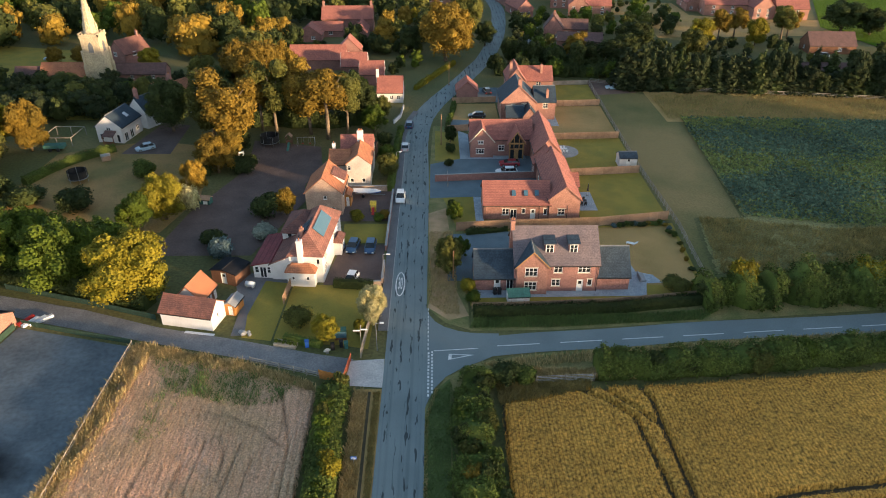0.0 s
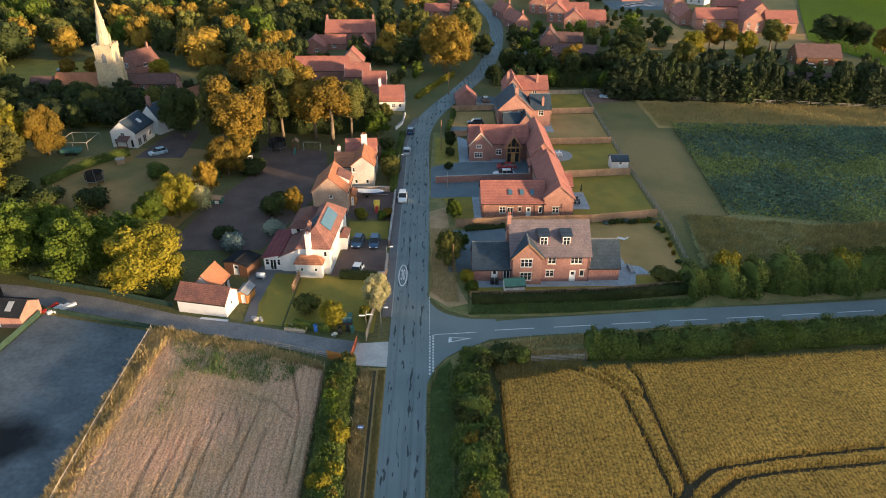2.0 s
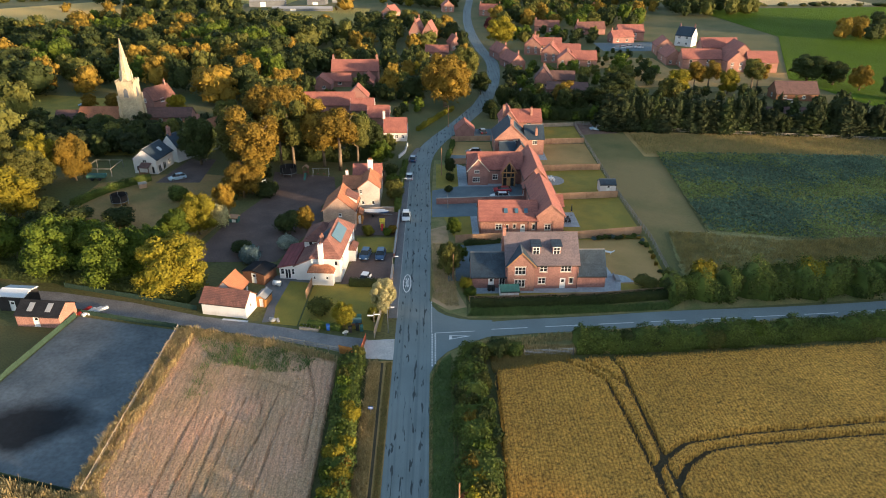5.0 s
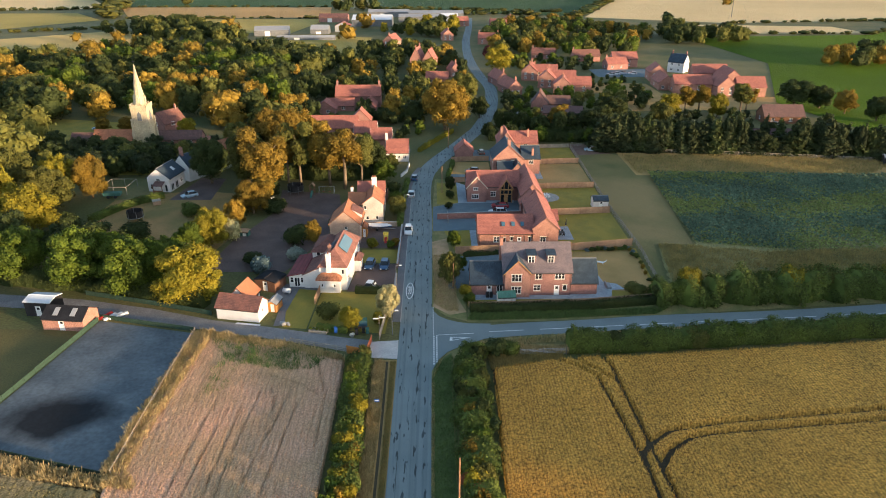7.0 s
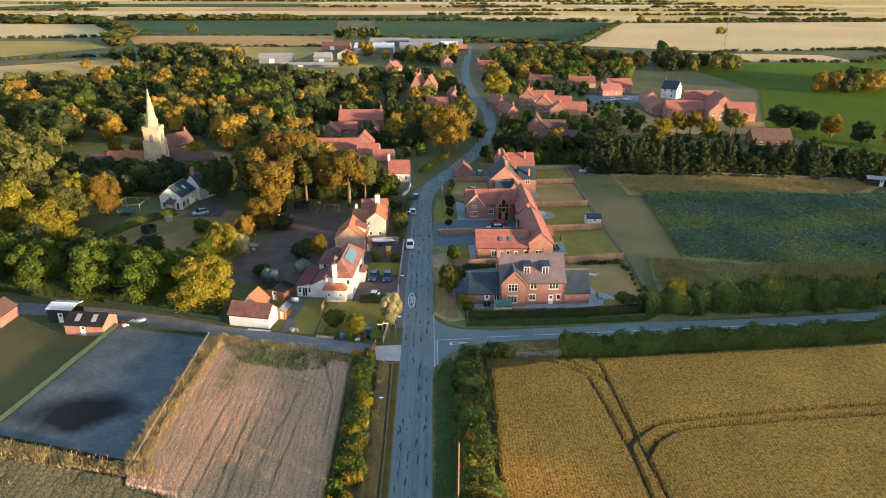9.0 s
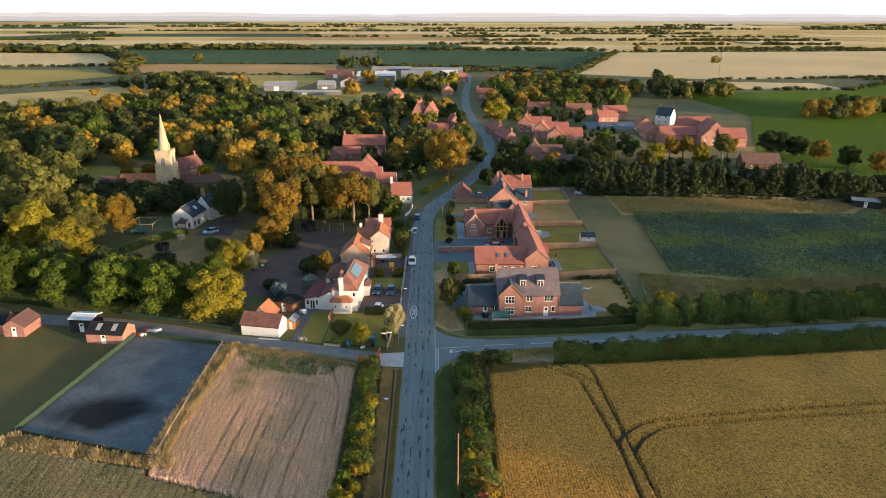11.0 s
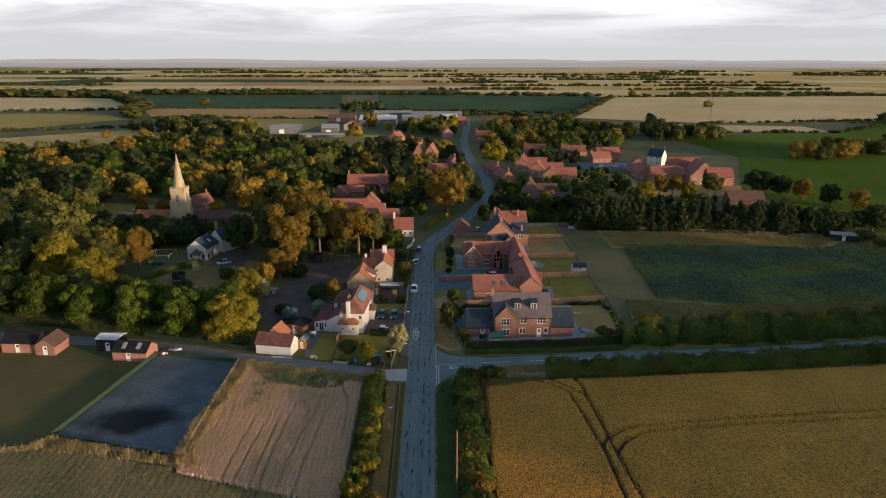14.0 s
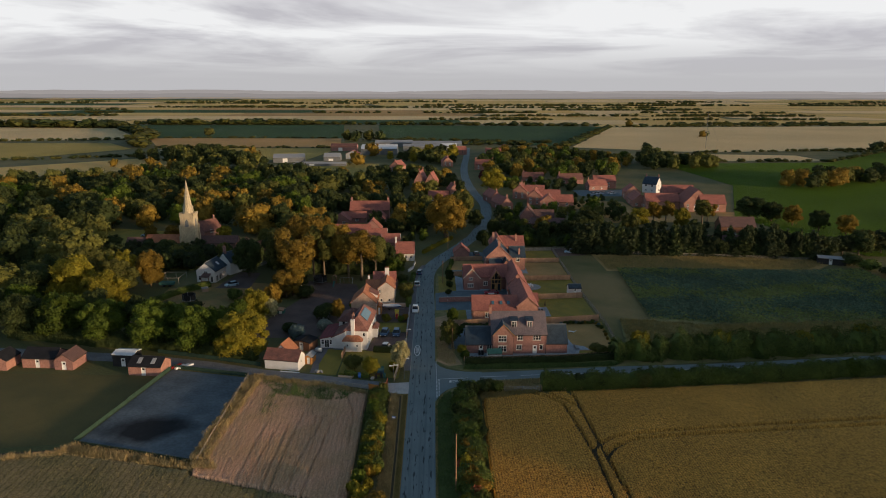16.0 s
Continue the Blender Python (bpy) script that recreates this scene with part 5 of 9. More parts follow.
def opening(kind, parent, P, u, z, w, h, style):
    """A window or door set back in its wall; P(u, z, depth) gives places on the wall."""
    def slab(g, u0, u1, z0, z1, d0, d1):
        pts = [P(u0, z0, d0), P(u1, z0, d0), P(u1, z1, d0), P(u0, z1, d0)]
        a = Vector(P(0, 0, d1)) - Vector(P(0, 0, d0))
        g.prism(pts, (0, 0, 0), tuple(a))
    g = Geo()
    f = 0.09
    fm = style.get("frame", M["trim"])
    if kind in "wgs":          # casement window, glazed doors, small light
        # one welded frame ring, with glazing bars of their own
        for d in (0.05, 0.13):
            for i in (0, f):
                g.v += [P(u + i, z + i, d), P(u + w - i, z + i, d), P(u + w - i, z + h - i, d), P(u + i, z + h - i, d)]
        for k in range(4):
            j = (k + 1) % 4
            g.f += [(k, j, 4 + j, 4 + k), (8 + k, 12 + k, 12 + j, 8 + j), (k, 8 + k, 8 + j, j), (4 + k, 4 + j, 12 + j, 12 + k)]
        win = part("window" if kind != "g" else "glazed_door", g, fm, parent)
        n = max(1, round(w / 0.6))
        for k in range(1, n):
            uu = u + (w - f) * k / n
            s = Geo()
            slab(s, uu, uu + f, z + f, z + h - f, 0.055, 0.125)
            part("glazing_bar", s, fm, win)
        if kind == "w" and h > 0.9:
            s = Geo()
            slab(s, u + f, u + w - f, z + h * 0.55, z + h * 0.55 + 0.04, 0.06, 0.12)
            part("transom", s, fm, win)
        part("pane", Geo().face(P(u, z, 0.10), P(u + w, z, 0.10), P(u + w, z + h, 0.10), P(u, z + h, 0.10)), M["glass"], win)
        if style.get("sill", True) and kind != "g":
            s = Geo()
            slab(s, u - 0.08, u + w + 0.08, z - 0.09, z, -0.05, 0.10)
            part("sill", s, style.get("dress", M["cream"]), win)
        if style.get("lintel"):
            s = Geo()
            slab(s, u - 0.1, u + w + 0.1, z + h, z + h + 0.16, -0.015, 0.10)
            part("lintel", s, style["dress"], win)
    else:                       # panelled door, garage door
        slab(g, u, u + w, z, z + h, 0.08, 0.13)
        door = part("door", g, style.get("door", M["trim"]), parent)
        s = Geo()
        slab(s, u, u + 0.07, z, z + h, 0.03, 0.08); slab(s, u + w - 0.07, u + w, z, z + h, 0.03, 0.08); slab(s, u, u + w, z + h - 0.07, z + h, 0.03, 0.08)
        part("frame", s, fm, door)
        if kind == "d":
            part("pane", Geo().face(P(u + 0.25, z + 1.25, 0.075), P(u + w - 0.25, z + 1.25, 0.075), P(u + w - 0.25, z + h - 0.3, 0.075), P(u + 0.25, z + h - 0.3, 0.075)), M["glass"], door)
            s = Geo()
            slab(s, u + w - 0.2, u + w - 0.15, z + 0.95, z + 1.1, 0.03, 0.08)
            part("handle", s, M["metal"], door)


def block(parent, x0, x1, y0, y1, eaves, ridge, axis="x", wall="brick", roof="tile", op=None, style=None, hip=False, verge=0.18, barge=None, over=0.32, flat=False):
    """One gabled or hipped range of a house: walls with openings cut through, roof, ridge tiles, windows and doors.
    op: for each side S, E, N, W a list of (kind, u, z, w, h), u from the left end as seen from outside."""
    op, style = op or {}, style or {}
    g = Geo()
    sides = {"S": ((x0, y0), (1, 0), (0, 1)), "E": ((x1, y0), (0, 1), (-1, 0)), "N": ((x1, y1), (-1, 0), (0, -1)), "W": ((x0, y1), (0, -1), (1, 0))}
    for s, (o, U, D) in sides.items():
        length = (x1 - x0) if s in "SN" else (y1 - y0)

        def P(u, z, d, o=o, U=U, D=D):
            return (o[0] + U[0] * u + D[0] * d, o[1] + U[1] * u + D[1] * d, z)
        holes = [q for q in op.get(s, []) if q[2] + q[4] <= eaves + 1e-6]
        us = sorted({0, length, *[q[1] for q in holes], *[q[1] + q[3] for q in holes]})
        zs = sorted({0, eaves, *[q[2] for q in holes], *[q[2] + q[4] for q in holes]})
        for a, b in zip(us, us[1:]):
            for c, d in zip(zs, zs[1:]):
                mu, mz = (a + b) / 2, (c + d) / 2
                if not any(q[1] < mu < q[1] + q[3] and q[2] < mz < q[2] + q[4] for q in holes):
                    g.face(P(a, c, 0), P(b, c, 0), P(b, d, 0), P(a, d, 0))
                    g.face(P(b, c, 0.28), P(a, c, 0.28), P(a, d, 0.28), P(b, d, 0.28))
        for q in holes:
            a, b, c, d = q[1], q[1] + q[3], q[2], q[2] + q[4]
            for p, r in (((a, c), (b, c)), ((b, c), (b, d)), ((b, d), (a, d)), ((a, d), (a, c))):
                g.face(P(*p, 0), P(*r, 0), P(*r, 0.28), P(*p, 0.28))
        if not hip and not flat and ((axis == "x" and s in "EW") or (axis == "y" and s in "SN")):
            g.face(P(0, eaves, 0), P(length, eaves, 0), P(length / 2, ridge, 0))
        for q in op.get(s, []):
            opening(q[0], parent, (lambda u, z, d, P=P: P(u, z, d - (0.0 if z <= eaves + 0.001 else 0.0))) if q in holes else (lambda u, z, d, P=P: P(u, z, d - 0.14)), *q[1:], style)
    me = bpy.data.meshes.new("wall")
    me.from_pydata(g.v, [], g.f)
    me.materials.append(M[wall])
    w = new("wall", me)
    w.parent = parent
    if flat:
        part("roof", Geo().box(x0 - 0.15, y0 - 0.15, eaves, x1 + 0.15, y1 + 0.15, eaves + 0.2), M[roof], parent)
        return
    if hip:
        part("roof", hip_roof(x0, x1, y0, y1, eaves, ridge), M[roof], parent)
        return
    rf = part("roof", gable_roof(x0, x1, y0, y1, eaves, ridge, axis, over=over, verge=verge), M[roof], parent)
    rt = Geo()
    if axis == "x":
        ym = (y0 + y1) / 2
        rt.prism([(0, ym - 0.14, ridge + 0.10), (0, ym, ridge + 0.28), (0, ym + 0.14, ridge + 0.10)], (x0 - verge, 0, 0), (x1 + verge, 0, 0))
    else:
        xm = (x0 + x1) / 2
        rt.prism([(xm - 0.14, 0, ridge + 0.10), (xm, 0, ridge + 0.28), (xm + 0.14, 0, ridge + 0.10)], (0, y0 - verge, 0), (0, y1 + verge, 0))
    part("ridge_tiles", rt, M[style.get("ridge", "lead" if roof == "slate" else roof)], rf)
    if barge:
        for end in ((x0 - verge - 0.04, x0 - verge), (x1 + verge, x1 + verge + 0.04)) if axis == "x" else ((y0 - verge - 0.04, y0 - verge), (y1 + verge, y1 + verge + 0.04)):
            b = Geo()
            half = ((y1 - y0) if axis == "x" else (x1 - x0)) / 2
            k = (ridge - eaves) / half
            mid = (y0 + y1) / 2 if axis == "x" else (x0 + x1) / 2
            sec = [(mid - half - over, eaves - over * k - 0.06), (mid, ridge - 0.06), (mid + half + over, eaves - over * k - 0.06), (mid + half + over, eaves - over * k + 0.2), (mid, ridge + 0.2), (mid - half - over, eaves - over * k + 0.2)]
            if axis == "x":
                b.prism([(0, a, z) for a, z in sec], (end[0], 0, 0), (end[1], 0, 0))
            else:
                b.prism([(a, 0, z) for a, z in sec], (0, end[0], 0), (0, end[1], 0))
            part("bargeboard", b, M[barge], rf)
    k = (ridge - eaves) / (((y1 - y0) if axis == "x" else (x1 - x0)) / 2)
    ze = eaves - over * k + 0.02
    if axis == "x":
        for yy in (y0 - over - 0.06, y1 + over + 0.06):
            part("gutter", Geo().box(x0 - verge, yy - 0.06, ze - 0.1, x1 + verge, yy + 0.06, ze), M["dark"], rf)
    else:
        for xx in (x0 - over - 0.06, x1 + over + 0.06):
            part("gutter", Geo().box(xx - 0.06, y0 - verge, ze - 0.1, xx + 0.06, y1 + verge, ze), M["dark"], rf)


def chimney(parent, x, y, z0, z1, wall="brick", w=0.7, d=0.55, pots=2):
    g = Geo()
    g.box(x - w / 2, y - d / 2, z0, x + w / 2, y + d / 2, z1 - 0.25)
    g.box(x - w / 2 - 0.05, y - d / 2 - 0.05, z1 - 0.25, x + w / 2 + 0.05, y + d / 2 + 0.05, z1 - 0.12)
    g.box(x - w / 2 - 0.01, y - d / 2 - 0.01, z1 - 0.12, x + w / 2 + 0.01, y + d / 2 + 0.01, z1)
    c = part("chimney", g, M[wall], parent)
    for k in range(pots):
        px = x + (k - (pots - 1) / 2) * 0.32
        part("chimney_pot", Geo().tube((px, y, z1), (px, y, z1 + 0.4), 0.12, 0.10, 10), M["tile_orange"], c)


def dormer(parent, x, y, z, w, h, depth, wall, roof, style):
    """A gabled or lean-to roof window box that faces south."""
    g = Geo()
    g.box(x - w / 2, y, z, x + w / 2, y + depth, z + h)
    d = part("dormer", g, M[wall], parent)
    P = lambda u, zz, dd: (x - w / 2 + u, y + dd - 0.14, z + zz)
    opening("w", d, P, 0.15, 0.15, w - 0.3, h - 0.3, {**style, "sill": False, "lintel": False})
    r = Geo()
    r.prism([(0, y - 0.25, z + h - 0.02), (0, y + depth, z + h + 0.35), (0, y + depth, z + h + 0.47), (0, y - 0.25, z + h + 0.10)], (x - w / 2 - 0.2, 0, 0), (x + w / 2 + 0.2, 0, 0))
    part("dormer_roof", r, M[roof], d)


def downpipe(parent, x, y, z):
    part("downpipe", Geo().tube((x, y, 0.05), (x, y, z), 0.045, 0.045, 8), M["dark"], parent)


BRICK = dict(dress=M["cream"], lintel=True)
PLAIN = dict(dress=M["trim"])

# slate-roofed brick house
h1 = thing("brick_house", "red brick house with blue-grey slate roof and two dormers", "house", 16.1, 23.0)
block(h1, 0, 12.9, 0, 9, 5.0, 8.9, "x", "brick", "slate_sunlit", {"S": [("w", 6.0, 3.35, 1.35, 1.25), ("w", 9.7, 3.35, 1.9, 1.25), ("w", 5.8, 0.95, 1.35, 1.25), ("d", 9.7, 0.05, 1.0, 2.1), ("s", 11.3, 1.0, 0.8, 1.2)],
      "W": [("s", 4, 3.4, 0.8, 1.1)], "E": [("w", 3.5, 3.4, 1.2, 1.2)], "N": [("w", 2, 3.3, 1.3, 1.2), ("w", 8, 3.3, 1.3, 1.2), ("w", 2, 1, 1.3, 1.2), ("g", 7, 0.05, 2.4, 2.1)]}, BRICK)
block(h1, 0.3, 5.0, -0.9, 4.5, 5.05, 7.5, "y", "brick_orange", "slate", {"S": [("w", 1.2, 3.3, 1.9, 1.5), ("w", 1.2, 0.8, 1.9, 1.5)]}, BRICK, barge="oak")
block(h1, -6.0, 0.25, 0.3, 6.3, 2.55, 5.6, "x", "brick", "slate", {"S": [("d", 3.0, 0.05, 1.0, 2.1), ("g", 4.9, 0.05, 1.1, 2.1)], "W": [("w", 2, 1, 1.2, 1.1)]}, BRICK)
block(h1, 12.9, 17.9, 0.3, 6.6, 2.7, 6.0, "x", "brick", "slate", {"E": [("w", 2.5, 1.0, 1.4, 1.2)]}, BRICK)
dormer(h1, 5.35, 1.35, 6.0, 1.5, 1.75, 2.6, "brick", "slate", BRICK)
dormer(h1, 9.0, 1.35, 6.0, 1.5, 1.75, 2.6, "brick", "slate", BRICK)
chimney(h1, -0.1, 4.5, 4.8, 10.2, "brick_orange", 0.6, 1.0)
for dx in (5.1, 12.75):
    downpipe(h1, dx, -0.12, 4.9)

# long red-tiled house with a north-south wing
h2 = thing("brick_house", "orange brick house with long red clay-tiled wings", "house", 12.9, 46.7)
block(h2, 0, 12.2, 0, 7.6, 3.15, 5.9, "x", "brick_orange", "tile", {"S": [("w", 3.4, 0.9, 1.3, 1.3), ("g", 4.9, 0.05, 1.2, 2.0), ("s", 7.0, 1.2, 0.7, 1.0), ("d", 8.6, 0.05, 0.95, 2.1), ("s", 11.0, 0.9, 0.7, 1.3)],
      "W": [("w", 3, 1, 1.4, 1.2)], "N": [("w", 3, 1, 1.4, 1.2), ("w", 7, 1, 1.4, 1.2)]}, BRICK)
block(h2, 12.0, 17.6, -0.25, 19.0, 4.2, 6.6, "y", "brick_orange", "tile", {"S": [("w", 1.6, 0.95, 1.3, 1.3)], "E": [("g", 5, 0.05, 2.4, 2.1), ("w", 10, 1, 1.4, 1.2), ("w", 14, 1, 1.4, 1.2)], "W": [("d", 4, 0.05, 1, 2.1), ("w", 8, 1, 1.3, 1.2)]}, BRICK, barge="brick_orange")
block(h2, 17.3, 18.9, 8.2, 13.0, 3.0, 4.4, "x", "brick_orange", "tile", {"E": [("w", 1.4, 1, 1.4, 1.2)]}, BRICK)
for i, u in enumerate((5.2, 7.4, 9.4)):
    rw = Geo().prism([(u, 1.15, 4.24), (u + 0.75, 1.15, 4.24), (u + 0.75, 2.05, 4.89), (u, 2.05, 4.89)], (0, 0, 0), (0, -0.06, 0.09))
    part("roof_window", rw, M["panel_glass"], h2, "blue-grey roof window")
for dx in (0.3, 10.2, 11.9, 15.3):
    downpipe(h2, dx, -0.12 if dx < 12 else -0.38, 3.0)
part("downpipe", Geo().tube((13.6, -0.4, 2.2), (15.3, -0.4, 2.2), 0.05, 0.05, 8), M["dark"], h2)

# red house with an oak porch and a cross wing
h3 = thing("brick_house", "red brick house with oak-framed porch and cross wing", "house", 11.8, 76.0)
block(h3, 0, 13.6, 0.6, 8.4, 4.0, 6.9, "x", "brick", "tile", {"S": [("w", 6.2, 1.2, 1.3, 1.3)], "W": [("w", 3, 1, 1.3, 1.2)]}, BRICK)
block(h3, 0.0, 5.0, -0.4, 4.6, 3.9, 6.7, "y", "brick", "tile", {"S": [("w", 1.6, 3.2, 1.2, 0.7), ("w", 1.2, 0.9, 1.8, 1.2)]}, BRICK, barge="cream")
block(h3, 13.2, 18.4, -8.0, 9.6, 4.4, 7.2, "y", "brick_orange", "tile", {"E": [("g", 3, 0.05, 2.6, 2.1), ("w", 10, 1, 1.4, 1.2)], "W": [("w", 2, 1, 1.3, 1.2), ("d", 5, 0.05, 1, 2.1)]}, BRICK, barge="brick_orange")
block(h3, 12.6, 17.8, -11.5, -7.8, 3.4, 6.2, "y", "brick", "tile", {"W": [("w", 1.2, 1, 1.3, 1.2)]}, BRICK)
porch = part("porch", Geo().box(8.4, -1.4, 0, 8.65, -1.15, 3.7).box(11.3, -1.4, 0, 11.55, -1.15, 3.7).box(8.3, -1.45, 3.5, 11.65, -1.1, 3.75).box(9.5, -1.4, 2.3, 10.45, -1.2, 2.5).box(8.65, -1.38, 2.3, 11.3, -1.18, 2.45)
             .box(9.35, -1.38, 2.3, 9.5, -1.18, 5.0).box(10.45, -1.38, 2.3, 10.6, -1.18, 5.0), M["oak"], h3, "oak-framed two-storey porch")
part("porch_roof", gable_roof(8.2, 11.8, -1.7, 4.5, 3.7, 6.3, "y"), M["tile"], porch)
part("glazing", Geo().face((8.6, -1.1, 0.1), (11.35, -1.1, 0.1), (11.35, -1.1, 3.6), (9.97, -1.1, 5.9), (8.6, -1.1, 3.6)), M["glass"], porch)
part("door", Geo().box(9.5, -1.3, 0.05, 10.45, -1.14, 2.2), M["oak"], porch)
b = Geo()
b.prism([(8.0, 0, 3.45), (9.97, 0, 6.25), (11.95, 0, 3.45), (11.95, 0, 3.75), (9.97, 0, 6.6), (8.0, 0, 3.75)], (0, -1.95, 0), (0, -1.88, 0))
part("bargeboard", b, M["oak"], porch)

# slate gabled house and red house further up
h4 = thing("brick_house", "orange brick gabled house with dark slate roof", "house", 20.4, 98.5)
block(h4, 0, 8.6, 0, 10.5, 4.9, 8.9, "y", "brick_orange", "slate", {"S": [("s", 2.4, 3.4, 0.9, 1.0), ("w", 5.0, 3.3, 1.3, 1.2), ("w", 1.4, 0.9, 1.6, 1.3)], "W": [("w", 3, 3.2, 1.2, 1.2), ("w", 7, 3.2, 1.2, 1.2)]}, BRICK, barge="brick_orange")
block(h4, 8.4, 13.6, 1.2, 9.0, 4.7, 7.4, "x", "brick_orange", "slate", {"S": [("w", 2, 3.0, 1.3, 1.2)], "E": [("g", 2, 0.05, 2.4, 2.1), ("w", 3, 3.1, 1.3, 1.2)]}, BRICK)
block(h4, 1.0, 5.2, -3.6, 0.2, 2.6, 4.6, "x", "brick", "slate", {"S": [("w", 1.4, 0.9, 1.3, 1.2)]}, BRICK)
block(h4, 5.0, 8.2, -4.2, 0.2, 2.8, 4.9, "y", "brick_orange", "slate", {}, BRICK)
chimney(h4, 4.4, 0.6, 6.5, 10.4, "brick_orange", 0.9, 0.6)
chimney(h4, 11.5, 2.2, 5.0, 7.3, "brick_orange", 0.6, 0.6, 1)
h5 = thing("brick_house", "orange brick house with red clay tile roof", "house", 23.6, 118.0)
block(h5, 3.0, 12.5, 1.0, 8.6, 4.2, 7.0, "x", "brick_orange", "tile", {"S": [("w", 5, 2.8, 1.3, 1.1)]}, BRICK)
block(h5, 0, 5.0, -0.6, 9.2, 4.6, 7.8, "y", "brick_orange", "tile", {"S": [("w", 1.6, 2.9, 1.3, 1.2)], "W": [("w", 3, 2.9, 1.2, 1.2)]}, BRICK, barge="brick_orange")
chimney(h5, 0.9, 0.4, 5.0, 9.3, "brick_orange", 0.8, 0.6)
chimney(h5, 9.5, 3.0, 5.5, 8.0, "brick_orange", 0.6, 0.6, 1)
gar = thing("garage", "small red brick garage with red tiled roof", "garage", 9.9, 115.4, 0, 0)
block(gar, 0, 5.6, 0, 6.2, 2.4, 4.8, "y", "brick", "tile", {"E": [("a", 1.5, 0.05, 2.6, 2.1)]}, BRICK)

# white house with additions
wh = thing("white_house", "white rendered house with red tiled hips and solar panels", "house", -18.7, 25.8, 0, -4)
block(wh, 0.0, 5.2, 0.3, 15.0, 4.9, 7.6, "y", "white", "tile_worn", {"S": [("s", 4.2, 3.3, 0.6, 1.0)], "E": [("w", 1.6, 3.3, 1.6, 1.1), ("w", 1.2, 0.8, 1.9, 1.5), ("s", 5.6, 3.4, 0.6, 1.0), ("w", 8.6, 3.4, 1.2, 1.1), ("w", 12.4, 3.4, 1.2, 1.1), ("w", 12.2, 0.9, 1.6, 1.3)],
      "N": [("w", 2, 3.2, 1.3, 1.1)]}, PLAIN, hip=True)
block(wh, -0.2, 4.1, -1.1, 0.5, 2.75, 3.9, "x", "white", "tile_orange", {"S": [("s", 0.7, 1.2, 0.5, 0.65), ("s", 3.0, 1.2, 0.5, 0.65)]}, PLAIN, hip=True)
block(wh, -3.1, 2.9, 0.7, 8.3, 2.9, 4.3, "y", "white", "tile_old", {}, PLAIN)
block(wh, -6.2, -0.2, 1.0, 10.6, 2.3, 2.95, "y", "white", "maroon", {"S": [("w", 0.15, 0.9, 0.75, 1.2), ("g", 1.0, 0.05, 1.1, 2.0), ("w", 2.2, 0.9, 0.6, 1.2)], "W": [("w", 2.0, 0.9, 1.6, 1.2), ("w", 5.4, 0.9, 1.6, 1.2)]}, PLAIN)
block(wh, -3.1, 2.4, 8.1, 15.3, 4.5, 6.6, "x", "white", "tile_old", {"W": [("w", 2, 3, 1.2, 1.1)], "S": [("s", 0.8, 3.5, 0.8, 0.8)]}, PLAIN, hip=True)
block(wh, 5.2, 6.4, 8.7, 11.6, 2.6, 3.5, "x", "white", "tile_old", {"E": [("d", 1.0, 0.05, 1.0, 2.1)]}, PLAIN, hip=True)
chimney(wh, 1.95, 0.05, 2.5, 7.7, "white", 0.8, 0.8, 1)
chimney(wh, 1.5, 3.6, 6.0, 7.9, "brick_orange", 0.6, 0.5, 1)
sp = Geo().prism([(3.0, 4.6, 7.24), (4.6, 4.6, 5.81), (4.6, 11.0, 5.81), (3.0, 11.0, 7.24)], (0.03, 0, 0.04), (0.10, 0, 0.12))
part("solar_panel", sp, M["panel_glass"], wh, "glassy blue-grey solar panel")
for k in range(3):
    y = 4.2 + k * 1.5
    sp = Geo().prism([(0.7, y, 5.81), (2.2, y, 7.15), (2.2, y + 1.3, 7.15), (0.7, y + 1.3, 5.81)], (-0.03, 0, 0.04), (-0.10, 0, 0.12))
    part("solar_panel", sp, M["slate"], wh, "dark slate-black solar panel")

# two older cottages
c1 = thing("cottage", "limewashed brick cottage with orange pantile roof", "house", -19.8, 48.6, 0, -1)
block(c1, 0, 6.6, 0, 8.2, 4.6, 7.5, "y", "brick_pale", "tile_orange", {"S": [("s", 3.3, 3.3, 0.6, 0.7), ("s", 4.6, 0.9, 0.7, 0.8)], "E": [("w", 2, 3.0, 1.0, 1.0), ("d", 4.0, 0.05, 0.9, 2.0)]}, PLAIN, verge=0.1)
part("lean_to_roof", Geo().prism([(4.4, 3.6, 6.75), (6.9, 3.6, 5.45), (6.9, 7.4, 5.45), (4.4, 7.4, 6.75)], (0, 0, 0), (0, 0, 0.14)), M["tile_old"], c1, "lichened catslide dormer roof")
part("cheek", Geo().prism([(4.6, 3.75, 5.6), (6.62, 3.75, 4.4), (6.62, 3.75, 5.58), (4.6, 3.75, 6.64)], (0, 0, 0), (0, 3.5, 0)), M["white"], c1)
c2 = thing("cottage", "weathered pale rendered cottage with orange pantile roof", "house", -13.6, 61.0, 0, 1)
block(c2, 0, 4.7, 0, 8.2, 4.9, 6.75, "y", "grey_render", "tile_orange", {"S": [("w", 0.2, 3.5, 0.6, 1.0), ("w", 0.6, 0.9, 0.7, 0.9), ("w", 2.9, 0.9, 0.7, 0.9)], "E": [("w", 1.5, 3.4, 1.0, 1.1), ("w", 4.8, 3.4, 1.0, 1.1), ("d", 3.2, 0.05, 0.9, 2.0)]}, PLAIN, verge=0.08)
block(c2, -3.6, 0.4, 1.6, 6.8, 4.3, 6.2, "x", "grey_render", "tile_orange", {"S": [("s", 1.2, 2.6, 0.7, 0.8)]}, PLAIN)
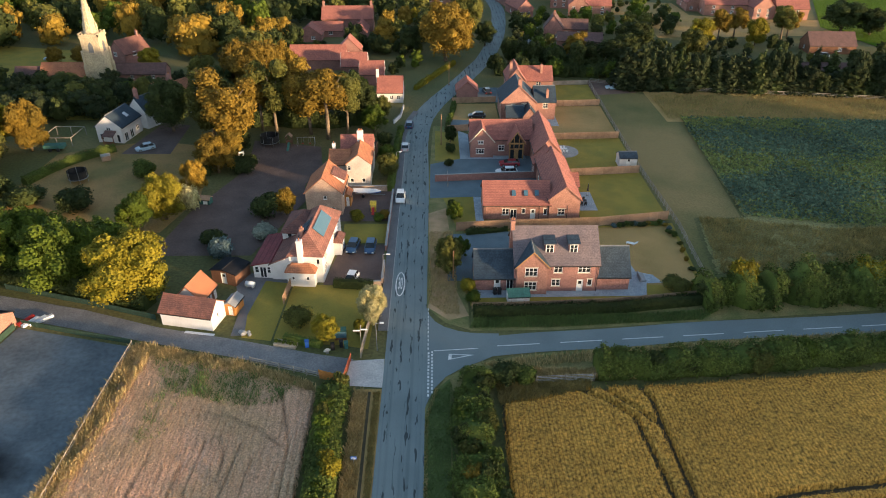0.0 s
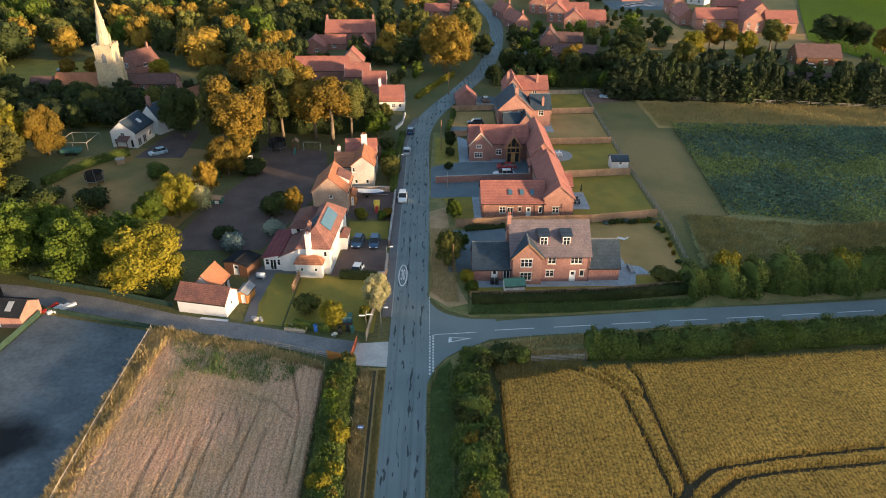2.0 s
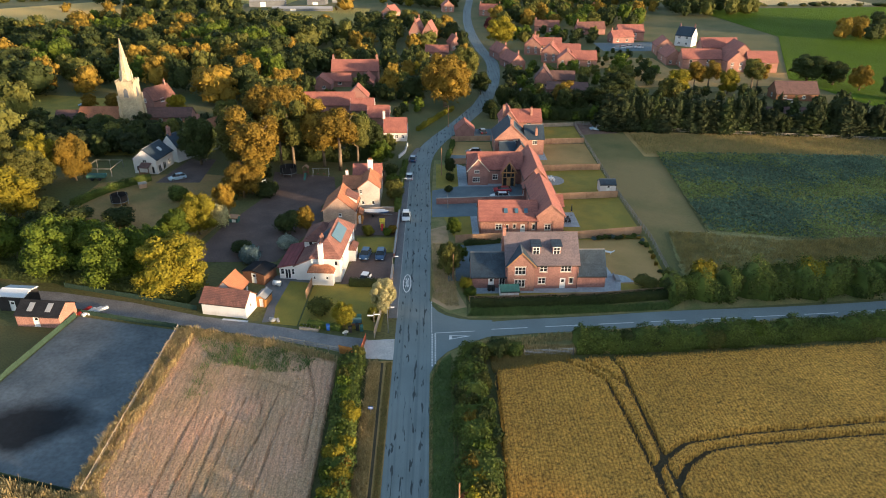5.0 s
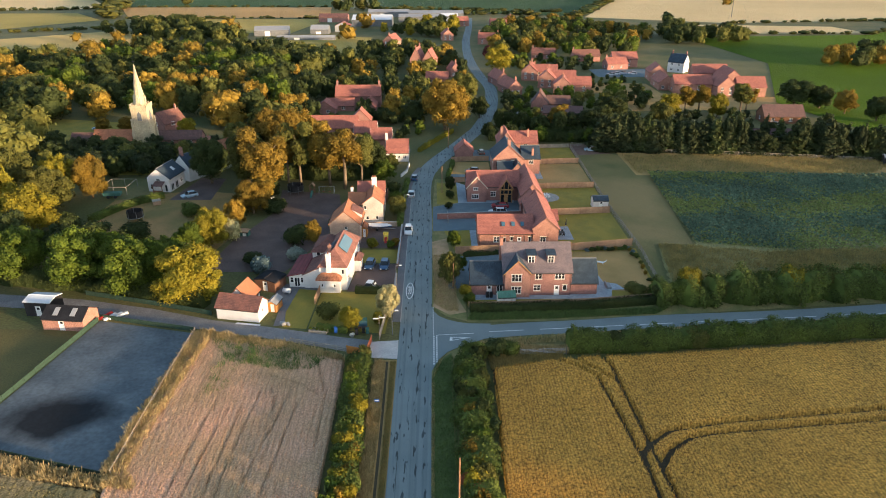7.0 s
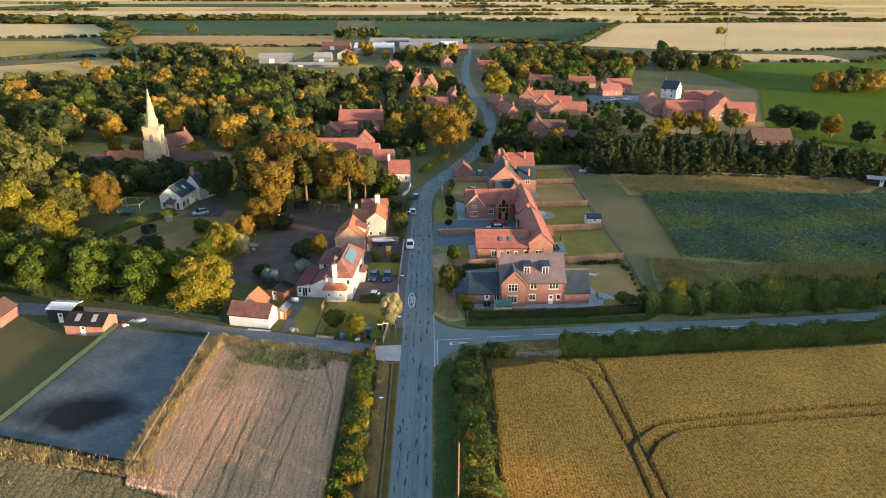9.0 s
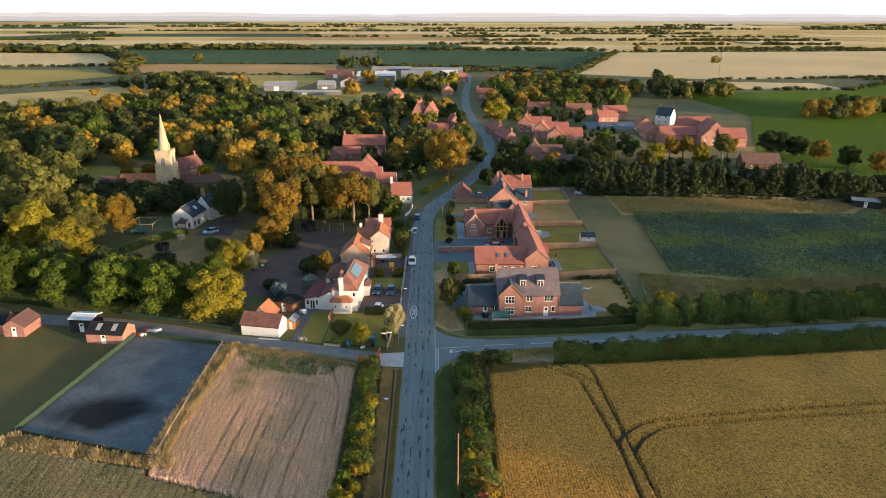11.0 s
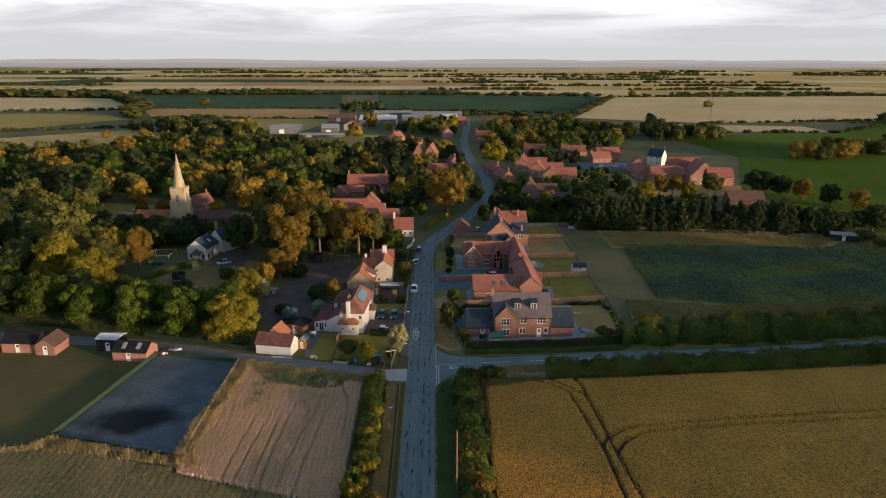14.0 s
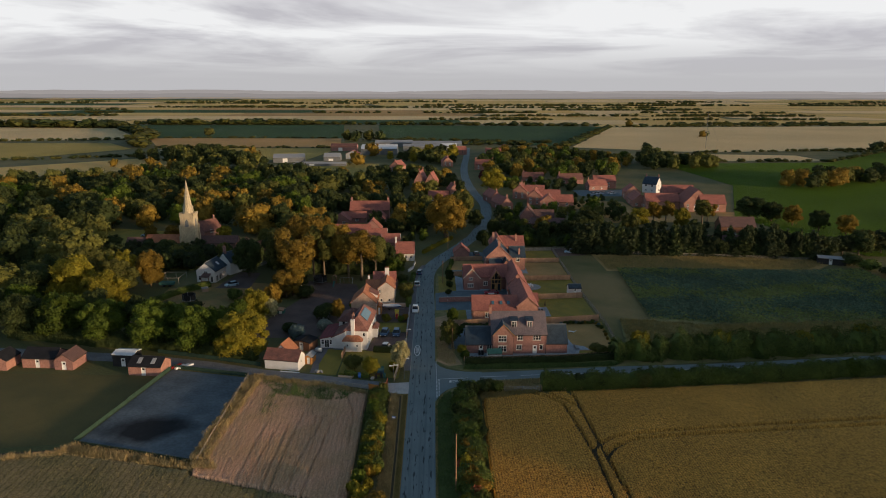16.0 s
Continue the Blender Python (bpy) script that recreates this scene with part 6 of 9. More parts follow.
block(c2, -1.8, 4.8, 8.0, 12.0, 5.0, 7.1, "x", "grey_render", "tile", {"E": [("w", 1.5, 3.3, 1.0, 1.1)]}, PLAIN)
chimney(c2, 2.3, 8.1, 6.2, 8.9, "white", 1.2, 0.6, 3)
chimney(c2, -2.9, 5.2, 5.2, 7.3, "white", 0.6, 0.5, 1)

# white barn beside the track
barn = thing("white_barn", "white-painted brick barn with red tiled L-shaped roof", "barn", -35.25, 14.9, 0, -12)
block(barn, 0, 7.9, 0, 3.9, 2.5, 4.0, "x", "white", "tile_old", {"E": [("s", 1.7, 1.2, 0.5, 0.7)]}, PLAIN)
block(barn, 0.4, 4.4, 3.7, 8.0, 2.4, 4.35, "y", "white", "tile_orange", {"E": [("d", 0.5, 0.05, 0.9, 2.0), ("g", 1.6, 0.05, 1.0, 2.0), ("d", 2.9, 0.05, 0.9, 2.0)], "N": [("w", 1.2, 1, 1.2, 1.0)]}, {**PLAIN, "door": M["brown_wood"]})

# white cottage at the bend, and the red-roofed farmstead behind it
wc = thing("white_cottage", "white painted brick cottage with red clay roof", "house", -11.4, 113.0, 0, 0)
block(wc, 0, 6.9, 0, 6.2, 3.0, 6.2, "x", "white", "tile", {"S": [("w", 3.4, 0.9, 0.9, 1.1), ("w", 5.2, 0.9, 0.9, 1.1)], "E": [("s", 2.4, 2.0, 0.7, 0.9), ("s", 1.0, 0.7, 0.8, 1.0)]}, PLAIN, verge=0.08)
block(wc, 5.2, 6.8, 6.1, 8.4, 2.0, 3.2, "y", "brick_pale", "tile", {}, PLAIN)
chimney(wc, 0.1, 3.1, 4.6, 8.2, "white", 0.7, 0.6, 2)
fm = thing("farmstead", "red brick farmstead ranges with red pantile roofs", "house", -36.0, 128.0, 0, 0)
block(fm, 18.6, 25.4, 0.2, 5.6, 3.4, 6.2, "x", "brick", "tile", {"E": [("s", 2, 2, 0.8, 1)]}, PLAIN, barge="trim")
block(fm, 12.6, 20.0, 7.0, 13.0, 3.8, 6.8, "x", "brick", "tile", {"S": [("w", 2.2, 1.6, 1.2, 1.1)]}, PLAIN, barge="trim")
block(fm, -4.0, 12.8, 15.6, 21.8, 3.4, 6.8, "x", "brick", "tile", {"S": [("w", 4, 1.0, 1.2, 1.0)]}, PLAIN)
block(fm, 9.4, 16.6, 24.2, 30.0, 4.0, 7.6, "y", "brick", "tile", {"S": [("w", 2.6, 2.4, 1.2, 1.1)]}, PLAIN)
fm2 = thing("farmhouse", "long red brick house with red clay roof and wings", "house", -37.4, 194, 0, 0)
block(fm2, 0, 18.6, 0, 7.5, 4.6, 8.2, "x", "brick", "tile", {"S": [("w", 5.5, 2.6, 1.6, 1.2), ("w", 13.2, 2.6, 1.4, 1.2), ("w", 9.4, 0.9, 1.4, 1.2)]}, PLAIN)
block(fm2, -6.5, 1.8, -15.5, -8.5, 2.4, 5.4, "y", "brick", "tile", {"S": [("w", 4.8, 0.9, 1.4, 1.1)]}, PLAIN)
block(fm2, -2.5, 8.5, -8.6, -3.6, 2.4, 4.8, "x", "brick", "tile", {"S": [("w", 6, 0.9, 1.4, 1.1)]}, PLAIN)
block(fm2, 12.2, 17.4, -13.0, -1.0, 2.4, 4.8, "y", "brick", "tile", {"S": [("w", 2, 0.9, 1.2, 1.0)]}, PLAIN)
chimney(fm2, 0.6, 3.75, 7, 10, "brick", 0.8, 0.7)
chimney(fm2, 18.0, 3.75, 7, 10, "brick", 0.8, 0.7)

# white house by the church
lw = thing("white_house", "white rendered house with dark slate roof and porch", "house", -73.9, 85.4, 0, -8)
block(lw, 0, 6.2, 0, 8.6, 3.9, 6.4, "y", "white", "slate", {"S": [("w", 2.5, 2.9, 1.1, 0.8), ("w", 0.6, 0.6, 0.8, 1.5), ("g", 4.7, 0.05, 0.8, 2.0)], "E": [("g", 1.0, 0.05, 1.4, 2.0), ("g", 3.4, 0.05, 1.4, 2.0), ("w", 6.2, 1, 1.2, 1.2)]}, PLAIN)
part("roof_window", Geo().prism([(4.4, 4.4, 5.45), (5.4, 4.4, 4.64), (5.4, 5.5, 4.64), (4.4, 5.5, 5.45)], (0.02, 0, 0.19), (0.05, 0, 0.24)), M["sheet"], lw, "pale roof window")
porch = part("porch", Geo().prism([(2.2, -2.0, 2.1), (5.0, -2.0, 2.1), (5.0, -0.02, 2.9), (2.2, -0.02, 2.9)], (0, 0, 0), (0, 0, 0.12)), M["tile_dark"], lw, "brown tiled porch roof")
for px in (2.35, 4.85):
    part("porch_post", Geo().box(px - 0.08, -1.9, 0, px + 0.08, -1.74, 2.15), M["brown_wood"], porch)
part("porch_wall", Geo().box(2.3, -1.75, 0, 4.9, -1.6, 0.9), M["brown_wood"], porch)
lw2 = thing("white_house", "white rendered rear house with slate roof and brick chimneys", "house", -70.4, 96.4, 0, -28)
block(lw2, 0, 5.6, 0, 11.0, 4.4, 7.2, "y", "white", "slate", {"S": [("s", 2.4, 3.2, 0.8, 0.8)], "E": [("w", 3, 2.6, 1.1, 1), ("w", 7, 2.6, 1.1, 1)]}, PLAIN)
block(lw2, -0.6, 6.0, 11.0, 19.5, 4.6, 7.8, "y", "white", "tile_orange", {"S": [], "E": [("w", 4, 2.8, 1.1, 1)]}, PLAIN)
chimney(lw2, 2.8, 0.7, 6.2, 9.4, "brick", 0.9, 0.7)
chimney(lw2, 2.8, 6.5, 6.2, 9.2, "brick", 0.8, 0.7)
chimney(lw2, 2.7, 11.6, 6.8, 10.2, "brick", 1.0, 0.7)

# church
ch = thing("church", "limestone parish church with west tower and spire", "church", -93.0, 126.2, 0, 0)
tower = part("tower", Geo().box(0, 0, 0, 5.0, 5.0, 14.0), M["stone"], ch)
for x, y in ((0, 0), (5, 0), (0, 5), (5, 5)):
    part("buttress", Geo().box(x - 0.55, y - 0.55, 0, x + 0.55, y + 0.55, 6.5).box(x - 0.38, y - 0.38, 6.5, x + 0.38, y + 0.38, 10.5), M["stone"], tower)
part("string_course", Geo().box(-0.15, -0.15, 7.4, 5.15, 5.15, 7.65), M["stone"], tower)
part("cornice", Geo().box(-0.2, -0.2, 13.9, 5.2, 5.2, 14.2), M["stone"], tower)
par = Geo()
for a, b_ in ((-0.2, 0.1), (4.9, 5.2)):
    par.box(-0.2, a, 14.2, 5.2, b_, 14.8); par.box(a, -0.2, 14.2, b_, 5.2, 14.8)
for k in range(6):
    for e0, e1 in ((-0.2, 0.1), (4.9, 5.2)):
        par.box(-0.1 + k * 0.95, e0, 14.8, 0.35 + k * 0.95, e1, 15.15); par.box(e0, -0.1 + k * 0.95, 14.8, e1, 0.35 + k * 0.95, 15.15)
part("parapet", par, M["stone"], tower)
sp = Geo()
R, top = 2.05, 27.2
oct8 = [(2.5 + R * math.cos(math.pi / 8 + k * math.pi / 4), 2.5 + R * math.sin(math.pi / 8 + k * math.pi / 4), 14.0) for k in range(8)]
tip = [(2.5 + 0.10 * math.cos(math.pi / 8 + k * math.pi / 4), 2.5 + 0.10 * math.sin(math.pi / 8 + k * math.pi / 4), top) for k in range(8)]
for k in range(8):
    sp.face(oct8[k], oct8[(k + 1) % 8], tip[(k + 1) % 8], tip[k])
sp.face(*tip)
spire = part("spire", sp, M["stone"], ch)
for a in range(4):
    c, s = math.cos(a * math.pi / 2), math.sin(a * math.pi / 2)
    for zz, rr, hh in ((15.6, 1.82, 2.2), (20.6, 1.02, 1.2)):
        g = Geo()
        pts = [(-0.42, rr + 0.06, zz), (0.42, rr + 0.06, zz), (0.42, rr + 0.06, zz + hh * 0.6), (0, rr + 0.02, zz + hh), (-0.42, rr + 0.06, zz + hh * 0.6)]
        pts = [(2.5 + x * c - y * s, 2.5 + x * s + y * c, z) for x, y, z in pts]
        g.prism(pts, (0, 0, 0), (s * 0.9, -c * 0.9, 0))
        part("lucarne", g, M["stone"], spire)
part("weathervane", Geo().tube((2.5, 2.5, top), (2.5, 2.5, top + 1.0), 0.04, 0.03, 6).box(2.1, 2.47, top + 0.7, 2.9, 2.53, top + 0.95), M["dark"], spire)
for x, y, ax in ((2.5, -0.02, "x"), (2.5, 5.02, "x"), (-0.02, 2.5, "y"), (5.02, 2.5, "y")):
    g = Geo()
    o = [(-0.65, 10.0), (0.65, 10.0), (0.65, 11.9), (0, 12.9), (-0.65, 11.9)]
    if ax == "x":
        g.prism([(x + a, y, z) for a, z in o], (0, -0.06, 0), (0, 0.06, 0))
    else:
        g.prism([(x, y + a, z) for a, z in o], (-0.06, 0, 0), (0.06, 0, 0))
    part("belfry_louvre", g, M["lead"], tower, "dark louvred belfry opening")
block(ch, -14.0, 0.2, 0.2, 6.6, 3.4, 6.2, "x", "stone", "tile_orange", {"S": [("w", 1.5, 1.4, 1.2, 1.8), ("w", 4.8, 1.4, 1.2, 1.8), ("w", 8, 1.4, 1.2, 1.8)]}, {"frame": M["cream"], "dress": M["cream"]})
block(ch, -21.5, -14.0, 0.6, 5.6, 2.8, 5.2, "x", "stone", "tile_dark", {"S": [("w", 2.2, 1.2, 1.0, 1.5)]}, {"frame": M["cream"], "dress": M["cream"]})
vb = thing("brick_house", "brick house with red tiled gable beside the church", "house", -97.8, 152.0, 0, -30)
block(vb, 0, 7, 0, 9.5, 3.6, 7.2, "y", "brick", "tile_old", {"S": [("w", 2, 2.6, 1.4, 1.2)], "E": [("w", 3, 2.6, 1.4, 1.2)]}, PLAIN)
chimney(vb, 3.5, 8.4, 6.4, 8.8, "brick")
vb2 = thing("outbuilding", "long low brick outbuilding with dark tiled roof", "outbuilding", -90, 129.0, 0, 2)
block(vb2, 2, 16, 3, 8, 2.4, 4.6, "x", "brick", "tile_dark", {"S": [("s", 4, 1, 0.9, 0.9), ("s", 10, 1, 0.9, 0.9)]}, PLAIN)

# village houses further off
def village_house(x, y, w, d, eaves, ridge, axis, wall, roof, rz, words, chim=1):
    h = thing("village_house", words, "house", x, y, 0, rz)
    length, n = (w, d)
    ops = {"S": [("w", u, z, 1.2, 1.2) for u in (w * 0.18, w * 0.62) for z in ((0.9, eaves - 1.7) if eaves > 4 else (0.9,))],
           "E": [("w", u, z, 1.2, 1.2) for u in (d * 0.4,) for z in ((0.9, eaves - 1.7) if eaves > 4 else (0.9,))],
           "W": [("w", d * 0.4, 0.9, 1.2, 1.2)]}
    block(h, 0, w, 0, d, eaves, ridge, axis, wall, roof, ops, PLAIN)
    for k in range(chim):
        if axis == "x":
            chimney(h, 0.6 + k * (w - 1.2), d / 2, eaves, ridge + 1.4, wall if wall != "white" else "brick")
        else:
            chimney(h, w / 2, 0.6 + k * (d - 1.2), eaves, ridge + 1.4, wall if wall != "white" else "brick")
    return h


RB, OB = "red brick house with red clay tile roof", "orange brick house with red tiled roof"
for a in [
    (102.8, 297, 14, 8, 4.6, 7.8, "x", "brick_orange", "tile", 1, OB + " by the green", 0),
    (128.6, 281.8, 8.6, 8.2, 5.4, 9.2, "x", "white", "slate", -38, "white rendered house with slate roof", 2),
    (110.6, 253, 8.5, 12, 4.4, 7.8, "y", "brick_orange", "tile", -6, OB + " in the new estate", 0),
    (112.5, 221, 17, 8, 4.4, 7.8, "x", "brick_orange", "tile", -3, OB + " in the new estate", 0),
    (108.0, 229, 7.5, 17, 3.4, 6.6, "y", "brick_orange", "tile", -4, OB + " in the new estate", 0),
    (131, 249, 17, 8.5, 4.6, 8.2, "x", "brick_orange", "tile", -2, OB + " in the new estate", 0),
    (139, 232, 9, 16, 4.6, 8.6, "y", "brick_orange", "tile", -4, OB + " in the new estate", 0),
    (129.6, 214, 8.5, 14, 4.4, 8.4, "y", "brick_orange", "tile", 0, OB + " in the new estate", 0),
    (138.0, 212.6, 12.5, 8.5, 4.4, 8.2, "x", "brick_orange", "tile", -3, OB + " in the new estate", 0),
    (47.2, 256, 8, 10, 4.6, 8.0, "y", "brick_orange", "tile", -14, OB + " along the lane", 2),
    (53, 256, 12, 7, 4.6, 7.4, "x", "brick_orange", "tile", -8, OB + " along the lane", 1),
    (52.6, 236, 8, 11, 4.6, 8.0, "y", "brick_orange", "tile", -14, OB + " along the lane", 2),
    (58, 239, 13, 7, 4.4, 7.2, "x", "brick_orange", "tile", -6, OB + " along the lane", 0),
    (57.2, 218.6, 8, 9, 4.6, 8.0, "y", "brick_orange", "tile", -10, OB + " along the lane", 1),
    (63.8, 219, 10.5, 7.5, 4.4, 7.4, "x", "brick_orange", "tile", -3, OB + " along the lane", 0),
    (33.6, 239.5, 6.5, 14, 3.4, 6.6, "y", "brick", "tile", 14, RB + " at the roadside", 1),
    (37.0, 217, 6.5, 14, 3.4, 6.6, "y", "brick", "tile", 16, RB + " at the roadside", 1),
    (42.4, 182, 6.5, 8, 4.0, 8.2, "y", "brick", "tile_dark", -10, "red brick gabled house with dark tile roof", 1),
    (48.5, 185.5, 10, 6, 3.0, 5.6, "x", "brick", "tile_dark", -6, "low brick house with dark tile roof", 0),
    (45, 168, 15, 9, 3.0, 4.8, "x", "brick", "tile_dark", -8, "low brown-roofed bungalow among trees", 0),
    (127.5, 162, 15, 8, 2.8, 6.2, "x", "brown_wood", "tile_dark", -3, "timber bungalow with long brown tile roof", 0),
    (101.5, 131, 36, 6, 2.6, 4.8, "x", "brick", "tile_dark", -2, "long low brown-roofed range behind conifers", 0),
    (-9.0, 277, 6, 12, 7.4, 13.0, "y", "brick_orange", "tile", -10, "tall gabled brick house with red roof", 2),
    (-2.4, 275, 6, 11, 7.4, 12.4, "y", "brick_orange", "tile", -10, "tall gabled brick house with red roof", 0),
    (-0.6, 246, 11, 6, 3.0, 5.6, "x", "brick_orange", "tile", -6, "small " + RB, 0),
    (12, 266, 5.5, 9, 3.6, 7.0, "y", "brick", "tile", 12, RB + " near the bend", 1),
    (34, 400, 14, 7, 4.2, 7.4, "x", "brick_orange", "tile", -10, RB + " beside the road", 2),
    (10, 420, 8, 10, 4.2, 7.6, "y", "brick_orange", "tile", 8, RB + " beside the road", 1),
    (-30, 380, 8, 12, 4.8, 8.6, "y", "brick_orange", "tile", -20, RB + " among trees", 1),
    (62, 330, 14, 7, 3.2, 6.0, "x", "brick", "tile_old", -10, RB + " among gardens", 1),
    (85, 318, 16, 7, 3.2, 6.4, "x", "brick", "tile_old", 5, RB + " among gardens", 1),
    (98, 288, 12, 7, 3.2, 6.0, "x", "brick", "tile", 12, RB + " among gardens", 1),
    (108, 420, 14, 8, 3.2, 6.0, "x", "brick", "tile_old", 0, RB + " behind trees", 1),
    (50, 500, 14, 8, 4.5, 7.6, "x", "brick", "tile", 0, RB + " near the works", 1),
    (22, 520, 12, 8, 4.5, 7.6, "x", "brick", "tile", 10, RB + " near the works", 1),
    (64, 530, 12, 8, 4.5, 7.8, "y", "brick", "tile", 10, RB + " near the works", 1),
]:
    village_house(*a)


def shed(name, x, y, w, d, eaves, ridge, axis, wall, roof, rz, words, category="shed", op=None):
    s = thing(name, words, category, x, y, 0, rz)
    block(s, 0, w, 0, d, eaves, ridge, axis, wall, roof, op or {"S": [("d", w * 0.4, 0.05, min(1.0, w * 0.4), min(2.0, eaves - 0.1))]}, PLAIN, over=0.15, verge=0.1)
    return s


# works and farm sheds in the distance
for a in [
    (-66, 522, 34, 26, 5.5, 8.4, "x", "lead", "sheet", 0, "big steel barn with pale sheet roof"),
    (-132, 450, 26, 15, 4.0, 6.5, "x", "lead", "sheet_grey", 8, "grey steel farm shed among trees"),
    (-92, 464, 14, 12, 3.4, 6.2, "x", "lead", "sheet_grey", 0, "grey-walled farm shed with grey roof"),
    (-75, 480, 12, 12, 4.5, 7.2, "y", "sheet_grey", "tile", 0, "farm shed with red roof"),
    (-110, 425, 42, 5, 1.8, 3.0, "x", "lead", "sheet_grey", 0, "long low grey livestock shed"),
    (-28, 560, 40, 14, 4.5, 6.4, "x", "lead", "sheet_grey", 0, "grey steel workshop with sheeted walls"),
    (-20, 590, 52, 18, 5, 7.0, "x", "lead", "sheet_grey", 0, "grey steel workshop with sheeted walls"),
    (10, 566, 16, 14, 4.5, 6.6, "x", "lead", "sheet", 0, "steel workshop with pale roof"),
    (-100, 560, 26, 14, 4.5, 6.8, "x", "brick", "tile_old", 0, "brick farm range with lichened roof"),
    (-60, 610, 40, 14, 4.5, 6.6, "x", "lead", "sheet_grey", 0, "grey steel workshop with sheeted walls"),
]:
    shed("farm_shed", *a, category="barn", op={"S": [("a", a[2] * 0.3, 0.05, 4.0, 3.4 if a[4] > 3.6 else 1.9)]})


# ---- hedges ----
hedge("hedge", [(-8.6, 1.0), (-8.6, -8), (-8.2, -18), (-7.8, -29)], 3.6, 2.0, "hedge", "thick hawthorn hedge between barley and verge", 2, 0.17, 30)
for k, (x, y, h, w, lf, sd) in enumerate([(-7.6, -13, 2.6, 3.0, "gold", 1), (-8.0, -16.5, 2.4, 3.0, "gold", 2), (-8.2, -20, 2.4, 2.6, "olive", 2), (-7.6, -23.5, 2.5, 3.0, "gold", 3), (-8.4, -26.5, 2.6, 3.0, "gold", 1), (-7.2, -29, 2.4, 2.6, "gold", 4), (-8.8, -9, 2.3, 2.6, "green", 4), (-9.0, -3.5, 2.4, 2.8, "green", 1),
                                          (-6.6, -39, 3.2, 5.0, "amber", 2), (-10.5, -40.5, 3.0, 4.5, "olive", 3), (-8.0, -44, 3.0, 5, "gold", 4)]):
    plant("bush", lf, x, y, h, w, sd, where="in the roadside hedge")
rngh = random.Random(17)
for k in range(22):
    y = 1.0 - k * 1.9
    plant("bush", rngh.choice(["hedge", "green", "hedge", "olive"] if y > -12 else ["gold", "olive", "green", "gold", "amber"]), -8.4 + rngh.uniform(-1.2, 1.2), y, rngh.uniform(2.1, 3.0), rngh.uniform(2.0, 3.0), 1 + k % 4, False, "in the roadside hedge")
for k in range(30):
    y = 2.0 - k * 1.75
    plant("bush", rngh.choice(["hedge", "green", "dark", "olive", "hedge"] if y > -20 else ["amber", "olive", "gold", "rust", "hedge", "gold"]), 8.8 + rngh.uniform(-1.8, 1.8), y, rngh.uniform(2.2, 3.4), rngh.uniform(2.0, 3.2), 1 + k % 4, False, "in the roadside hedge")
hedge("hedge", [(9.6, 2.4), (8.7, -2), (8.6, -12), (8.8, -30), (9.0, -62)], 4.6, 2.3, "hedge", "overgrown mixed hedge beside the road", 5, 0.15, 40, rough=0.55)
for x, y, h, w, lf, sd in [(13.0, 2.6, 3.0, 4.6, "dark", 1), (15.6, 2.2, 2.8, 3.8, "hedge", 2), (7.4, -4.5, 2.6, 3.4, "green", 3), (10.2, -6.5, 2.8, 3.2, "olive", 4), (8.2, -13.5, 2.5, 3.0, "amber", 1), (9.8, -17, 2.9, 3.4, "green", 2),
                           (7.6, -22, 2.6, 3.0, "amber", 3), (9.4, -27, 3.0, 3.6, "olive", 4), (7.3, -27, 2.4, 2.2, "rust", 2), (7.9, -30, 2.6, 2.6, "gold", 3), (8.0, -33, 3.0, 3.4, "amber", 1), (9.6, -38, 3.2, 4.2, "olive", 2), (8.2, -44, 3.0, 4.0, "gold", 3)]:
    plant("bush", lf, x, y, h, w, sd, where="in the roadside hedge")
hedge("hedge", [(25, 4.0), (34, 4.2), (46, 5.4), (70, 7.6), (102, 11.4), (135, 14.5)], 3.8, 3.0, "hedge", "tall thick hedge between wheat and side road", 7, 0.15, 46, rough=0.35)
rngs = random.Random(23)
for k in range(17):
    x = 27 + k * 6.2 + rngs.uniform(-2, 2)
    plant("bush", rngs.choice(["hedge", "green", "hedge", "olive", "dark"]), x, 4.2 + max(0, x - 40) * 0.107 + rngs.uniform(-0.9, 0.9), rngs.uniform(2.9, 3.9), rngs.uniform(3.2, 4.6), 1 + k % 4, where="in the side road hedge")
hedge("hedge", [(9.6, 16.9), (20, 17.1), (32, 18.0), (44.5, 19.8)], 1.8, 1.5, "dark", "clipped dark hedge along the garden fence", 8, 0.13, 42, rough=0.12)
hedge("hedge", [(44, 20.4), (52, 21.0), (62, 21.6), (75, 22.2), (103, 25.6), (135, 29.6)], 6.2, 3.8, "hedge", "bushy boundary hedge of the rough field", 9, 0.19, 34, rough=0.7)
for i, (x, y, h, w, lf) in enumerate([(51, 22, 6.0, 5.2, "gold"), (57, 21.5, 4.4, 5.4, "olive"), (66, 23, 5.2, 6.0, "hedge"), (71, 22.5, 5.8, 5.6, "gold"), (77, 24.5, 5.0, 6, "olive"), (84, 24, 5.6, 5, "hedge"), (91, 25, 5.2, 5, "gold"), (98, 26, 5.4, 5, "olive"), (107, 27, 5.6, 6, "gold"), (116, 28, 5.4, 6, "hedge"), (45.5, 19.8, 4.0, 4.2, "dark"), (48, 20.5, 4.4, 4.0, "hedge")]):
    plant("bush", lf, x, y, h, w, 1 + i % 4, where="in the field boundary hedge")
hedge("hedge", [(-11.6, 9.6), (-17, 11.2)], 1.2, 1.1, "hedge", "low garden hedge by the track", 12, 0.10, 50)
hedge("hedge", [(-11.8, 24.7), (-9, 24.4), (-5.6, 24.2)], 1.4, 1.3, "dark", "dark clipped hedge below the forecourt", 13, 0.11, 48)
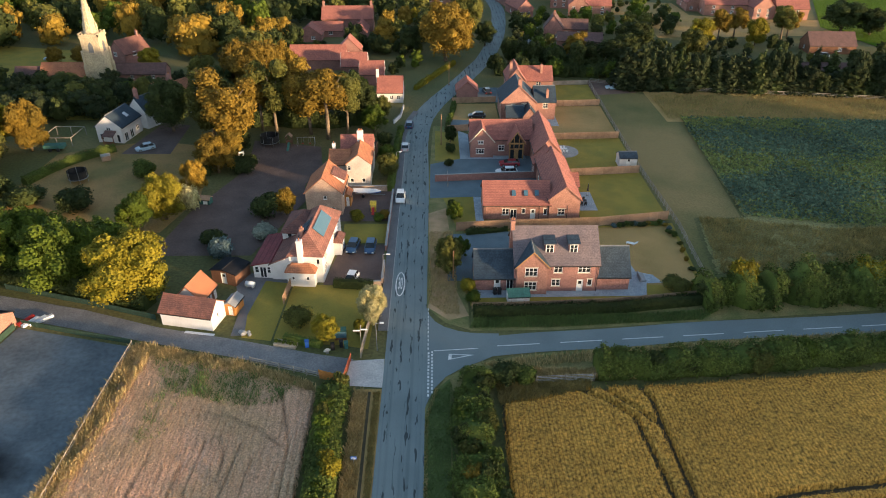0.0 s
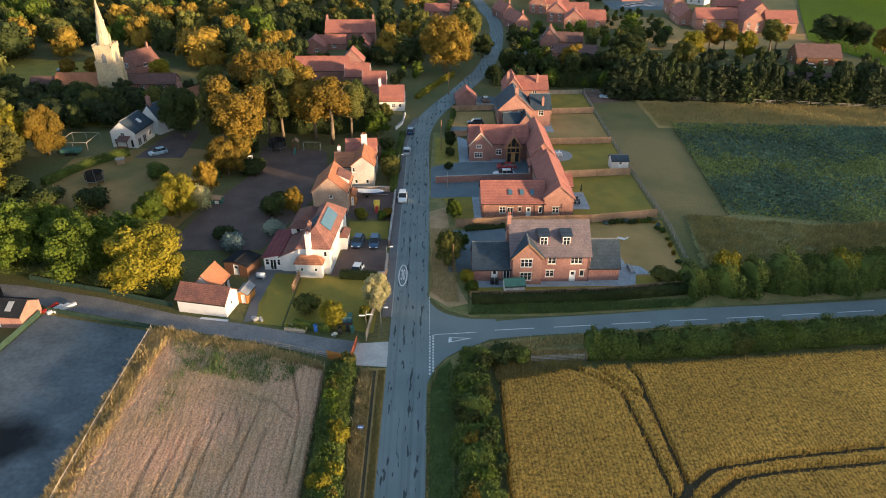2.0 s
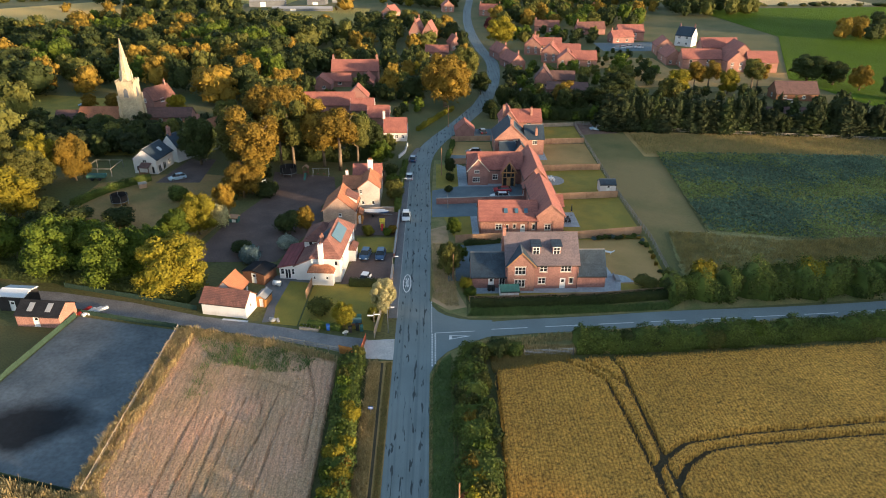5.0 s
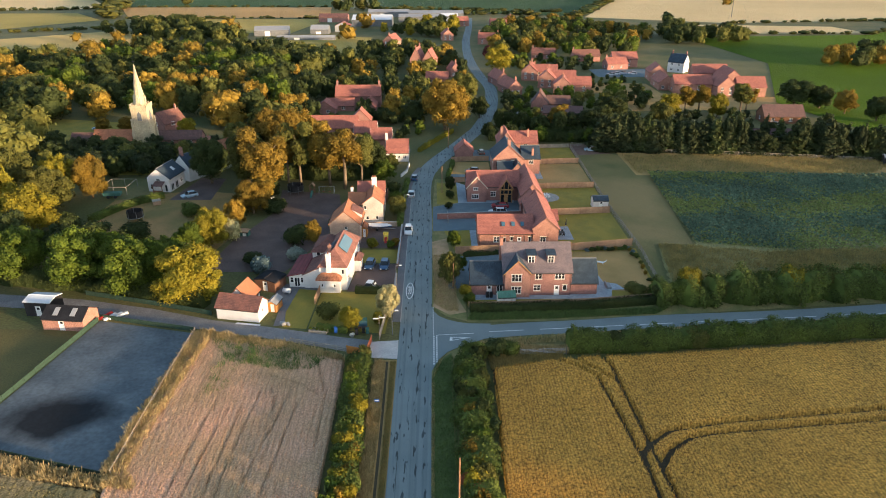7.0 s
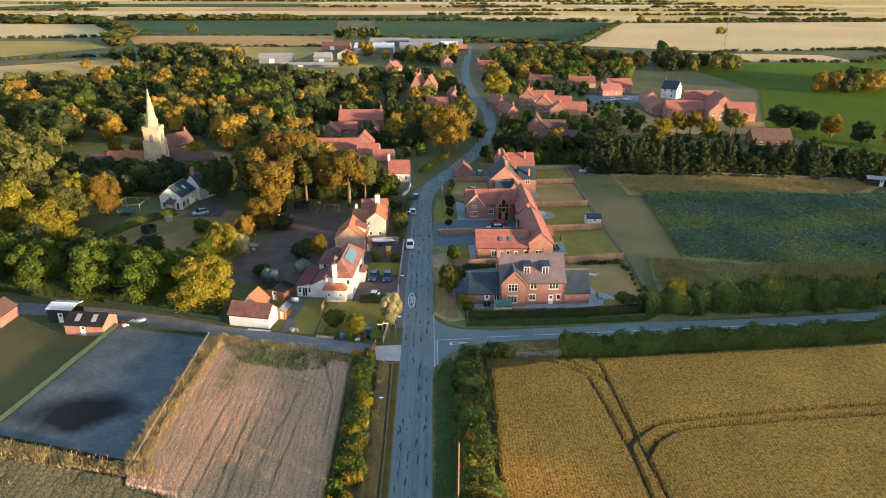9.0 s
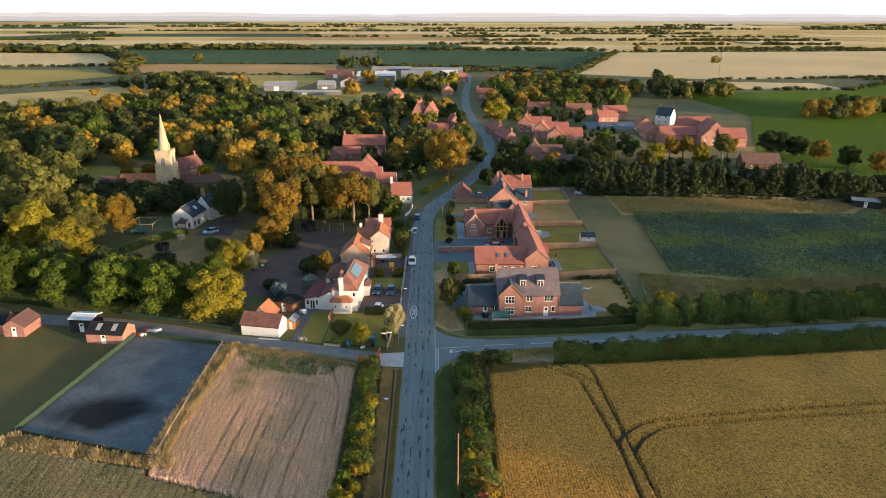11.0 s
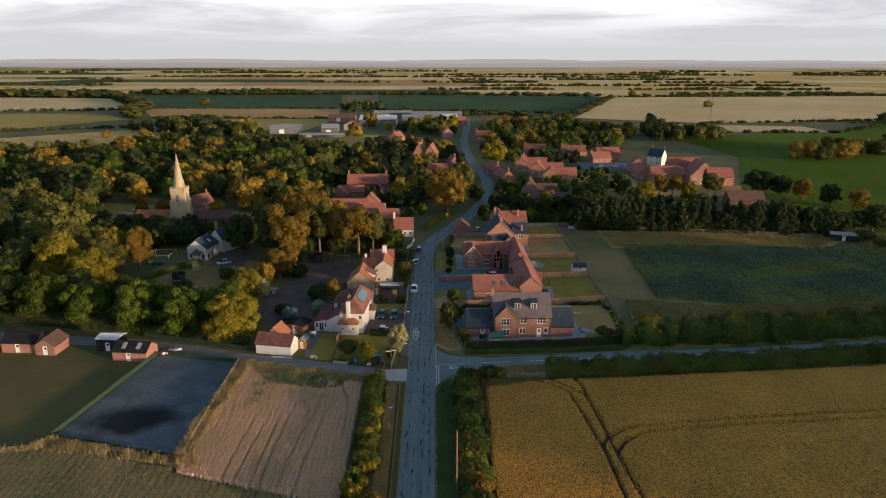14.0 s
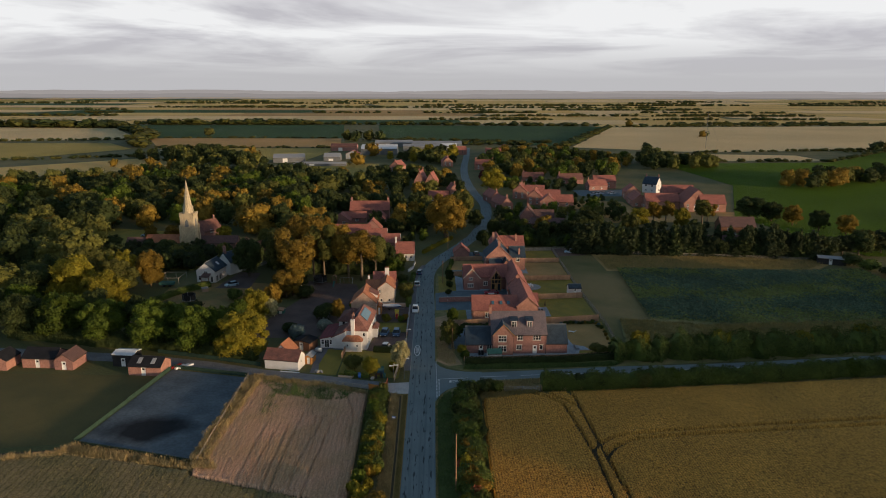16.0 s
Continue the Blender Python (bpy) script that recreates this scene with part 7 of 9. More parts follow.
hedge("hedge", [(-4.9, 58.5), (-4.8, 70), (-4.6, 80), (-4.2, 92)], 1.4, 1.6, "hedge", "front garden hedge along the pavement", 14, 0.13, 40)
hedge("hedge", [(-79, 62), (-75, 72), (-68, 80)], 1.6, 1.8, "hedge", "clipped hedge across the orchard", 15, 0.14, 40)
hedge("hedge", [(-1.5, 124), (4, 137), (10, 150)], 1.4, 1.4, "gold", "clipped bright hedge beside the road bend", 16, 0.12, 44)
hedge("hedge", [(7.4, 88), (7.2, 96), (8.4, 104), (9.0, 111)], 1.1, 1.0, "hedge", "ragged roadside hedge by the garage", 17, 0.15, 50, rough=0.6)
rngb = random.Random(8)
for k in range(26):
    f = k / 25
    bx, by = (36.5 + f * 2 * 9.6, 43.9 + f * 1.4 + rngb.uniform(-0.5, 0.3)) if f < 0.5 else (46.1 + rngb.uniform(-0.5, 0.3), 44.6 - (f - 0.5) * 2 * 17)
    if f > 0.62 and k % 2:
        continue
    plant("bush", rngb.choice(["dark", "hedge", "olive", "teal", "hedge", "amber"]), bx, by, rngb.uniform(0.5, 1.2), rngb.uniform(0.9, 1.7), 1 + k % 4, False, "in the fence border")
hedge("shrub_border", [(9.5, 41.2), (17, 42.3)], 1.0, 1.0, "dark", "dark shrub border beside the drive", 19, 0.12, 40, "border", 0.5)
hedge("hedge", [(-104, 36), (-80, 30), (-62.5, 26.4), (-48, 22.4), (-38.5, 19.4)], 3.4, 3.2, "dark", "dark undergrowth below the chestnut trees", 20, 0.14, 36, rough=0.4)

hedge("undergrowth", [(-46, 96), (-36, 97.5), (-27, 96), (-18, 97), (-12, 98.5)], 5.0, 4.2, "dark", "dense dark undergrowth behind the tall trees", 41, 0.22, 18, "undergrowth", 0.5)
hedge("undergrowth", [(22, 140), (34, 140), (48, 137.5), (62, 139)], 5.0, 3.8, "dark", "dense dark shrubs behind the back gardens", 42, 0.22, 18, "undergrowth", 0.5)
hedge("undergrowth", [(-44, 66), (-46, 76), (-44, 88)], 3.0, 2.6, "dark", "dark shrubs behind the brown yard", 43, 0.2, 20, "undergrowth", 0.5)

# ---- trees ----
for a in [
    # row of chestnuts above the track; the first is gold for the sun on it
    ("round", "gold", -41.6, 21.0, 11.6, 13.6, 1, "above the track"), ("round", "green", -53.2, 24, 12.4, 13.5, 2, "above the track"), ("round", "green", -47.5, 27.5, 11.0, 11, 6, "above the track"),
    ("round", "green", -65.5, 26.8, 12.0, 13.0, 3, "above the track"), ("round", "green", -78.0, 31.5, 11.5, 13.0, 4, "above the track"), ("round", "green", -90, 35, 12, 13.5, 5, "above the track"), ("round", "dark", -101, 37, 11, 13, 1, "above the track"),
    # orchard and gardens
    ("round", "gold", -88, 53, 13, 15, 2, "behind the orchard"), ("round", "gold", -99, 60, 15, 16, 3, "behind the orchard"), ("round", "olive", -92, 68, 12.5, 14, 4, "behind the orchard"), ("round", "amber", -86.5, 80, 12, 9, 5, "behind the orchard"),
    ("round", "olive", -106, 78, 14, 14, 1, "behind the orchard"), ("round", "dark", -112, 62, 12, 14, 6, "behind the orchard"), ("round", "green", -108, 47, 11, 12, 2, "behind the orchard"),
    ("bush", "dark", -63.5, 51.0, 4.2, 7.5, 1, "on the parched lawn"), ("bush", "dark", -74.5, 53.5, 4.2, 8.5, 2, "on the parched lawn"), ("bush", "hedge", -56.5, 66.5, 3.6, 5.4, 3, "on the parched lawn"), ("bush", "dark", -82, 57, 4.5, 8, 4, "on the parched lawn"),
    ("round", "gold", -45.5, 47.0, 9.2, 8.8, 5, "beside the brown yard"), ("round", "green", -49.0, 43, 7.4, 7.0, 6, "beside the brown yard"), ("round", "amber", -43.0, 57.5, 7.8, 5.4, 2, "beside the brown yard"), ("bush", "cream", -42.0, 51.0, 5.6, 4.8, 1, "beside the brown yard"),
    ("round", "dark", -46.5, 95, 12, 11, 5, "behind the yard"), ("round", "dark", -72, 36, 10, 11, 2, "above the track"), ("round", "green", -60.5, 31.5, 10.5, 11, 1, "above the track"), ("round", "dark", -84, 40, 11, 12, 3, "above the track"), ("bush", "teal", -31.5, 33.5, 4.4, 5.2, 2, "at the yard's edge"), ("bush", "silver", -25.8, 39.6, 3.4, 4.4, 3, "behind the white house"), ("bush", "dark", -27.5, 48.0, 4.6, 6.4, 4, "behind the white house"), ("round", "amber", -23.6, 48.6, 5.8, 4.4, 4, "behind the white house"),
    ("bush", "dark", -34.2, 38, 3.0, 5.0, 2, "at the yard's edge"), ("bush", "dark", -36.6, 68.5, 4.0, 7, 3, "at the yard's edge"), ("round", "amber", -41.5, 68.0, 8.5, 9.5, 6, "at the yard's edge"), ("bush", "green", -20.5, 58.0, 2.6, 3.0, 1, "beside the cottage"),
    # tall lit trees behind the yard
    ("tall", "amber", -39.8, 76.5, 19.5, 12.5, 1, "behind the yard"), ("tall", "olive", -46.0, 82.5, 16.5, 11, 2, "behind the yard"), ("tall", "amber", -40.0, 70.5, 10.0, 8.0, 3, "behind the yard"), ("round", "dark", -40.5, 78.5, 7.5, 8, 2, "behind the yard"),
    ("tall", "olive", -33.6, 90.0, 18.0, 10.5, 2, "behind the trampoline"), ("tall", "amber", -37.5, 92.5, 17, 9, 4, "behind the trampoline"),
    ("tall", "amber", -21.0, 87.0, 18.5, 13.5, 3, "behind the yard"), ("tall", "amber", -25.5, 90.0, 17.5, 11, 1, "behind the yard"), ("tall", "olive", -16.8, 90.5, 14.5, 9, 4, "behind the yard"), ("round", "dark", -29, 97, 11, 12, 3, "behind the yard"),
    ("round", "dark", -14.5, 100.0, 10.5, 9.0, 1, "beside the cottages"), ("round", "green", -10.5, 92.0, 6.8, 7.0, 2, "beside the cottages"), ("round", "dark", -18, 106, 11, 9, 5, "beside the cottages"), ("round", "olive", -9.5, 101, 6.0, 5.5, 4, "beside the cottages"),
    ("round", "amber", -44.0, 112.0, 17.5, 17, 5, "beside the farmstead"), ("round", "amber", -37.5, 118.0, 15.5, 13, 2, "beside the farmstead"), ("round", "dark", -52, 106, 12.5, 12.5, 4, "beside the white house"), ("round", "dark", -58.8, 92.0, 13.0, 11.5, 3, "beside the white house"), ("round", "gold", -95, 81, 12, 11, 2, "behind the orchard"),
    ("round", "olive", -58, 118, 11.5, 9, 6, "beside the white house"), ("round", "gold", -81.5, 142.0, 7.5, 7.5, 1, "beside the church"), ("round", "dark", -95.5, 118.0, 7.0, 9.0, 3, "in the churchyard"), ("round", "dark", -85, 114, 5.4, 8, 2, "in the churchyard"),
    ("round", "green", -80.0, 118.0, 4.4, 6.4, 1, "in the churchyard"), ("round", "dark", -107, 114, 5.4, 9, 4, "in the churchyard"), ("round", "amber", -104, 148, 6.5, 8, 6, "in the churchyard"), ("round", "amber", -114, 150, 6, 6, 4, "in the churchyard"),
    # front gardens
    ("bush", "olive", -15.6, 14.6, 3.6, 4.4, 3, "on the garden lawn"), ("round", "gold", -11.2, 10.8, 4.2, 4.4, 3, "on the garden lawn"), ("round", "cream", -4.95, 15.6, 6.4, 4.8, 4, "beside the pavement"), ("bush", "cream", -5.0, 14.6, 3.4, 2.2, 3, "beside the pavement"), ("bush", "gold", -6.6, 12.6, 2.8, 2.2, 2, "on the garden lawn"),
    ("round", "olive", -5.6, 64.8, 5.6, 5.4, 3, "in the cottage garden"), ("bush", "gold", -10.4, 46.3, 2.4, 3.0, 2, "beside the lawn"), ("bush", "green", -6.4, 46.0, 1.7, 2.2, 1, "beside the lawn"), ("bush", "amber", -5.4, 47, 2.2, 2.0, 3, "beside the lawn"),
    ("bush", "dark", -7.5, 83, 3.6, 4.0, 3, "by the pavement"), ("bush", "green", -7, 76, 3.0, 4.0, 1, "by the pavement"),
    # verge trees east of the road
    ("round", "olive", 6.2, 28.5, 6.6, 5.2, 1, "on the verge"), ("round", "green", 8.2, 33.2, 4.0, 3.6, 2, "on the verge"), ("bush", "gold", 9.2, 23.0, 2.6, 2.8, 3, "by the garden wall"), ("bush", "green", 9.6, 20.2, 2.0, 2.6, 1, "by the garden wall"),
    ("round", "green", 7.6, 46.5, 3.8, 3.4, 4, "on the verge"), ("bush", "dark", 7.2, 50.5, 2.4, 2.2, 2, "on the verge"), ("round", "dark", 7.6, 84.5, 4.2, 3.4, 3, "on the verge"), ("bush", "olive", 41.5, 22.6, 2.4, 4.6, 4, "on the back lawn"),
    ("bush", "dark", 7.6, 78.5, 2.4, 2.6, 1, "on the verge"), ("bush", "dark", 7.0, 71, 2.0, 2.2, 2, "on the verge"),
    # trees at the road bend
    ("round", "amber", 7.4, 154.0, 19.0, 19.0, 4, "beside the road bend"), ("round", "olive", 15.5, 186.0, 15.5, 13.0, 1, "beside the road bend"), ("round", "dark", 21, 172, 9, 8, 2, "beside the road bend"), ("round", "dark", 27.5, 152.0, 8.5, 6.5, 5, "beside the road bend"),
    ("spire", "conifer", 30.0, 159.0, 10.5, 6.0, 1, "beside the road bend"), ("round", "dark", 22.5, 141.0, 5.6, 6.5, 3, "behind the garage"), ("round", "dark", 34, 146, 8.5, 8, 1, "behind the houses"), ("round", "dark", 40, 141, 8.5, 8, 2, "behind the houses"),
    ("round", "dark", 46, 140, 9.5, 8, 3, "behind the houses"), ("tall", "dark", 52.5, 143.0, 9.5, 8, 1, "behind the houses"), ("tall", "amber", 48, 150, 9.5, 8, 2, "behind the houses"), ("tall", "dark", 58, 141, 10.5, 9, 3, "behind the houses"),
    ("round", "dark", 63, 150, 10, 11, 4, "behind the conifers"), ("round", "gold", 37.8, 280.0, 15.5, 17, 2, "in the village street"), ("round", "copper", 36, 326, 8.5, 8, 3, "in the village street"), ("round", "gold", -3.5, 205, 6.5, 6, 2, "in a garden"),
    ("round", "dark", 70.3, 167, 10, 13, 2, "behind the conifers"), ("round", "gold", 94, 172, 9.4, 11.5, 3, "behind the conifers"), ("round", "olive", 84, 150, 11.0, 10, 1, "behind the conifers"), ("tall", "amber", 103, 178, 11.0, 8, 2, "behind the conifers"),
    ("tall", "amber", 110, 182, 11.5, 9, 3, "behind the conifers"), ("tall", "olive", 126.5, 181, 11.5, 9, 4, "behind the conifers"), ("round", "gold", 114, 173, 9.6, 8, 5, "behind the conifers"), ("tall", "amber", 130.5, 185, 10.5, 8, 1, "behind the conifers"),
    ("round", "dark", 154, 193, 11, 16, 3, "beside the bungalow"), ("round", "dark", 162, 188, 9.5, 11, 1, "beside the bungalow"), ("round", "amber", 167, 178, 10, 10, 2, "beside the pasture"), ("round", "dark", 172, 165, 10, 10, 4, "beside the pasture"), ("round", "amber", 180, 158, 9, 9, 5, "beside the pasture"),
]:
    plant(a[0], a[1], a[2], a[3], a[4], a[5], a[6], True, a[7])

# conifer belt behind the rough field
rng = random.Random(11)
for k in range(46):
    f = k / 45
    x, y = 57 + f * 86 + rng.uniform(-0.8, 0.8), 126 - 5 * f - 6 * f * f + rng.uniform(-1.2, 1.2)
    plant("spire" if k % 5 not in (1, 3) else "round", rng.choice(["conifer", "conifer", "dark", "conifer"]), x, y, rng.uniform(9.0, 12.6) * (0.62 if 101 < x < 117 else 1.0), rng.uniform(5.6, 7.6), 1 + k % 3, False, "in a screening belt", "screening conifers")
for k in range(16):
    f = k / 15
    plant("spire", rng.choice(["conifer", "dark"]), 60 + f * 78 + rng.uniform(-1.5, 1.5), 133 - 9 * f + rng.uniform(-1.5, 1.5), rng.uniform(8.5, 11.5), rng.uniform(4.6, 5.8), 1 + k % 3, False, "in a screening belt", "screening conifers")
for k in range(9):
    plant("round", rng.choice(["dark", "conifer", "olive"]), 146 + k * 5.5, 116 + 1.5 * k + rng.uniform(-4, 4), rng.uniform(7, 10), rng.uniform(8, 11), 1 + k % 5, False, "at the pasture's edge")
for k in range(10):
    plant("bush", rng.choice(["dark", "hedge"]), 150 + k * 3.2, 106 - k * 8.0 + rng.uniform(-2, 2), rng.uniform(4, 6), rng.uniform(7, 9), 1 + k % 4, False, "at the field's edge")

# ---- woods: joined crowns, one object for each kind of foliage ----
KEEP_BOX = []
for o in [o for o in scene.objects if o.parent is None and o.get("category") in ("house", "barn", "church", "outbuilding", "garage")]:
    pts = [o.matrix_world @ Vector(v) for c in o.children if c.type == "MESH" and c.name.startswith("wall") for v in c.bound_box]
    if pts:
        KEEP_BOX.append((min(p.x for p in pts), max(p.x for p in pts), min(p.y for p in pts), max(p.y for p in pts)))


ROAD_MID = [(p[0], p[1]) for p in ROAD[::4]]


def wood(spec, leafs, seed, gap, hlo, hhi, count, r=4.0, south=7.0):
    """Crowns scattered inside an outline, clear of roads and buildings, with the fronts of houses left open."""
    rs, rr = np.random.RandomState(seed), random.Random(seed)
    xs, ys = [p[0] for p in spec], [p[1] for p in spec]
    x, y = rs.uniform(min(xs), max(xs), count * 14), rs.uniform(min(ys), max(ys), count * 14)
    ok = inside(spec, x, y) & (dist_path(ROAD_MID, x, y) > r + 4.0)
    for x0, x1, y0, y1 in KEEP_BOX:
        ok &= ~((x0 - r < x) & (x < x1 + r) & (y0 - r - south < y) & (y < y1 + r))
    placed = []
    for px, py in zip(x[ok], y[ok]):
        if len(placed) >= count:
            break
        if all((px - q[0]) ** 2 + (py - q[1]) ** 2 > gap * gap for q in placed):
            h = rr.uniform(hlo, hhi)
            placed.append((float(px), float(py), h, h * rr.uniform(0.75, 1.15), rr.choice(leafs)))
    return placed


WOODS = []
WOODS += wood([(-175, 95), (-118, 90), (-118, 118), (-150, 165), (-130, 172), (-100, 172), (-75, 160), (-60, 150), (-45, 138), (-48, 190), (-45, 215), (-60, 250), (-40, 300), (-62, 318), (-108, 322), (-150, 350), (-185, 352), (-206, 292), (-250, 290), (-262, 250), (-235, 150)],
              ["olive", "dark", "amber", "dark", "olive", "dark", "green"], 21, 8.8, 11, 17, 330)
WOODS += wood([(-42, 150), (-15, 142), (6, 176), (18, 200), (22, 250), (12, 330), (-10, 380), (-45, 370), (-40, 300), (-48, 220)], ["olive", "dark", "amber", "dark", "dark"], 22, 8.0, 7, 12, 95)
WOODS += wood([(-130, 40), (-112, 40), (-116, 90), (-175, 95), (-215, 150), (-260, 120), (-260, 60), (-150, 36)], ["olive", "dark", "green", "dark"], 23, 8.5, 9, 14, 110)
WOODS += wood([(40, 330), (95, 330), (130, 345), (150, 400), (170, 455), (120, 520), (75, 545), (48, 480), (38, 400)], ["dark", "olive", "dark", "green", "amber"], 24, 8.0, 8, 13, 120)
WOODS += wood([(48, 160), (66, 156), (78, 175), (95, 195), (100, 215), (84, 222), (60, 215), (52, 200)], ["dark", "dark", "olive", "green"], 25, 6.5, 5, 9, 34)
WOODS += wood([(60, 284), (92, 280), (96, 300), (96, 325), (50, 325), (46, 290)], ["dark", "olive", "green"], 26, 7.5, 4, 8, 30)
WOODS += wood([(170, 395), (225, 398), (232, 425), (200, 470), (165, 440)], ["dark", "olive"], 27, 8.0, 10, 16, 24)
WOODS += wood([(226, 300), (240, 292), (312, 328), (318, 345), (255, 335)], ["dark", "olive", "amber"], 28, 8.0, 10, 14, 24)
WOODS += wood([(-255, 470), (-150, 392), (-128, 408), (-215, 545)], ["dark", "dark", "olive"], 29, 9.0, 10, 14, 60)
WOODS += wood([(-2, 440), (20, 440), (22, 500), (-10, 500), (-36, 470)], ["dark", "olive", "gold"], 30, 8.0, 8, 14, 22)
WOODS += wood([(-128, 92), (-82, 95), (-77, 112), (-66, 122), (-100, 125), (-128, 124)], ["dark", "dark", "olive", "conifer"], 51, 4.8, 5, 8.5, 62, 3.0, 3.0)
WOODS += wood([(-58, 98), (-14, 104), (-12, 126), (-20, 128), (-56, 126)], ["dark", "dark", "olive", "green"], 52, 4.5, 3, 7, 60, 2.0, 4.0)
WOODS += wood([(-56, 140), (-40, 140), (-14, 122), (0, 150), (8, 180), (-30, 190), (-56, 170)], ["dark", "dark", "olive", "green"], 53, 4.5, 2.5, 6, 110, 2.0, 4.0)
WOODS += wood([(62, 138), (150, 126), (152, 168), (100, 172), (66, 165)], ["dark", "dark", "conifer", "olive"], 54, 6.0, 3.5, 6, 34, 3.0, 8.0)
WOODS += wood([(74, 226), (104, 228), (100, 262), (70, 262)], ["dark", "green", "olive"], 55, 5.0, 2.0, 4, 26, 2.0, 8.0)
WOODS += wood([(28, 136), (60, 134), (62, 165), (60, 215), (36, 215), (32, 180)], ["dark", "dark", "olive", "green"], 56, 4.5, 3, 7, 90, 2.0, 5.0)
TEMPL = [crown_arrays(100 + k, lobes_for("round", 40 + k)[:: 2] + [(0, 0, 0.48, 0.36, 0.38)], 900, 0.034, 0.86, 1, 0.28) for k in range(6)]


def merge(items, name, leaf, label, templates):
    V, F4, T, n = [], [], [], 0
    for i, (x, y, h, w, _) in enumerate(items):
        v, q, t = templates[i % len(templates)]
        a = (x * 12.7 + y * 3.1) % 6.28
        c, s = math.cos(a), math.sin(a)
        vv = np.stack([(v[:, 0] * c - v[:, 1] * s) * w + x, (v[:, 0] * s + v[:, 1] * c) * w + y, v[:, 2] * h - 0.08 * h], 1)
        V.append(vv); F4.append(q + n); T.append(t + n)
        n += len(v)
    me = leafy_mesh(name, (np.concatenate(V), np.concatenate(F4), np.concatenate(T)), LEAF[leaf])
    return tagged(new(name, me), label, "woodland", "", "stuff")


for lf in sorted({w[4] for w in WOODS}):
    merge([w for w in WOODS if w[4] == lf], "woodland", lf, f"{PLANT_WORDS[lf]} woodland trees around the village", TEMPL)

# unseen tree belt added east of the fields to keep low sun off gardens
rng = random.Random(77)
merge([(164 + rng.uniform(-5, 5) + 7 * (k % 2), -200 + k * 3.4, rng.uniform(15.0, 17.0) if k < 25 else rng.uniform(22.0, 25.0) if k < 40 else rng.uniform(18.0, 20.5), rng.uniform(12, 15), "dark") for k in range(78)],
      "woodland", "dark", "added unseen tree belt east of the fields, shading the gardens", TEMPL)

# hedgerows and tree lines of the far country
rng = random.Random(31)
FAR = []


def tree_line(pts, gap, h, lf, keep=0.85):
    for (x0, y0), (x1, y1) in zip(pts, pts[1:]):
        n = max(2, int(math.hypot(x1 - x0, y1 - y0) / gap))
        for k in range(n):
            if rng.random() < keep:
                f = (k + rng.uniform(-0.3, 0.3)) / n
                hh = h * rng.uniform(0.6, 1.4)
                # mostly the lighter olive leaf, standing in for distance haze
                FAR.append((x0 + (x1 - x0) * f + rng.uniform(-2, 2), y0 + (y1 - y0) * f + rng.uniform(-2, 2), hh, hh * rng.uniform(1.6, 3.0), lf if rng.random() < 0.35 else "olive"))


for pts, gap, h in [
    ([(265, 544), (470, 575), (900, 705)], 5, 2.6), ([(180, 460), (345, 458), (470, 570)], 5, 2.6), ([(286, 990), (800, 1045)], 8, 4), ([(140, 600), (290, 1000)], 9, 5), ([(-760, 690), (-520, 680), (-356, 715), (-300, 590)], 6, 3),
    ([(-520, 448), (-372, 466), (-260, 505)], 5, 3), ([(-500, 1065), (-150, 1070), (280, 1020)], 9, 6), ([(-365, 738), (-112, 738)], 6, 2.5), ([(-720, 1000), (-490, 970), (-356, 760), (-330, 650), (-300, 590)], 9, 9), ([(-288, 598), (-96, 598)], 5, 2.5),
    ([(-60, 700), (0, 640), (80, 640), (150, 610)], 7, 5), ([(-110, 745), (-60, 720), (140, 660)], 8, 4), ([(300, 1010), (760, 1085), (900, 1100)], 8, 4), ([(400, 545), (900, 640)], 8, 3), ([(-700, 995), (-1200, 1040)], 8, 11), ([(-490, 960), (-800, 990)], 7, 12),
    ([(-480, 1062), (-200, 1072)], 6, 9),
]:
    tree_line(pts, gap, h, "dark")
for x, y, h in [(-100, 700, 14), (-90, 690, 14), (-75, 705, 15), (-60, 700, 13), (-290, 780, 13), (320, 1000, 13), (352, 768, 10), (358, 772, 8), (214, 555, 11), (448, 560, 12), (470, 575, 10), (-150, 455, 14), (-52, 505, 14), (-60, 430, 13), (-226, 430, 8), (-252, 420, 7)]:
    FAR.append((x, y, h, h * 1.1, rng.choice(["dark", "olive", "amber"])))
y0 = 1085.0
while y0 < 3300:
    dy = 60 + y0 * 0.10
    for k in range(5):
        x = rng.uniform(-0.75, 0.75) * y0
        tree_line([(x, y0 - rng.uniform(4, 14)), (x + rng.uniform(0.05, 0.25) * y0, y0 - rng.uniform(4, 14))], 5 + y0 * 0.004, 3.4 + y0 * 0.0018, "dark", 0.95)
    y0 += dy
FT = [crown_arrays(200 + k, [(0, 0, 0.5, 0.42, 0.45), (0.2, 0.1, 0.4, 0.3, 0.3), (-0.2, 0.1, 0.62, 0.28, 0.28)], 30, 0.16, 0.90, 1) for k in range(4)]
for lf in sorted({w[4] for w in FAR}):
    merge([w for w in FAR if w[4] == lf], "hedgerow", lf, f"{PLANT_WORDS[lf]} hedgerow trees across distant farmland", FT)

# far ridges on the horizon; evening haze is put into their glowing colours
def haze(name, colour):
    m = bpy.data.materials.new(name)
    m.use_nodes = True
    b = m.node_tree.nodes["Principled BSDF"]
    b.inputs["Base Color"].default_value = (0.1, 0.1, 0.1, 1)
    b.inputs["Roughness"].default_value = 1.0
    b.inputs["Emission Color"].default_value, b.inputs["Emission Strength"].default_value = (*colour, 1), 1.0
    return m


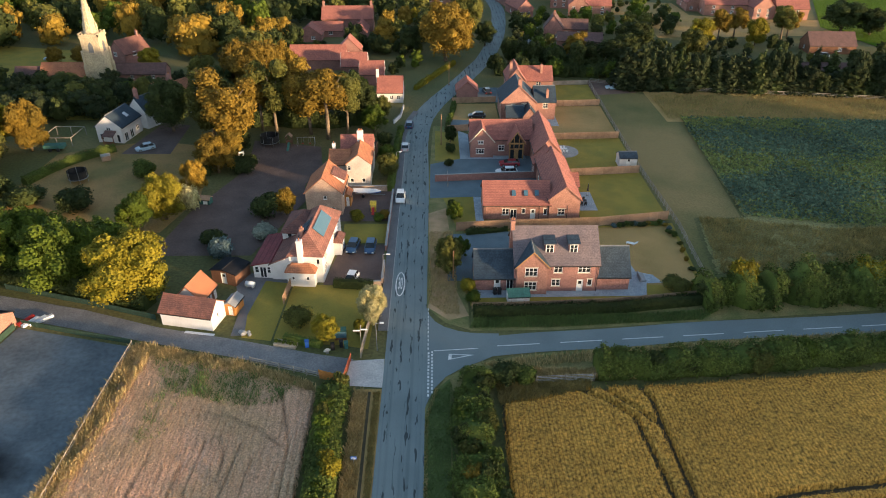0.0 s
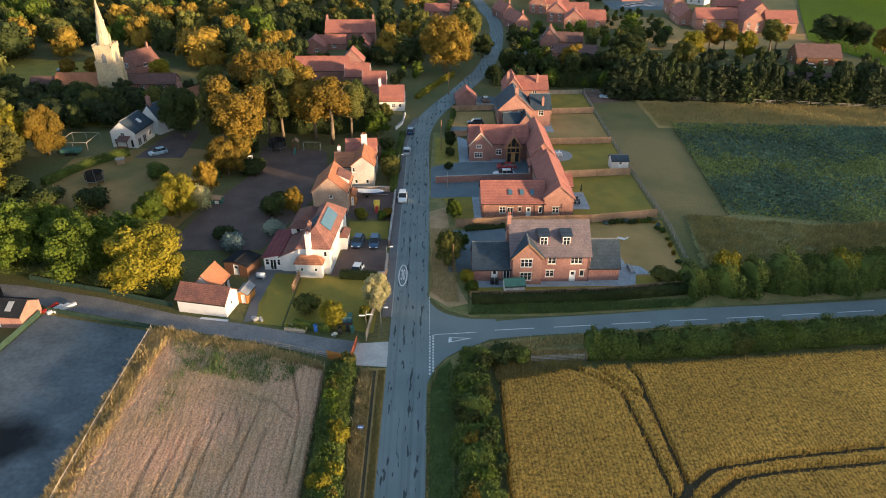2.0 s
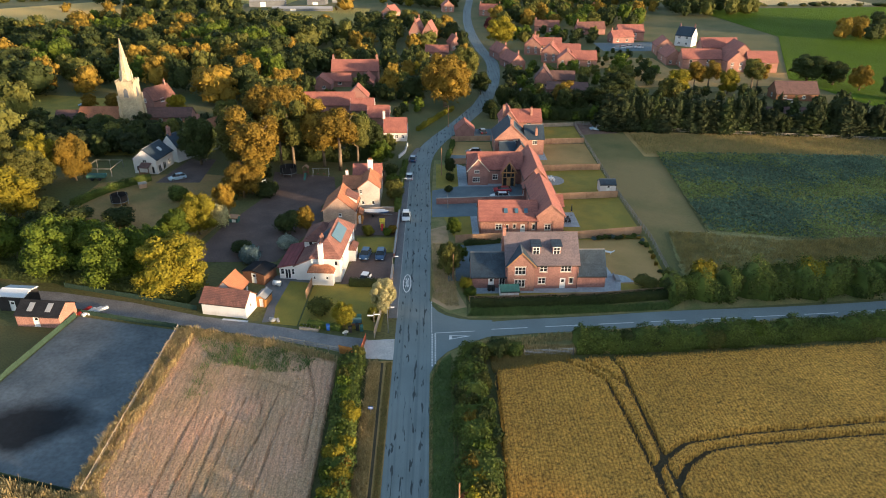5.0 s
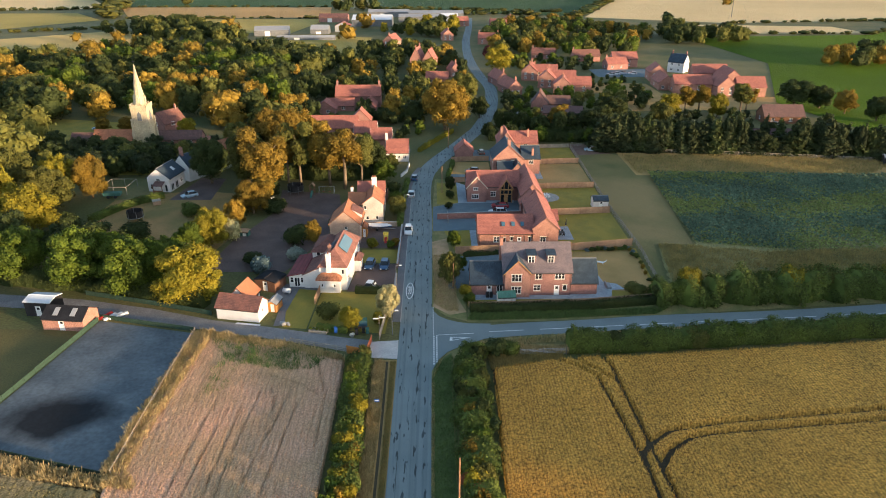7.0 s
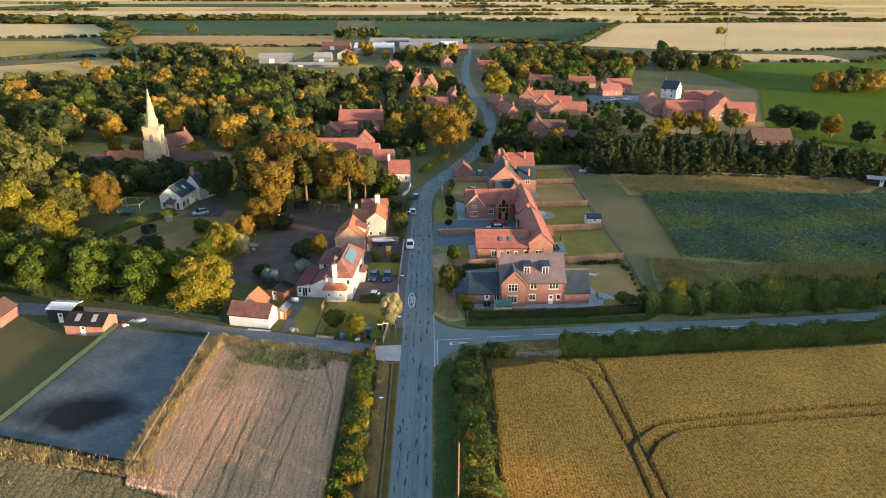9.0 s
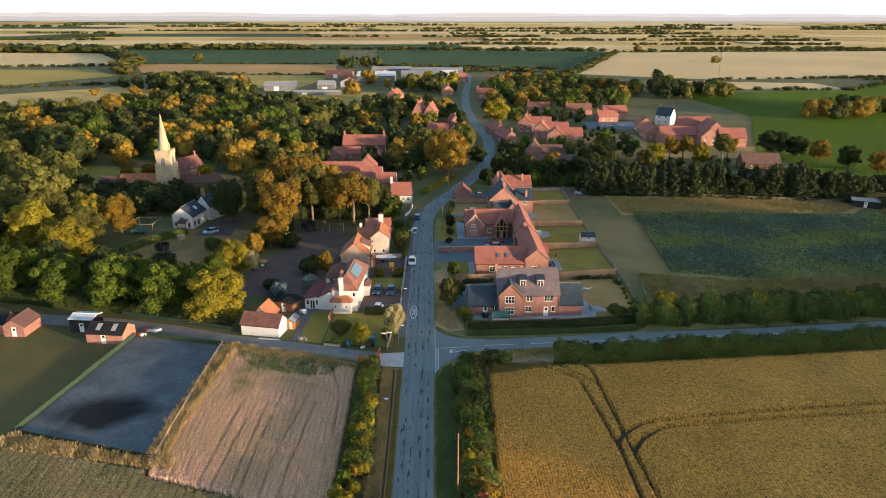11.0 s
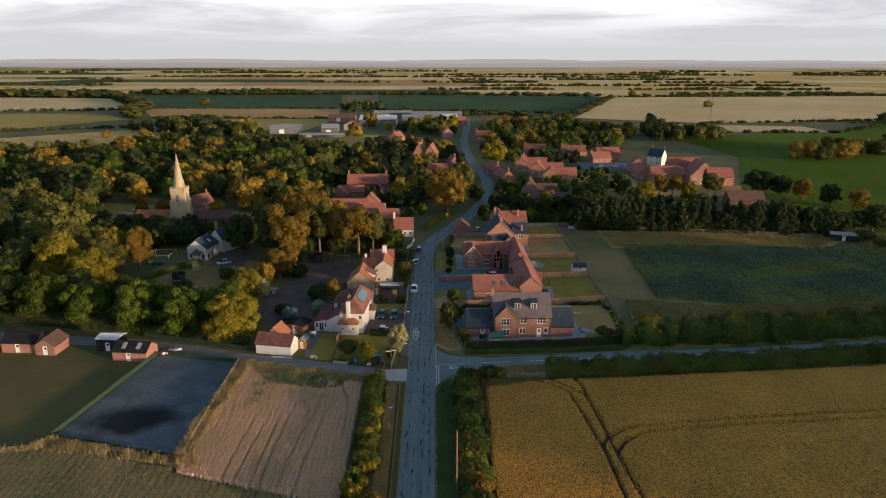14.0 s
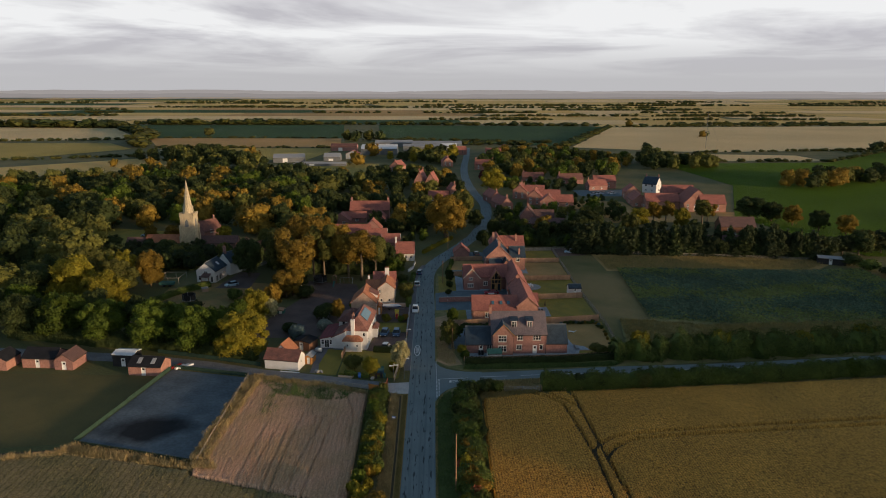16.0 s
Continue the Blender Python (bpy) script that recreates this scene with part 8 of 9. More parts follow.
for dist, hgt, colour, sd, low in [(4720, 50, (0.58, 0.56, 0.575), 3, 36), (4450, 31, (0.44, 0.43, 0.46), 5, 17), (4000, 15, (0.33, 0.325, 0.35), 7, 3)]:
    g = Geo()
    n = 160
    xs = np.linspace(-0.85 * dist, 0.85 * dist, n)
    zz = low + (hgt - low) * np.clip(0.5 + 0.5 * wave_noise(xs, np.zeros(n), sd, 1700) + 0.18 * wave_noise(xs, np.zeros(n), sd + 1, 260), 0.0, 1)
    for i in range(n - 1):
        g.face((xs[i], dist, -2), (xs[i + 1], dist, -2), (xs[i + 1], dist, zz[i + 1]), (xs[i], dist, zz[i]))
    tagged(new("backdrop", g.mesh("backdrop", haze(f"far_haze", colour))), "self-lit backdrop of a wooded ridge with haze in its colour", "hills", "", "structure")


# ---- fences, walls and gates ----
def runs(path, gap):
    """Evenly spaced posts along a path, with the heading of each bay."""
    out = []
    for (x0, y0), (x1, y1) in zip(path, path[1:]):
        l = math.hypot(x1 - x0, y1 - y0)
        n = max(1, round(l / gap))
        for k in range(n):
            out.append((x0 + (x1 - x0) * k / n, y0 + (y1 - y0) * k / n, l / n, math.degrees(math.atan2(y1 - y0, x1 - x0))))
    out.append((*path[-1], 0, out[-1][3]))
    return out


_bays = {}


def fence(name, path, gap, h, mat_key, label, style="panel", category="fence"):
    f = thing(name, label, category, path[0][0], path[0][1])
    ox, oy = path[0]
    for x, y, l, a in runs(path, gap):
        kp = ("post", h, mat_key)
        if kp not in _bays:
            _bays[kp] = Geo().box(-0.05, -0.05, 0, 0.05, 0.05, h + 0.06).mesh("post", M[mat_key])
        part("post", _bays[kp], None, f, at=(x - ox, y - oy, 0, 0, 0, a))
        if l <= 0:
            continue
        kb = (style, round(l, 2), h, mat_key)
        if kb not in _bays:
            g = Geo()
            if style == "panel":
                n = max(6, int(l / 0.16))
                front = []
                for k in range(n):
                    d = 0.02 if k % 2 else -0.012
                    front += [(0.05 + (l - 0.1) * k / n, -0.02 - d, 0.05), (0.05 + (l - 0.1) * (k + 1) / n, -0.02 - d, 0.05)]
                g.prism(front + [(l - 0.05, 0.02, 0.05), (0.05, 0.02, 0.05)], (0, 0, 0), (0, 0, h - 0.05))
            elif style == "rail":
                g.box(0, -0.02, -0.055, l, 0.02, 0.055)
            elif style == "mesh":
                g.box(0, -0.012, 0.04, l, 0.012, h)
            _bays[kb] = g.mesh("panel", M[mat_key])
        for z in (h * 0.32, h * 0.63, h * 0.94) if style == "rail" else (0,):
            part("panel" if style != "rail" else "rail", _bays[kb], None, f, at=(x - ox, y - oy, z, 0, 0, a))
    return f


fence("garden_fence", [(9.5, 18.4), (19.2, 18.7), (32.2, 19.6), (44.6, 21.4)], 1.9, 1.15, "fence", "low larch panel fence behind the clipped hedge")
fence("garden_fence", [(7.8, 42.3), (17.2, 43.2), (33.8, 44.1), (46.9, 46.4)], 1.85, 1.8, "fence", "larch panel fence between two gardens")
fence("garden_fence", [(31.6, 65.7), (46.9, 67.3)], 1.85, 1.7, "fence", "larch panel fence between two lawns")
fence("garden_fence", [(30.6, 86.0), (47.1, 87.0)], 1.85, 1.7, "fence", "larch panel fence between two lawns")
fence("garden_fence", [(34.2, 109.6), (47.5, 110.5)], 1.85, 1.7, "fence", "larch panel fence between two lawns")
fence("garden_fence", [(34.2, 127.8), (47.9, 128.9)], 1.85, 1.3, "fence_grey", "grey panel fence at the garden end")
fence("garden_fence", [(7.0, 91.6), (12.0, 92.2)], 1.85, 1.6, "fence", "larch panel fence by the drive")
fence("garden_fence", [(8.6, 112.4), (20.2, 113.4)], 1.85, 1.6, "fence", "larch panel fence behind the front lawn")
fence("field_fence", [(46.8, 23.6), (48.0, 42.9), (47.4, 67.9), (47.6, 87), (48.0, 110.5), (48.3, 129.2)], 1.8, 1.35, "fence_grey", "weathered post-and-rail fence beside the field", "rail")
fence("field_fence", [(49, 131), (62, 124.5), (100, 118.4), (146, 110.5)], 2.6, 1.2, "fence_grey", "weathered post-and-rail fence below the conifers", "rail")
fence("field_fence", [(-20.6, 6.2), (-14.5, 4.3), (-11.0, 3.1)], 1.9, 1.1, "fence_grey", "weathered post-and-rail fence beside the track", "rail")
fence("entrance_gate", [(-11.0, 3.1), (-7.9, 2.0)], 1.55, 1.5, "ginger", "ginger-stained boarded gate panel", "panel", "gate")
fence("entrance_fence", [(-7.8, 2.0), (-7.3, 6.6)], 1.55, 1.3, "rust_boards", "reddish boarded fence beside the entrance", "panel")
fence("garden_fence", [(-6.0, 7.2), (-5.6, 12.6), (-5.2, 16.5)], 1.8, 1.5, "fence_grey", "grey boarded fence beside the pavement")
fence("garden_fence", [(-18.8, 19.8), (-18.5, 25.2)], 1.8, 1.6, "fence", "boarded fence between two lawns")
fence("arena_rail", [(-37.5, 9.6), (-37.3, -8), (-36.9, -25.1)], 2.6, 1.25, "fence_grey", "weathered pale rail fence along the arena", "rail")
fence("arena_screen", [(-38, 10.4), (-46, 12.4), (-55.4, 15.0)], 2.2, 0.9, "net", "low green mesh screen beside the arena", "mesh")
fence("arena_screen", [(-37.0, -25.3), (-60.6, -18.5)], 2.4, 0.8, "net", "low green mesh screen below the arena", "mesh")
fence("arena_screen", [(-55.9, 14.0), (-58.4, -2.0)], 2.2, 1.0, "net", "low green mesh screen beside the arena", "mesh")
fence("arena_fence", [(-58.4, -2.0), (-60.9, -18.3)], 2.2, 0.9, "net", "low green mesh screen beside the arena", "mesh")
fence("track_screen", [(-36.6, 16.0), (-48.2, 19.9), (-62.6, 24.2)], 2.2, 1.0, "net", "low green mesh fence along the track", "mesh")


def wall_run(name, path, h, t, mat_key, label):
    g = Geo()
    l, r = offset_path(path, -t / 2), offset_path(path, t / 2)
    cap = Geo()
    l2, r2 = offset_path(path, -t / 2 - 0.04), offset_path(path, t / 2 + 0.04)
    for i in range(len(path) - 1):
        for gg, a, b, z0, z1 in ((g, l, r, 0, h), (cap, l2, r2, h, h + 0.09)):
            gg.prism([(*a[i], z0), (*b[i], z0), (*b[i + 1], z0), (*a[i + 1], z0)], (0, 0, 0), (0, 0, z1 - z0))
    w = thing(name, label, "wall", *path[0])
    for gg, nm, mk in ((g, "brickwork", mat_key), (cap, "coping", "concrete")):
        gg.v = [(x - path[0][0], y - path[0][1], z) for x, y, z in gg.v]
        part(nm, gg, M[mk], w)
    return w


wall_run("garden_wall", [(-4.35, 25.4), (-4.35, 31.0)], 0.9, 0.3, "brick_pale", "low pale brick wall beside the pavement")
wall_run("garden_wall", [(-4.35, 35.5), (-4.3, 46), (-4.25, 57.6)], 1.0, 0.3, "brick", "low brick wall beside the pavement")
wall_run("garden_wall", [(-13.2, 58.9), (-4.6, 58.9)], 1.1, 0.3, "brick_pale", "pale brick wall behind the boat yard")
wall_run("courtyard_wall", [(4.0, 63.2), (16, 64.2), (24.6, 64.8)], 1.5, 0.25, "brick", "red brick courtyard wall between two drives")
wall_run("garden_wall", [(-6.5, 24.6), (-4.4, 24.8)], 0.9, 0.3, "brick_pale", "short pale brick wall by the forecourt")
wall_run("roadside_wall", [(-4.2, 108.9), (-4.7, 101.5), (-6.2, 97.1)], 0.9, 0.25, "white", "curved white roadside wall")


def bar_gate(x0, y0, x1, y1, h, label):
    l, a = math.hypot(x1 - x0, y1 - y0), math.degrees(math.atan2(y1 - y0, x1 - x0))
    g = thing("field_gate", label, "gate", x0, y0, 0, a)
    for x in (-0.12, l / 2, l + 0.12):
        part("post", Geo().tube((x, 0, 0), (x, 0, h + 0.15), 0.08, 0.08, 10), M["fence_grey"], g)
    for k in range(5):
        z = 0.2 + (h - 0.25) * k / 4
        part("bar", Geo().tube((0, 0, z), (l, 0, z), 0.03, 0.03, 8), M["metal"], g)
    for s in (0, l / 2):
        part("brace", Geo().tube((s + 0.1, 0, 0.2), (s + l / 2 - 0.1, 0, h - 0.05), 0.022, 0.022, 8), M["metal"], g)


bar_gate(17.1, 1.9, 24.4, 2.3, 1.25, "double galvanised five-bar field gate")
bar_gate(6.6, 60.8, 6.6, 66.0, 1.1, "wooden drive gate standing open")


# ---- vehicles ----
def car(x, y, rz, paint, words, long=4.4, wide=1.82, tall=1.5):
    """A parked car, nose towards its +y."""
    c = thing("parked_car", words, "car", x, y, 0, rz)
    col = bpy.data.materials.get("car_" + paint) or mat("car_" + paint, *{
        "white": ((0.75, 0.75, 0.74), (0.70, 0.70, 0.69)), "blue": ((0.02, 0.06, 0.14), (0.025, 0.07, 0.16)), "red": ((0.38, 0.02, 0.03), (0.32, 0.02, 0.025)), "silver": ((0.48, 0.50, 0.52), (0.42, 0.44, 0.46)),
        "black": ((0.02, 0.02, 0.025), (0.03, 0.03, 0.035)), "pale": ((0.40, 0.52, 0.60), (0.36, 0.47, 0.55))}[paint], 2.0, rough=0.28, bump=0, spec=0.5, grain=0.04, coat=0.6)
    L2, W2 = long / 2, wide / 2
    # lower body in cross-sections from tail to nose
    secs = [(-L2, 0.42, 0.80, 0.80), (-L2 + 0.15, 0.24, 0.92, 0.95), (-L2 + 0.7, 0.2, 0.96, 1.0), (0, 0.2, 0.94, 1.0), (L2 - 1.2, 0.2, 0.92, 1.0), (L2 - 0.35, 0.22, 0.80, 0.95), (L2, 0.38, 0.62, 0.78)]
    g = Geo()
    rings = [[(-W2 * w, yy, z0), (-W2 * w, yy, z1 - 0.14), (-W2 * w + 0.10, yy, z1), (W2 * w - 0.10, yy, z1), (W2 * w, yy, z1 - 0.14), (W2 * w, yy, z0)] for yy, z0, z1, w in secs]
    for a, b in zip(rings, rings[1:]):
        for k in range(6):
            g.face(a[k], a[(k + 1) % 6], b[(k + 1) % 6], b[k])
    g.face(*rings[0]).face(*rings[-1])
    body = part("body", g, col, c)
    cab = [(-L2 + 0.25, 0.93, 0.86), (-L2 + 0.75, tall, 0.72), (0.35, tall, 0.72), (1.15, 0.93, 0.86)]
    roof = Geo()
    cr = [[(-W2 * w, yy, z), (W2 * w, yy, z)] for yy, z, w in cab]
    roof.prism([(-W2 * 0.72, cab[1][0], tall - 0.06), (W2 * 0.72, cab[1][0], tall - 0.06), (W2 * 0.72, cab[2][0], tall - 0.06), (-W2 * 0.72, cab[2][0], tall - 0.06)], (0, 0, 0), (0, 0, 0.08))
    part("roof", roof, col, c)
    part("rear_window", Geo().face(cr[0][0], cr[0][1], cr[1][1], cr[1][0]), M["glass"], c)
    part("windscreen", Geo().face(cr[2][0], cr[2][1], cr[3][1], cr[3][0]), M["glass"], c)
    for s in (0, 1):
        part("side_window", Geo().face(cr[0][s], cr[1][s], cr[2][s], cr[3][s]), M["glass"], c)
        for yy in (-0.55, 0.4):
            sx = -1 if s == 0 else 1
            part("pillar", Geo().tube((sx * W2 * 0.87, yy - 0.06, 0.93), (sx * W2 * 0.735, yy, tall - 0.03), 0.035, 0.035, 6), col, c)
    for sx in (-1, 1):
        for yy in (-L2 + 0.8, L2 - 0.85):
            w = part("wheel", Geo().tube((sx * (W2 - 0.2), yy, 0.32), (sx * (W2 + 0.015), yy, 0.32), 0.32, 0.32, 18), M["rubber"], c)
            part("rim", Geo().tube((sx * (W2 + 0.0), yy, 0.32), (sx * (W2 + 0.025), yy, 0.32), 0.21, 0.19, 14), M["metal"], w)
        part("headlight", Geo().box(sx * W2 * 0.62 - 0.17, L2 - 0.16, 0.50, sx * W2 * 0.62 + 0.17, L2 + 0.01, 0.64), M["sheet"], c)
        part("tail_light", Geo().box(sx * W2 * 0.68 - 0.15, -L2 - 0.01, 0.58, sx * W2 * 0.68 + 0.15, -L2 + 0.12, 0.76), M["red"], c)
        part("mirror", Geo().box(sx * W2 * 0.97 - 0.09, 0.78, 0.92, sx * W2 * 0.97 + 0.09, 0.92, 1.06), col, c)
    return c


car(-2.7, 55.0, 180, "white", "white estate car parked half on the pavement", 4.6, 1.86, 1.58)
car(-2.75, 80.6, 0, "silver", "silver hatchback parked at the kerb", 4.2)
car(-2.2, 94.8, -4, "blue", "dark blue car parked at the kerb", 4.3)
car(-10.0, 36.2, 172, "blue", "dark blue car parked on the forecourt", 4.2)
car(-7.0, 36.0, 178, "blue", "dark blue saloon parked on the forecourt", 4.4)
car(-9.2, 25.9, 168, "white", "small white hatchback parked on the forecourt", 3.8, 1.7)
car(20.0, 71.4, 92, "red", "red low sports car in the courtyard", 4.4, 1.84, 1.25)
car(19.0, 67.0, 92, "white", "white estate car behind the courtyard wall", 4.6)
car(14.6, 101.5, 90, "black", "black car parked on the drive", 4.4)
car(18.4, 121.5, 10, "black", "black car parked beside the garage", 4.4)
car(-61.4, 80.6, 125, "pale", "pale blue car parked on gravel", 4.3)
car(-118.5, 156, 95, "pale", "pale van parked beyond the churchyard", 4.8, 1.9, 1.9)
car(37.6, 190, 95, "red", "red hatchback parked by the village houses", 4.0)
car(40.4, 193, 95, "white", "white car parked by the village houses", 4.2)
for x, y, p in ((99, 273, "white"), (103, 275, "silver"), (108, 274, "white"), (96, 271, "silver"), (130, 158, "white")):
    car(x, y, 80, p, f"{p} car parked among the estate houses", 4.4)
for x, y in ((54.5, 124.6), (59.0, 124.6)):
    car(x, y, 85, "pale" if x < 56 else "silver", "old vehicle parked behind the garden fence", 4.6, 1.8, 1.7)

# ---- sheds and yard things ----
shed("stable", -64.0, 11.3, 7.4, 4.6, 2.2, 3.5, "x", "brick_orange", "felt", -6, "orange brick stable with black felt roof and skylights", "stable")
shed("horsebox_shed", -69.6, 16.3, 4.9, 3.6, 2.8, 3.2, "x", "dark", "sheet", -6, "black boarded store with pale sheet roof")
shed("stable", -89.5, 15.8, 7.6, 5.0, 2.3, 3.8, "x", "brick_orange", "felt", -4, "brick stable with black felt roof", "stable")
shed("stable", -81.6, 14.4, 4.2, 5.4, 2.2, 3.6, "y", "brick", "tile_dark", -4, "small brick stable with brown roof", "stable")
shed("stable", -96.5, 14.4, 4.5, 5.0, 2.3, 3.6, "y", "brick_orange", "felt", -4, "orange brick stable gable with felt roof", "stable")
shed("garden_shed", 43.4, 70.2, 3.8, 3.0, 2.1, 2.9, "x", "white", "slate", 0, "white summerhouse with slate-grey roof", "summerhouse")
shed("garden_shed", 15.0, 19.3, 3.2, 2.1, 1.5, 2.1, "x", "white", "teal", 4, "small white shed with green felt roof")
shed("garden_shed", -31.2, 26.2, 4.4, 4.0, 2.1, 2.5, "y", "brown_wood", "felt", -20, "brown boarded shed with black felt roof")
shed("garden_shed", -26.9, 17.2, 1.7, 2.8, 1.7, 2.2, "y", "ginger", "sheet_grey", -12, "ginger boarded lean-to with grey roof")
shed("garden_shed", -14.6, 75.6, 5.5, 4.2, 2.4, 3.0, "x", "brown_wood", "felt", -4, "brown shed with green-grey felt roof behind the cottage")
shed("garden_shed", -13.4, 52.0, 1.4, 3.0, 2.2, 2.6, "y", "ginger", "tile_orange", 0, "ginger boarded lean-to against the cottage")
shed("field_shelter", 140, 107.5, 9, 3.6, 2.2, 2.7, "x", "dark", "sheet_grey", -22, "dark open field shelter with grey roof")
shed("garden_shed", 32.2, 162.5, 4.6, 5, 2.6, 3.6, "y", "white", "slate", -8, "white garage with dark roof among trees")
shed("animal_hutch", -41.3, 53.2, 2.2, 1.3, 1.1, 1.5, "x", "teal", "fence", -10, "small green hutch with wooden roof")
for u in (1.8, 4.9):
    part("skylight", Geo().prism([(u, 0.5, 2.5), (u + 0.9, 0.5, 2.5), (u + 0.9, 1.9, 3.29), (u, 1.9, 3.29)], (0, -0.02, 0.19), (0, -0.02, 0.23)), M["sheet_grey"],
         [o for o in scene.objects if o.name.startswith("stable") and o.parent is None][0])

# stacked jump poles by the arena
for k, (x, y, a, mk) in enumerate([(-55.0, 14.2, 62, "sheet"), (-54.2, 14.6, 58, "sheet"), (-55.8, 14.6, 64, "red"), (-53.6, 15.0, 50, "sheet")]):
    j = thing("jump_pole", ("white" if mk == "sheet" else "red") + " painted jump wing leaning by the arena", "jump pole", x, y, 0, a)
    part("wing", Geo().box(0, -0.25, 0.05, 2.6, 0.25, 0.45), M[mk], j)
    part("foot", Geo().box(0.2, -0.4, 0, 0.4, 0.4, 0.06), M["fence_grey"], j)
    part("foot", Geo().box(2.2, -0.4, 0, 2.4, 0.4, 0.06), M["fence_grey"], j)

# trampolines
def trampoline(x, y, r, label, net=True):
    t = thing("trampoline", label, "trampoline", x, y)
    ring_ = Geo()
    for k in range(24):
        a, b = 2 * math.pi * k / 24, 2 * math.pi * (k + 1) / 24
        ring_.tube((r * math.cos(a), r * math.sin(a), 0.85), (r * math.cos(b), r * math.sin(b), 0.85), 0.05, 0.05, 6)
    part("frame", ring_, M["metal"], t)
    part("mat", Geo().face(*[(r * 0.95 * math.cos(k * 0.2618), r * 0.95 * math.sin(k * 0.2618), 0.83) for k in range(24)]), M["dark"], t)
    for k in range(6):
        a = k * math.pi / 3
        part("leg", Geo().tube((r * math.cos(a), r * math.sin(a), 0), (r * math.cos(a), r * math.sin(a), 2.5 if net else 0.85), 0.035, 0.035, 6), M["metal"], t)
    if net:
        g = Geo()
        for k in range(24):
            a, b = 2 * math.pi * k / 24, 2 * math.pi * (k + 1) / 24
            g.face((r * math.cos(a), r * math.sin(a), 0.9), (r * math.cos(b), r * math.sin(b), 0.9), (r * math.cos(b), r * math.sin(b), 2.4), (r * math.cos(a), r * math.sin(a), 2.4))
        part("net", g, M["dark"], t)


trampoline(-33.9, 83.6, 2.1, "round trampoline with dark safety net in the yard")
trampoline(-69.0, 64.0, 1.9, "round trampoline with dark safety net on the lawn")

# climbing frame with slide
cf = thing("climbing_frame", "wooden climbing tower with green slide", "play tower", -29.2, 82.4)
for x in (-0.6, 0.6):
    for y in (-0.6, 0.6):
        part("leg", Geo().box(x - 0.06, y - 0.06, 0, x + 0.06, y + 0.06, 2.6), M["brown_wood"], cf)
part("platform", Geo().box(-0.7, -0.7, 1.2, 0.7, 0.7, 1.3), M["brown_wood"], cf)
part("roof", gable_roof(-0.7, 0.7, -0.7, 0.7, 2.5, 3.1, "y", 0.1, 0.1, 0.06), M["fence"], cf)
part("slide", Geo().prism([(-0.25, -0.7, 1.25), (0.25, -0.7, 1.25), (0.25, -3.0, 0.1), (-0.25, -3.0, 0.1)], (0, 0, 0), (0, 0, 0.06)), M["teal"], cf)
sw = thing("swing_frame", "metal swing frame at the yard's edge", "swing", -25.5, 83.0)
for x in (-2, 2):
    for d in (-0.8, 0.8):
        part("leg", Geo().tube((x, d, 0), (x, 0, 2.0), 0.04, 0.04, 6), M["metal"], sw)
part("crossbar", Geo().tube((-2.1, 0, 2.0), (2.1, 0, 2.0), 0.045, 0.045, 6), M["metal"], sw)
for x in (-0.8, 0.8):
    part("seat", Geo().box(x - 0.25, -0.1, 0.5, x + 0.25, 0.1, 0.55), M["red"], sw)
    for d in (-0.22, 0.22):
        part("chain", Geo().tube((x + d, 0, 0.55), (x + d, 0, 2.0), 0.012, 0.012, 5), M["metal"], sw)

# vegetable cage behind the orchard
cage = thing("fruit_cage", "pale timber fruit cage frame", "fruit cage", -85.6, 82.8, 0, 0)
for x in (0, 3.4, 6.8):
    for y in (0, 7.2):
        part("post", Geo().box(x - 0.06, y - 0.06, 0, x + 0.06, y + 0.06, 2.0), M["fence_grey"], cage)
for y in (0, 7.2):
    part("rail", Geo().box(0, y - 0.05, 2.0, 6.8, y + 0.05, 2.12), M["fence_grey"], cage)
for x in (0, 6.8):
    part("rail", Geo().box(x - 0.05, 0.06, 2.0, x + 0.05, 7.14, 2.12), M["fence_grey"], cage)

# boat under a blue cover on a trailer
bt = thing("covered_boat", "blue boat under a pale cover on a trailer", "boat", -9.4, 56.6, 0, -4)
hull = Geo()
secs = [(-2.6, 0.75, 0.9), (-1.5, 1.0, 0.6), (0.5, 1.0, 0.55), (1.8, 0.7, 0.65), (2.8, 0.1, 0.95)]
rings = [[(x, -w, 1.2), (x, 0, z), (x, w, 1.2)] for x, w, z in secs]
for a, b in zip(rings, rings[1:]):
    for k in range(2):
        hull.face(a[k], a[k + 1], b[k + 1], b[k])
hull.face(*rings[0])
part("hull", hull, M["blue"], bt)
cover = Geo()
for a, b in zip(rings, rings[1:]):
    am, bm_ = (a[0][0], 0, 1.65), (b[0][0], 0, 1.65 if b[0][0] < 2 else 1.3)
    cover.face(a[0], b[0], bm_, am).face(am, bm_, b[2], a[2])
part("cover", cover, M["sheet"], bt)
for s in (-1, 1):
    part("wheel", Geo().tube((-0.6, s * 0.75, 0.3), (-0.6, s * 0.95, 0.3), 0.3, 0.3, 14), M["rubber"], bt)
part("frame", Geo().box(-2.2, -0.06, 0.4, 3.6, 0.06, 0.52).box(-0.7, -0.8, 0.28, -0.5, 0.8, 0.36).box(-1.6, -0.06, 0.5, -1.4, 0.06, 0.75).box(1.2, -0.06, 0.5, 1.4, 0.06, 0.7), M["metal"], bt)
pl = thing("play_slide", "yellow and red plastic toddler slide", "slide", -7.6, 50.2)
part("tower", Geo().box(-0.5, -0.5, 0, 0.5, 0.5, 1.1), M["yellow"], pl, "", False, 0.08)
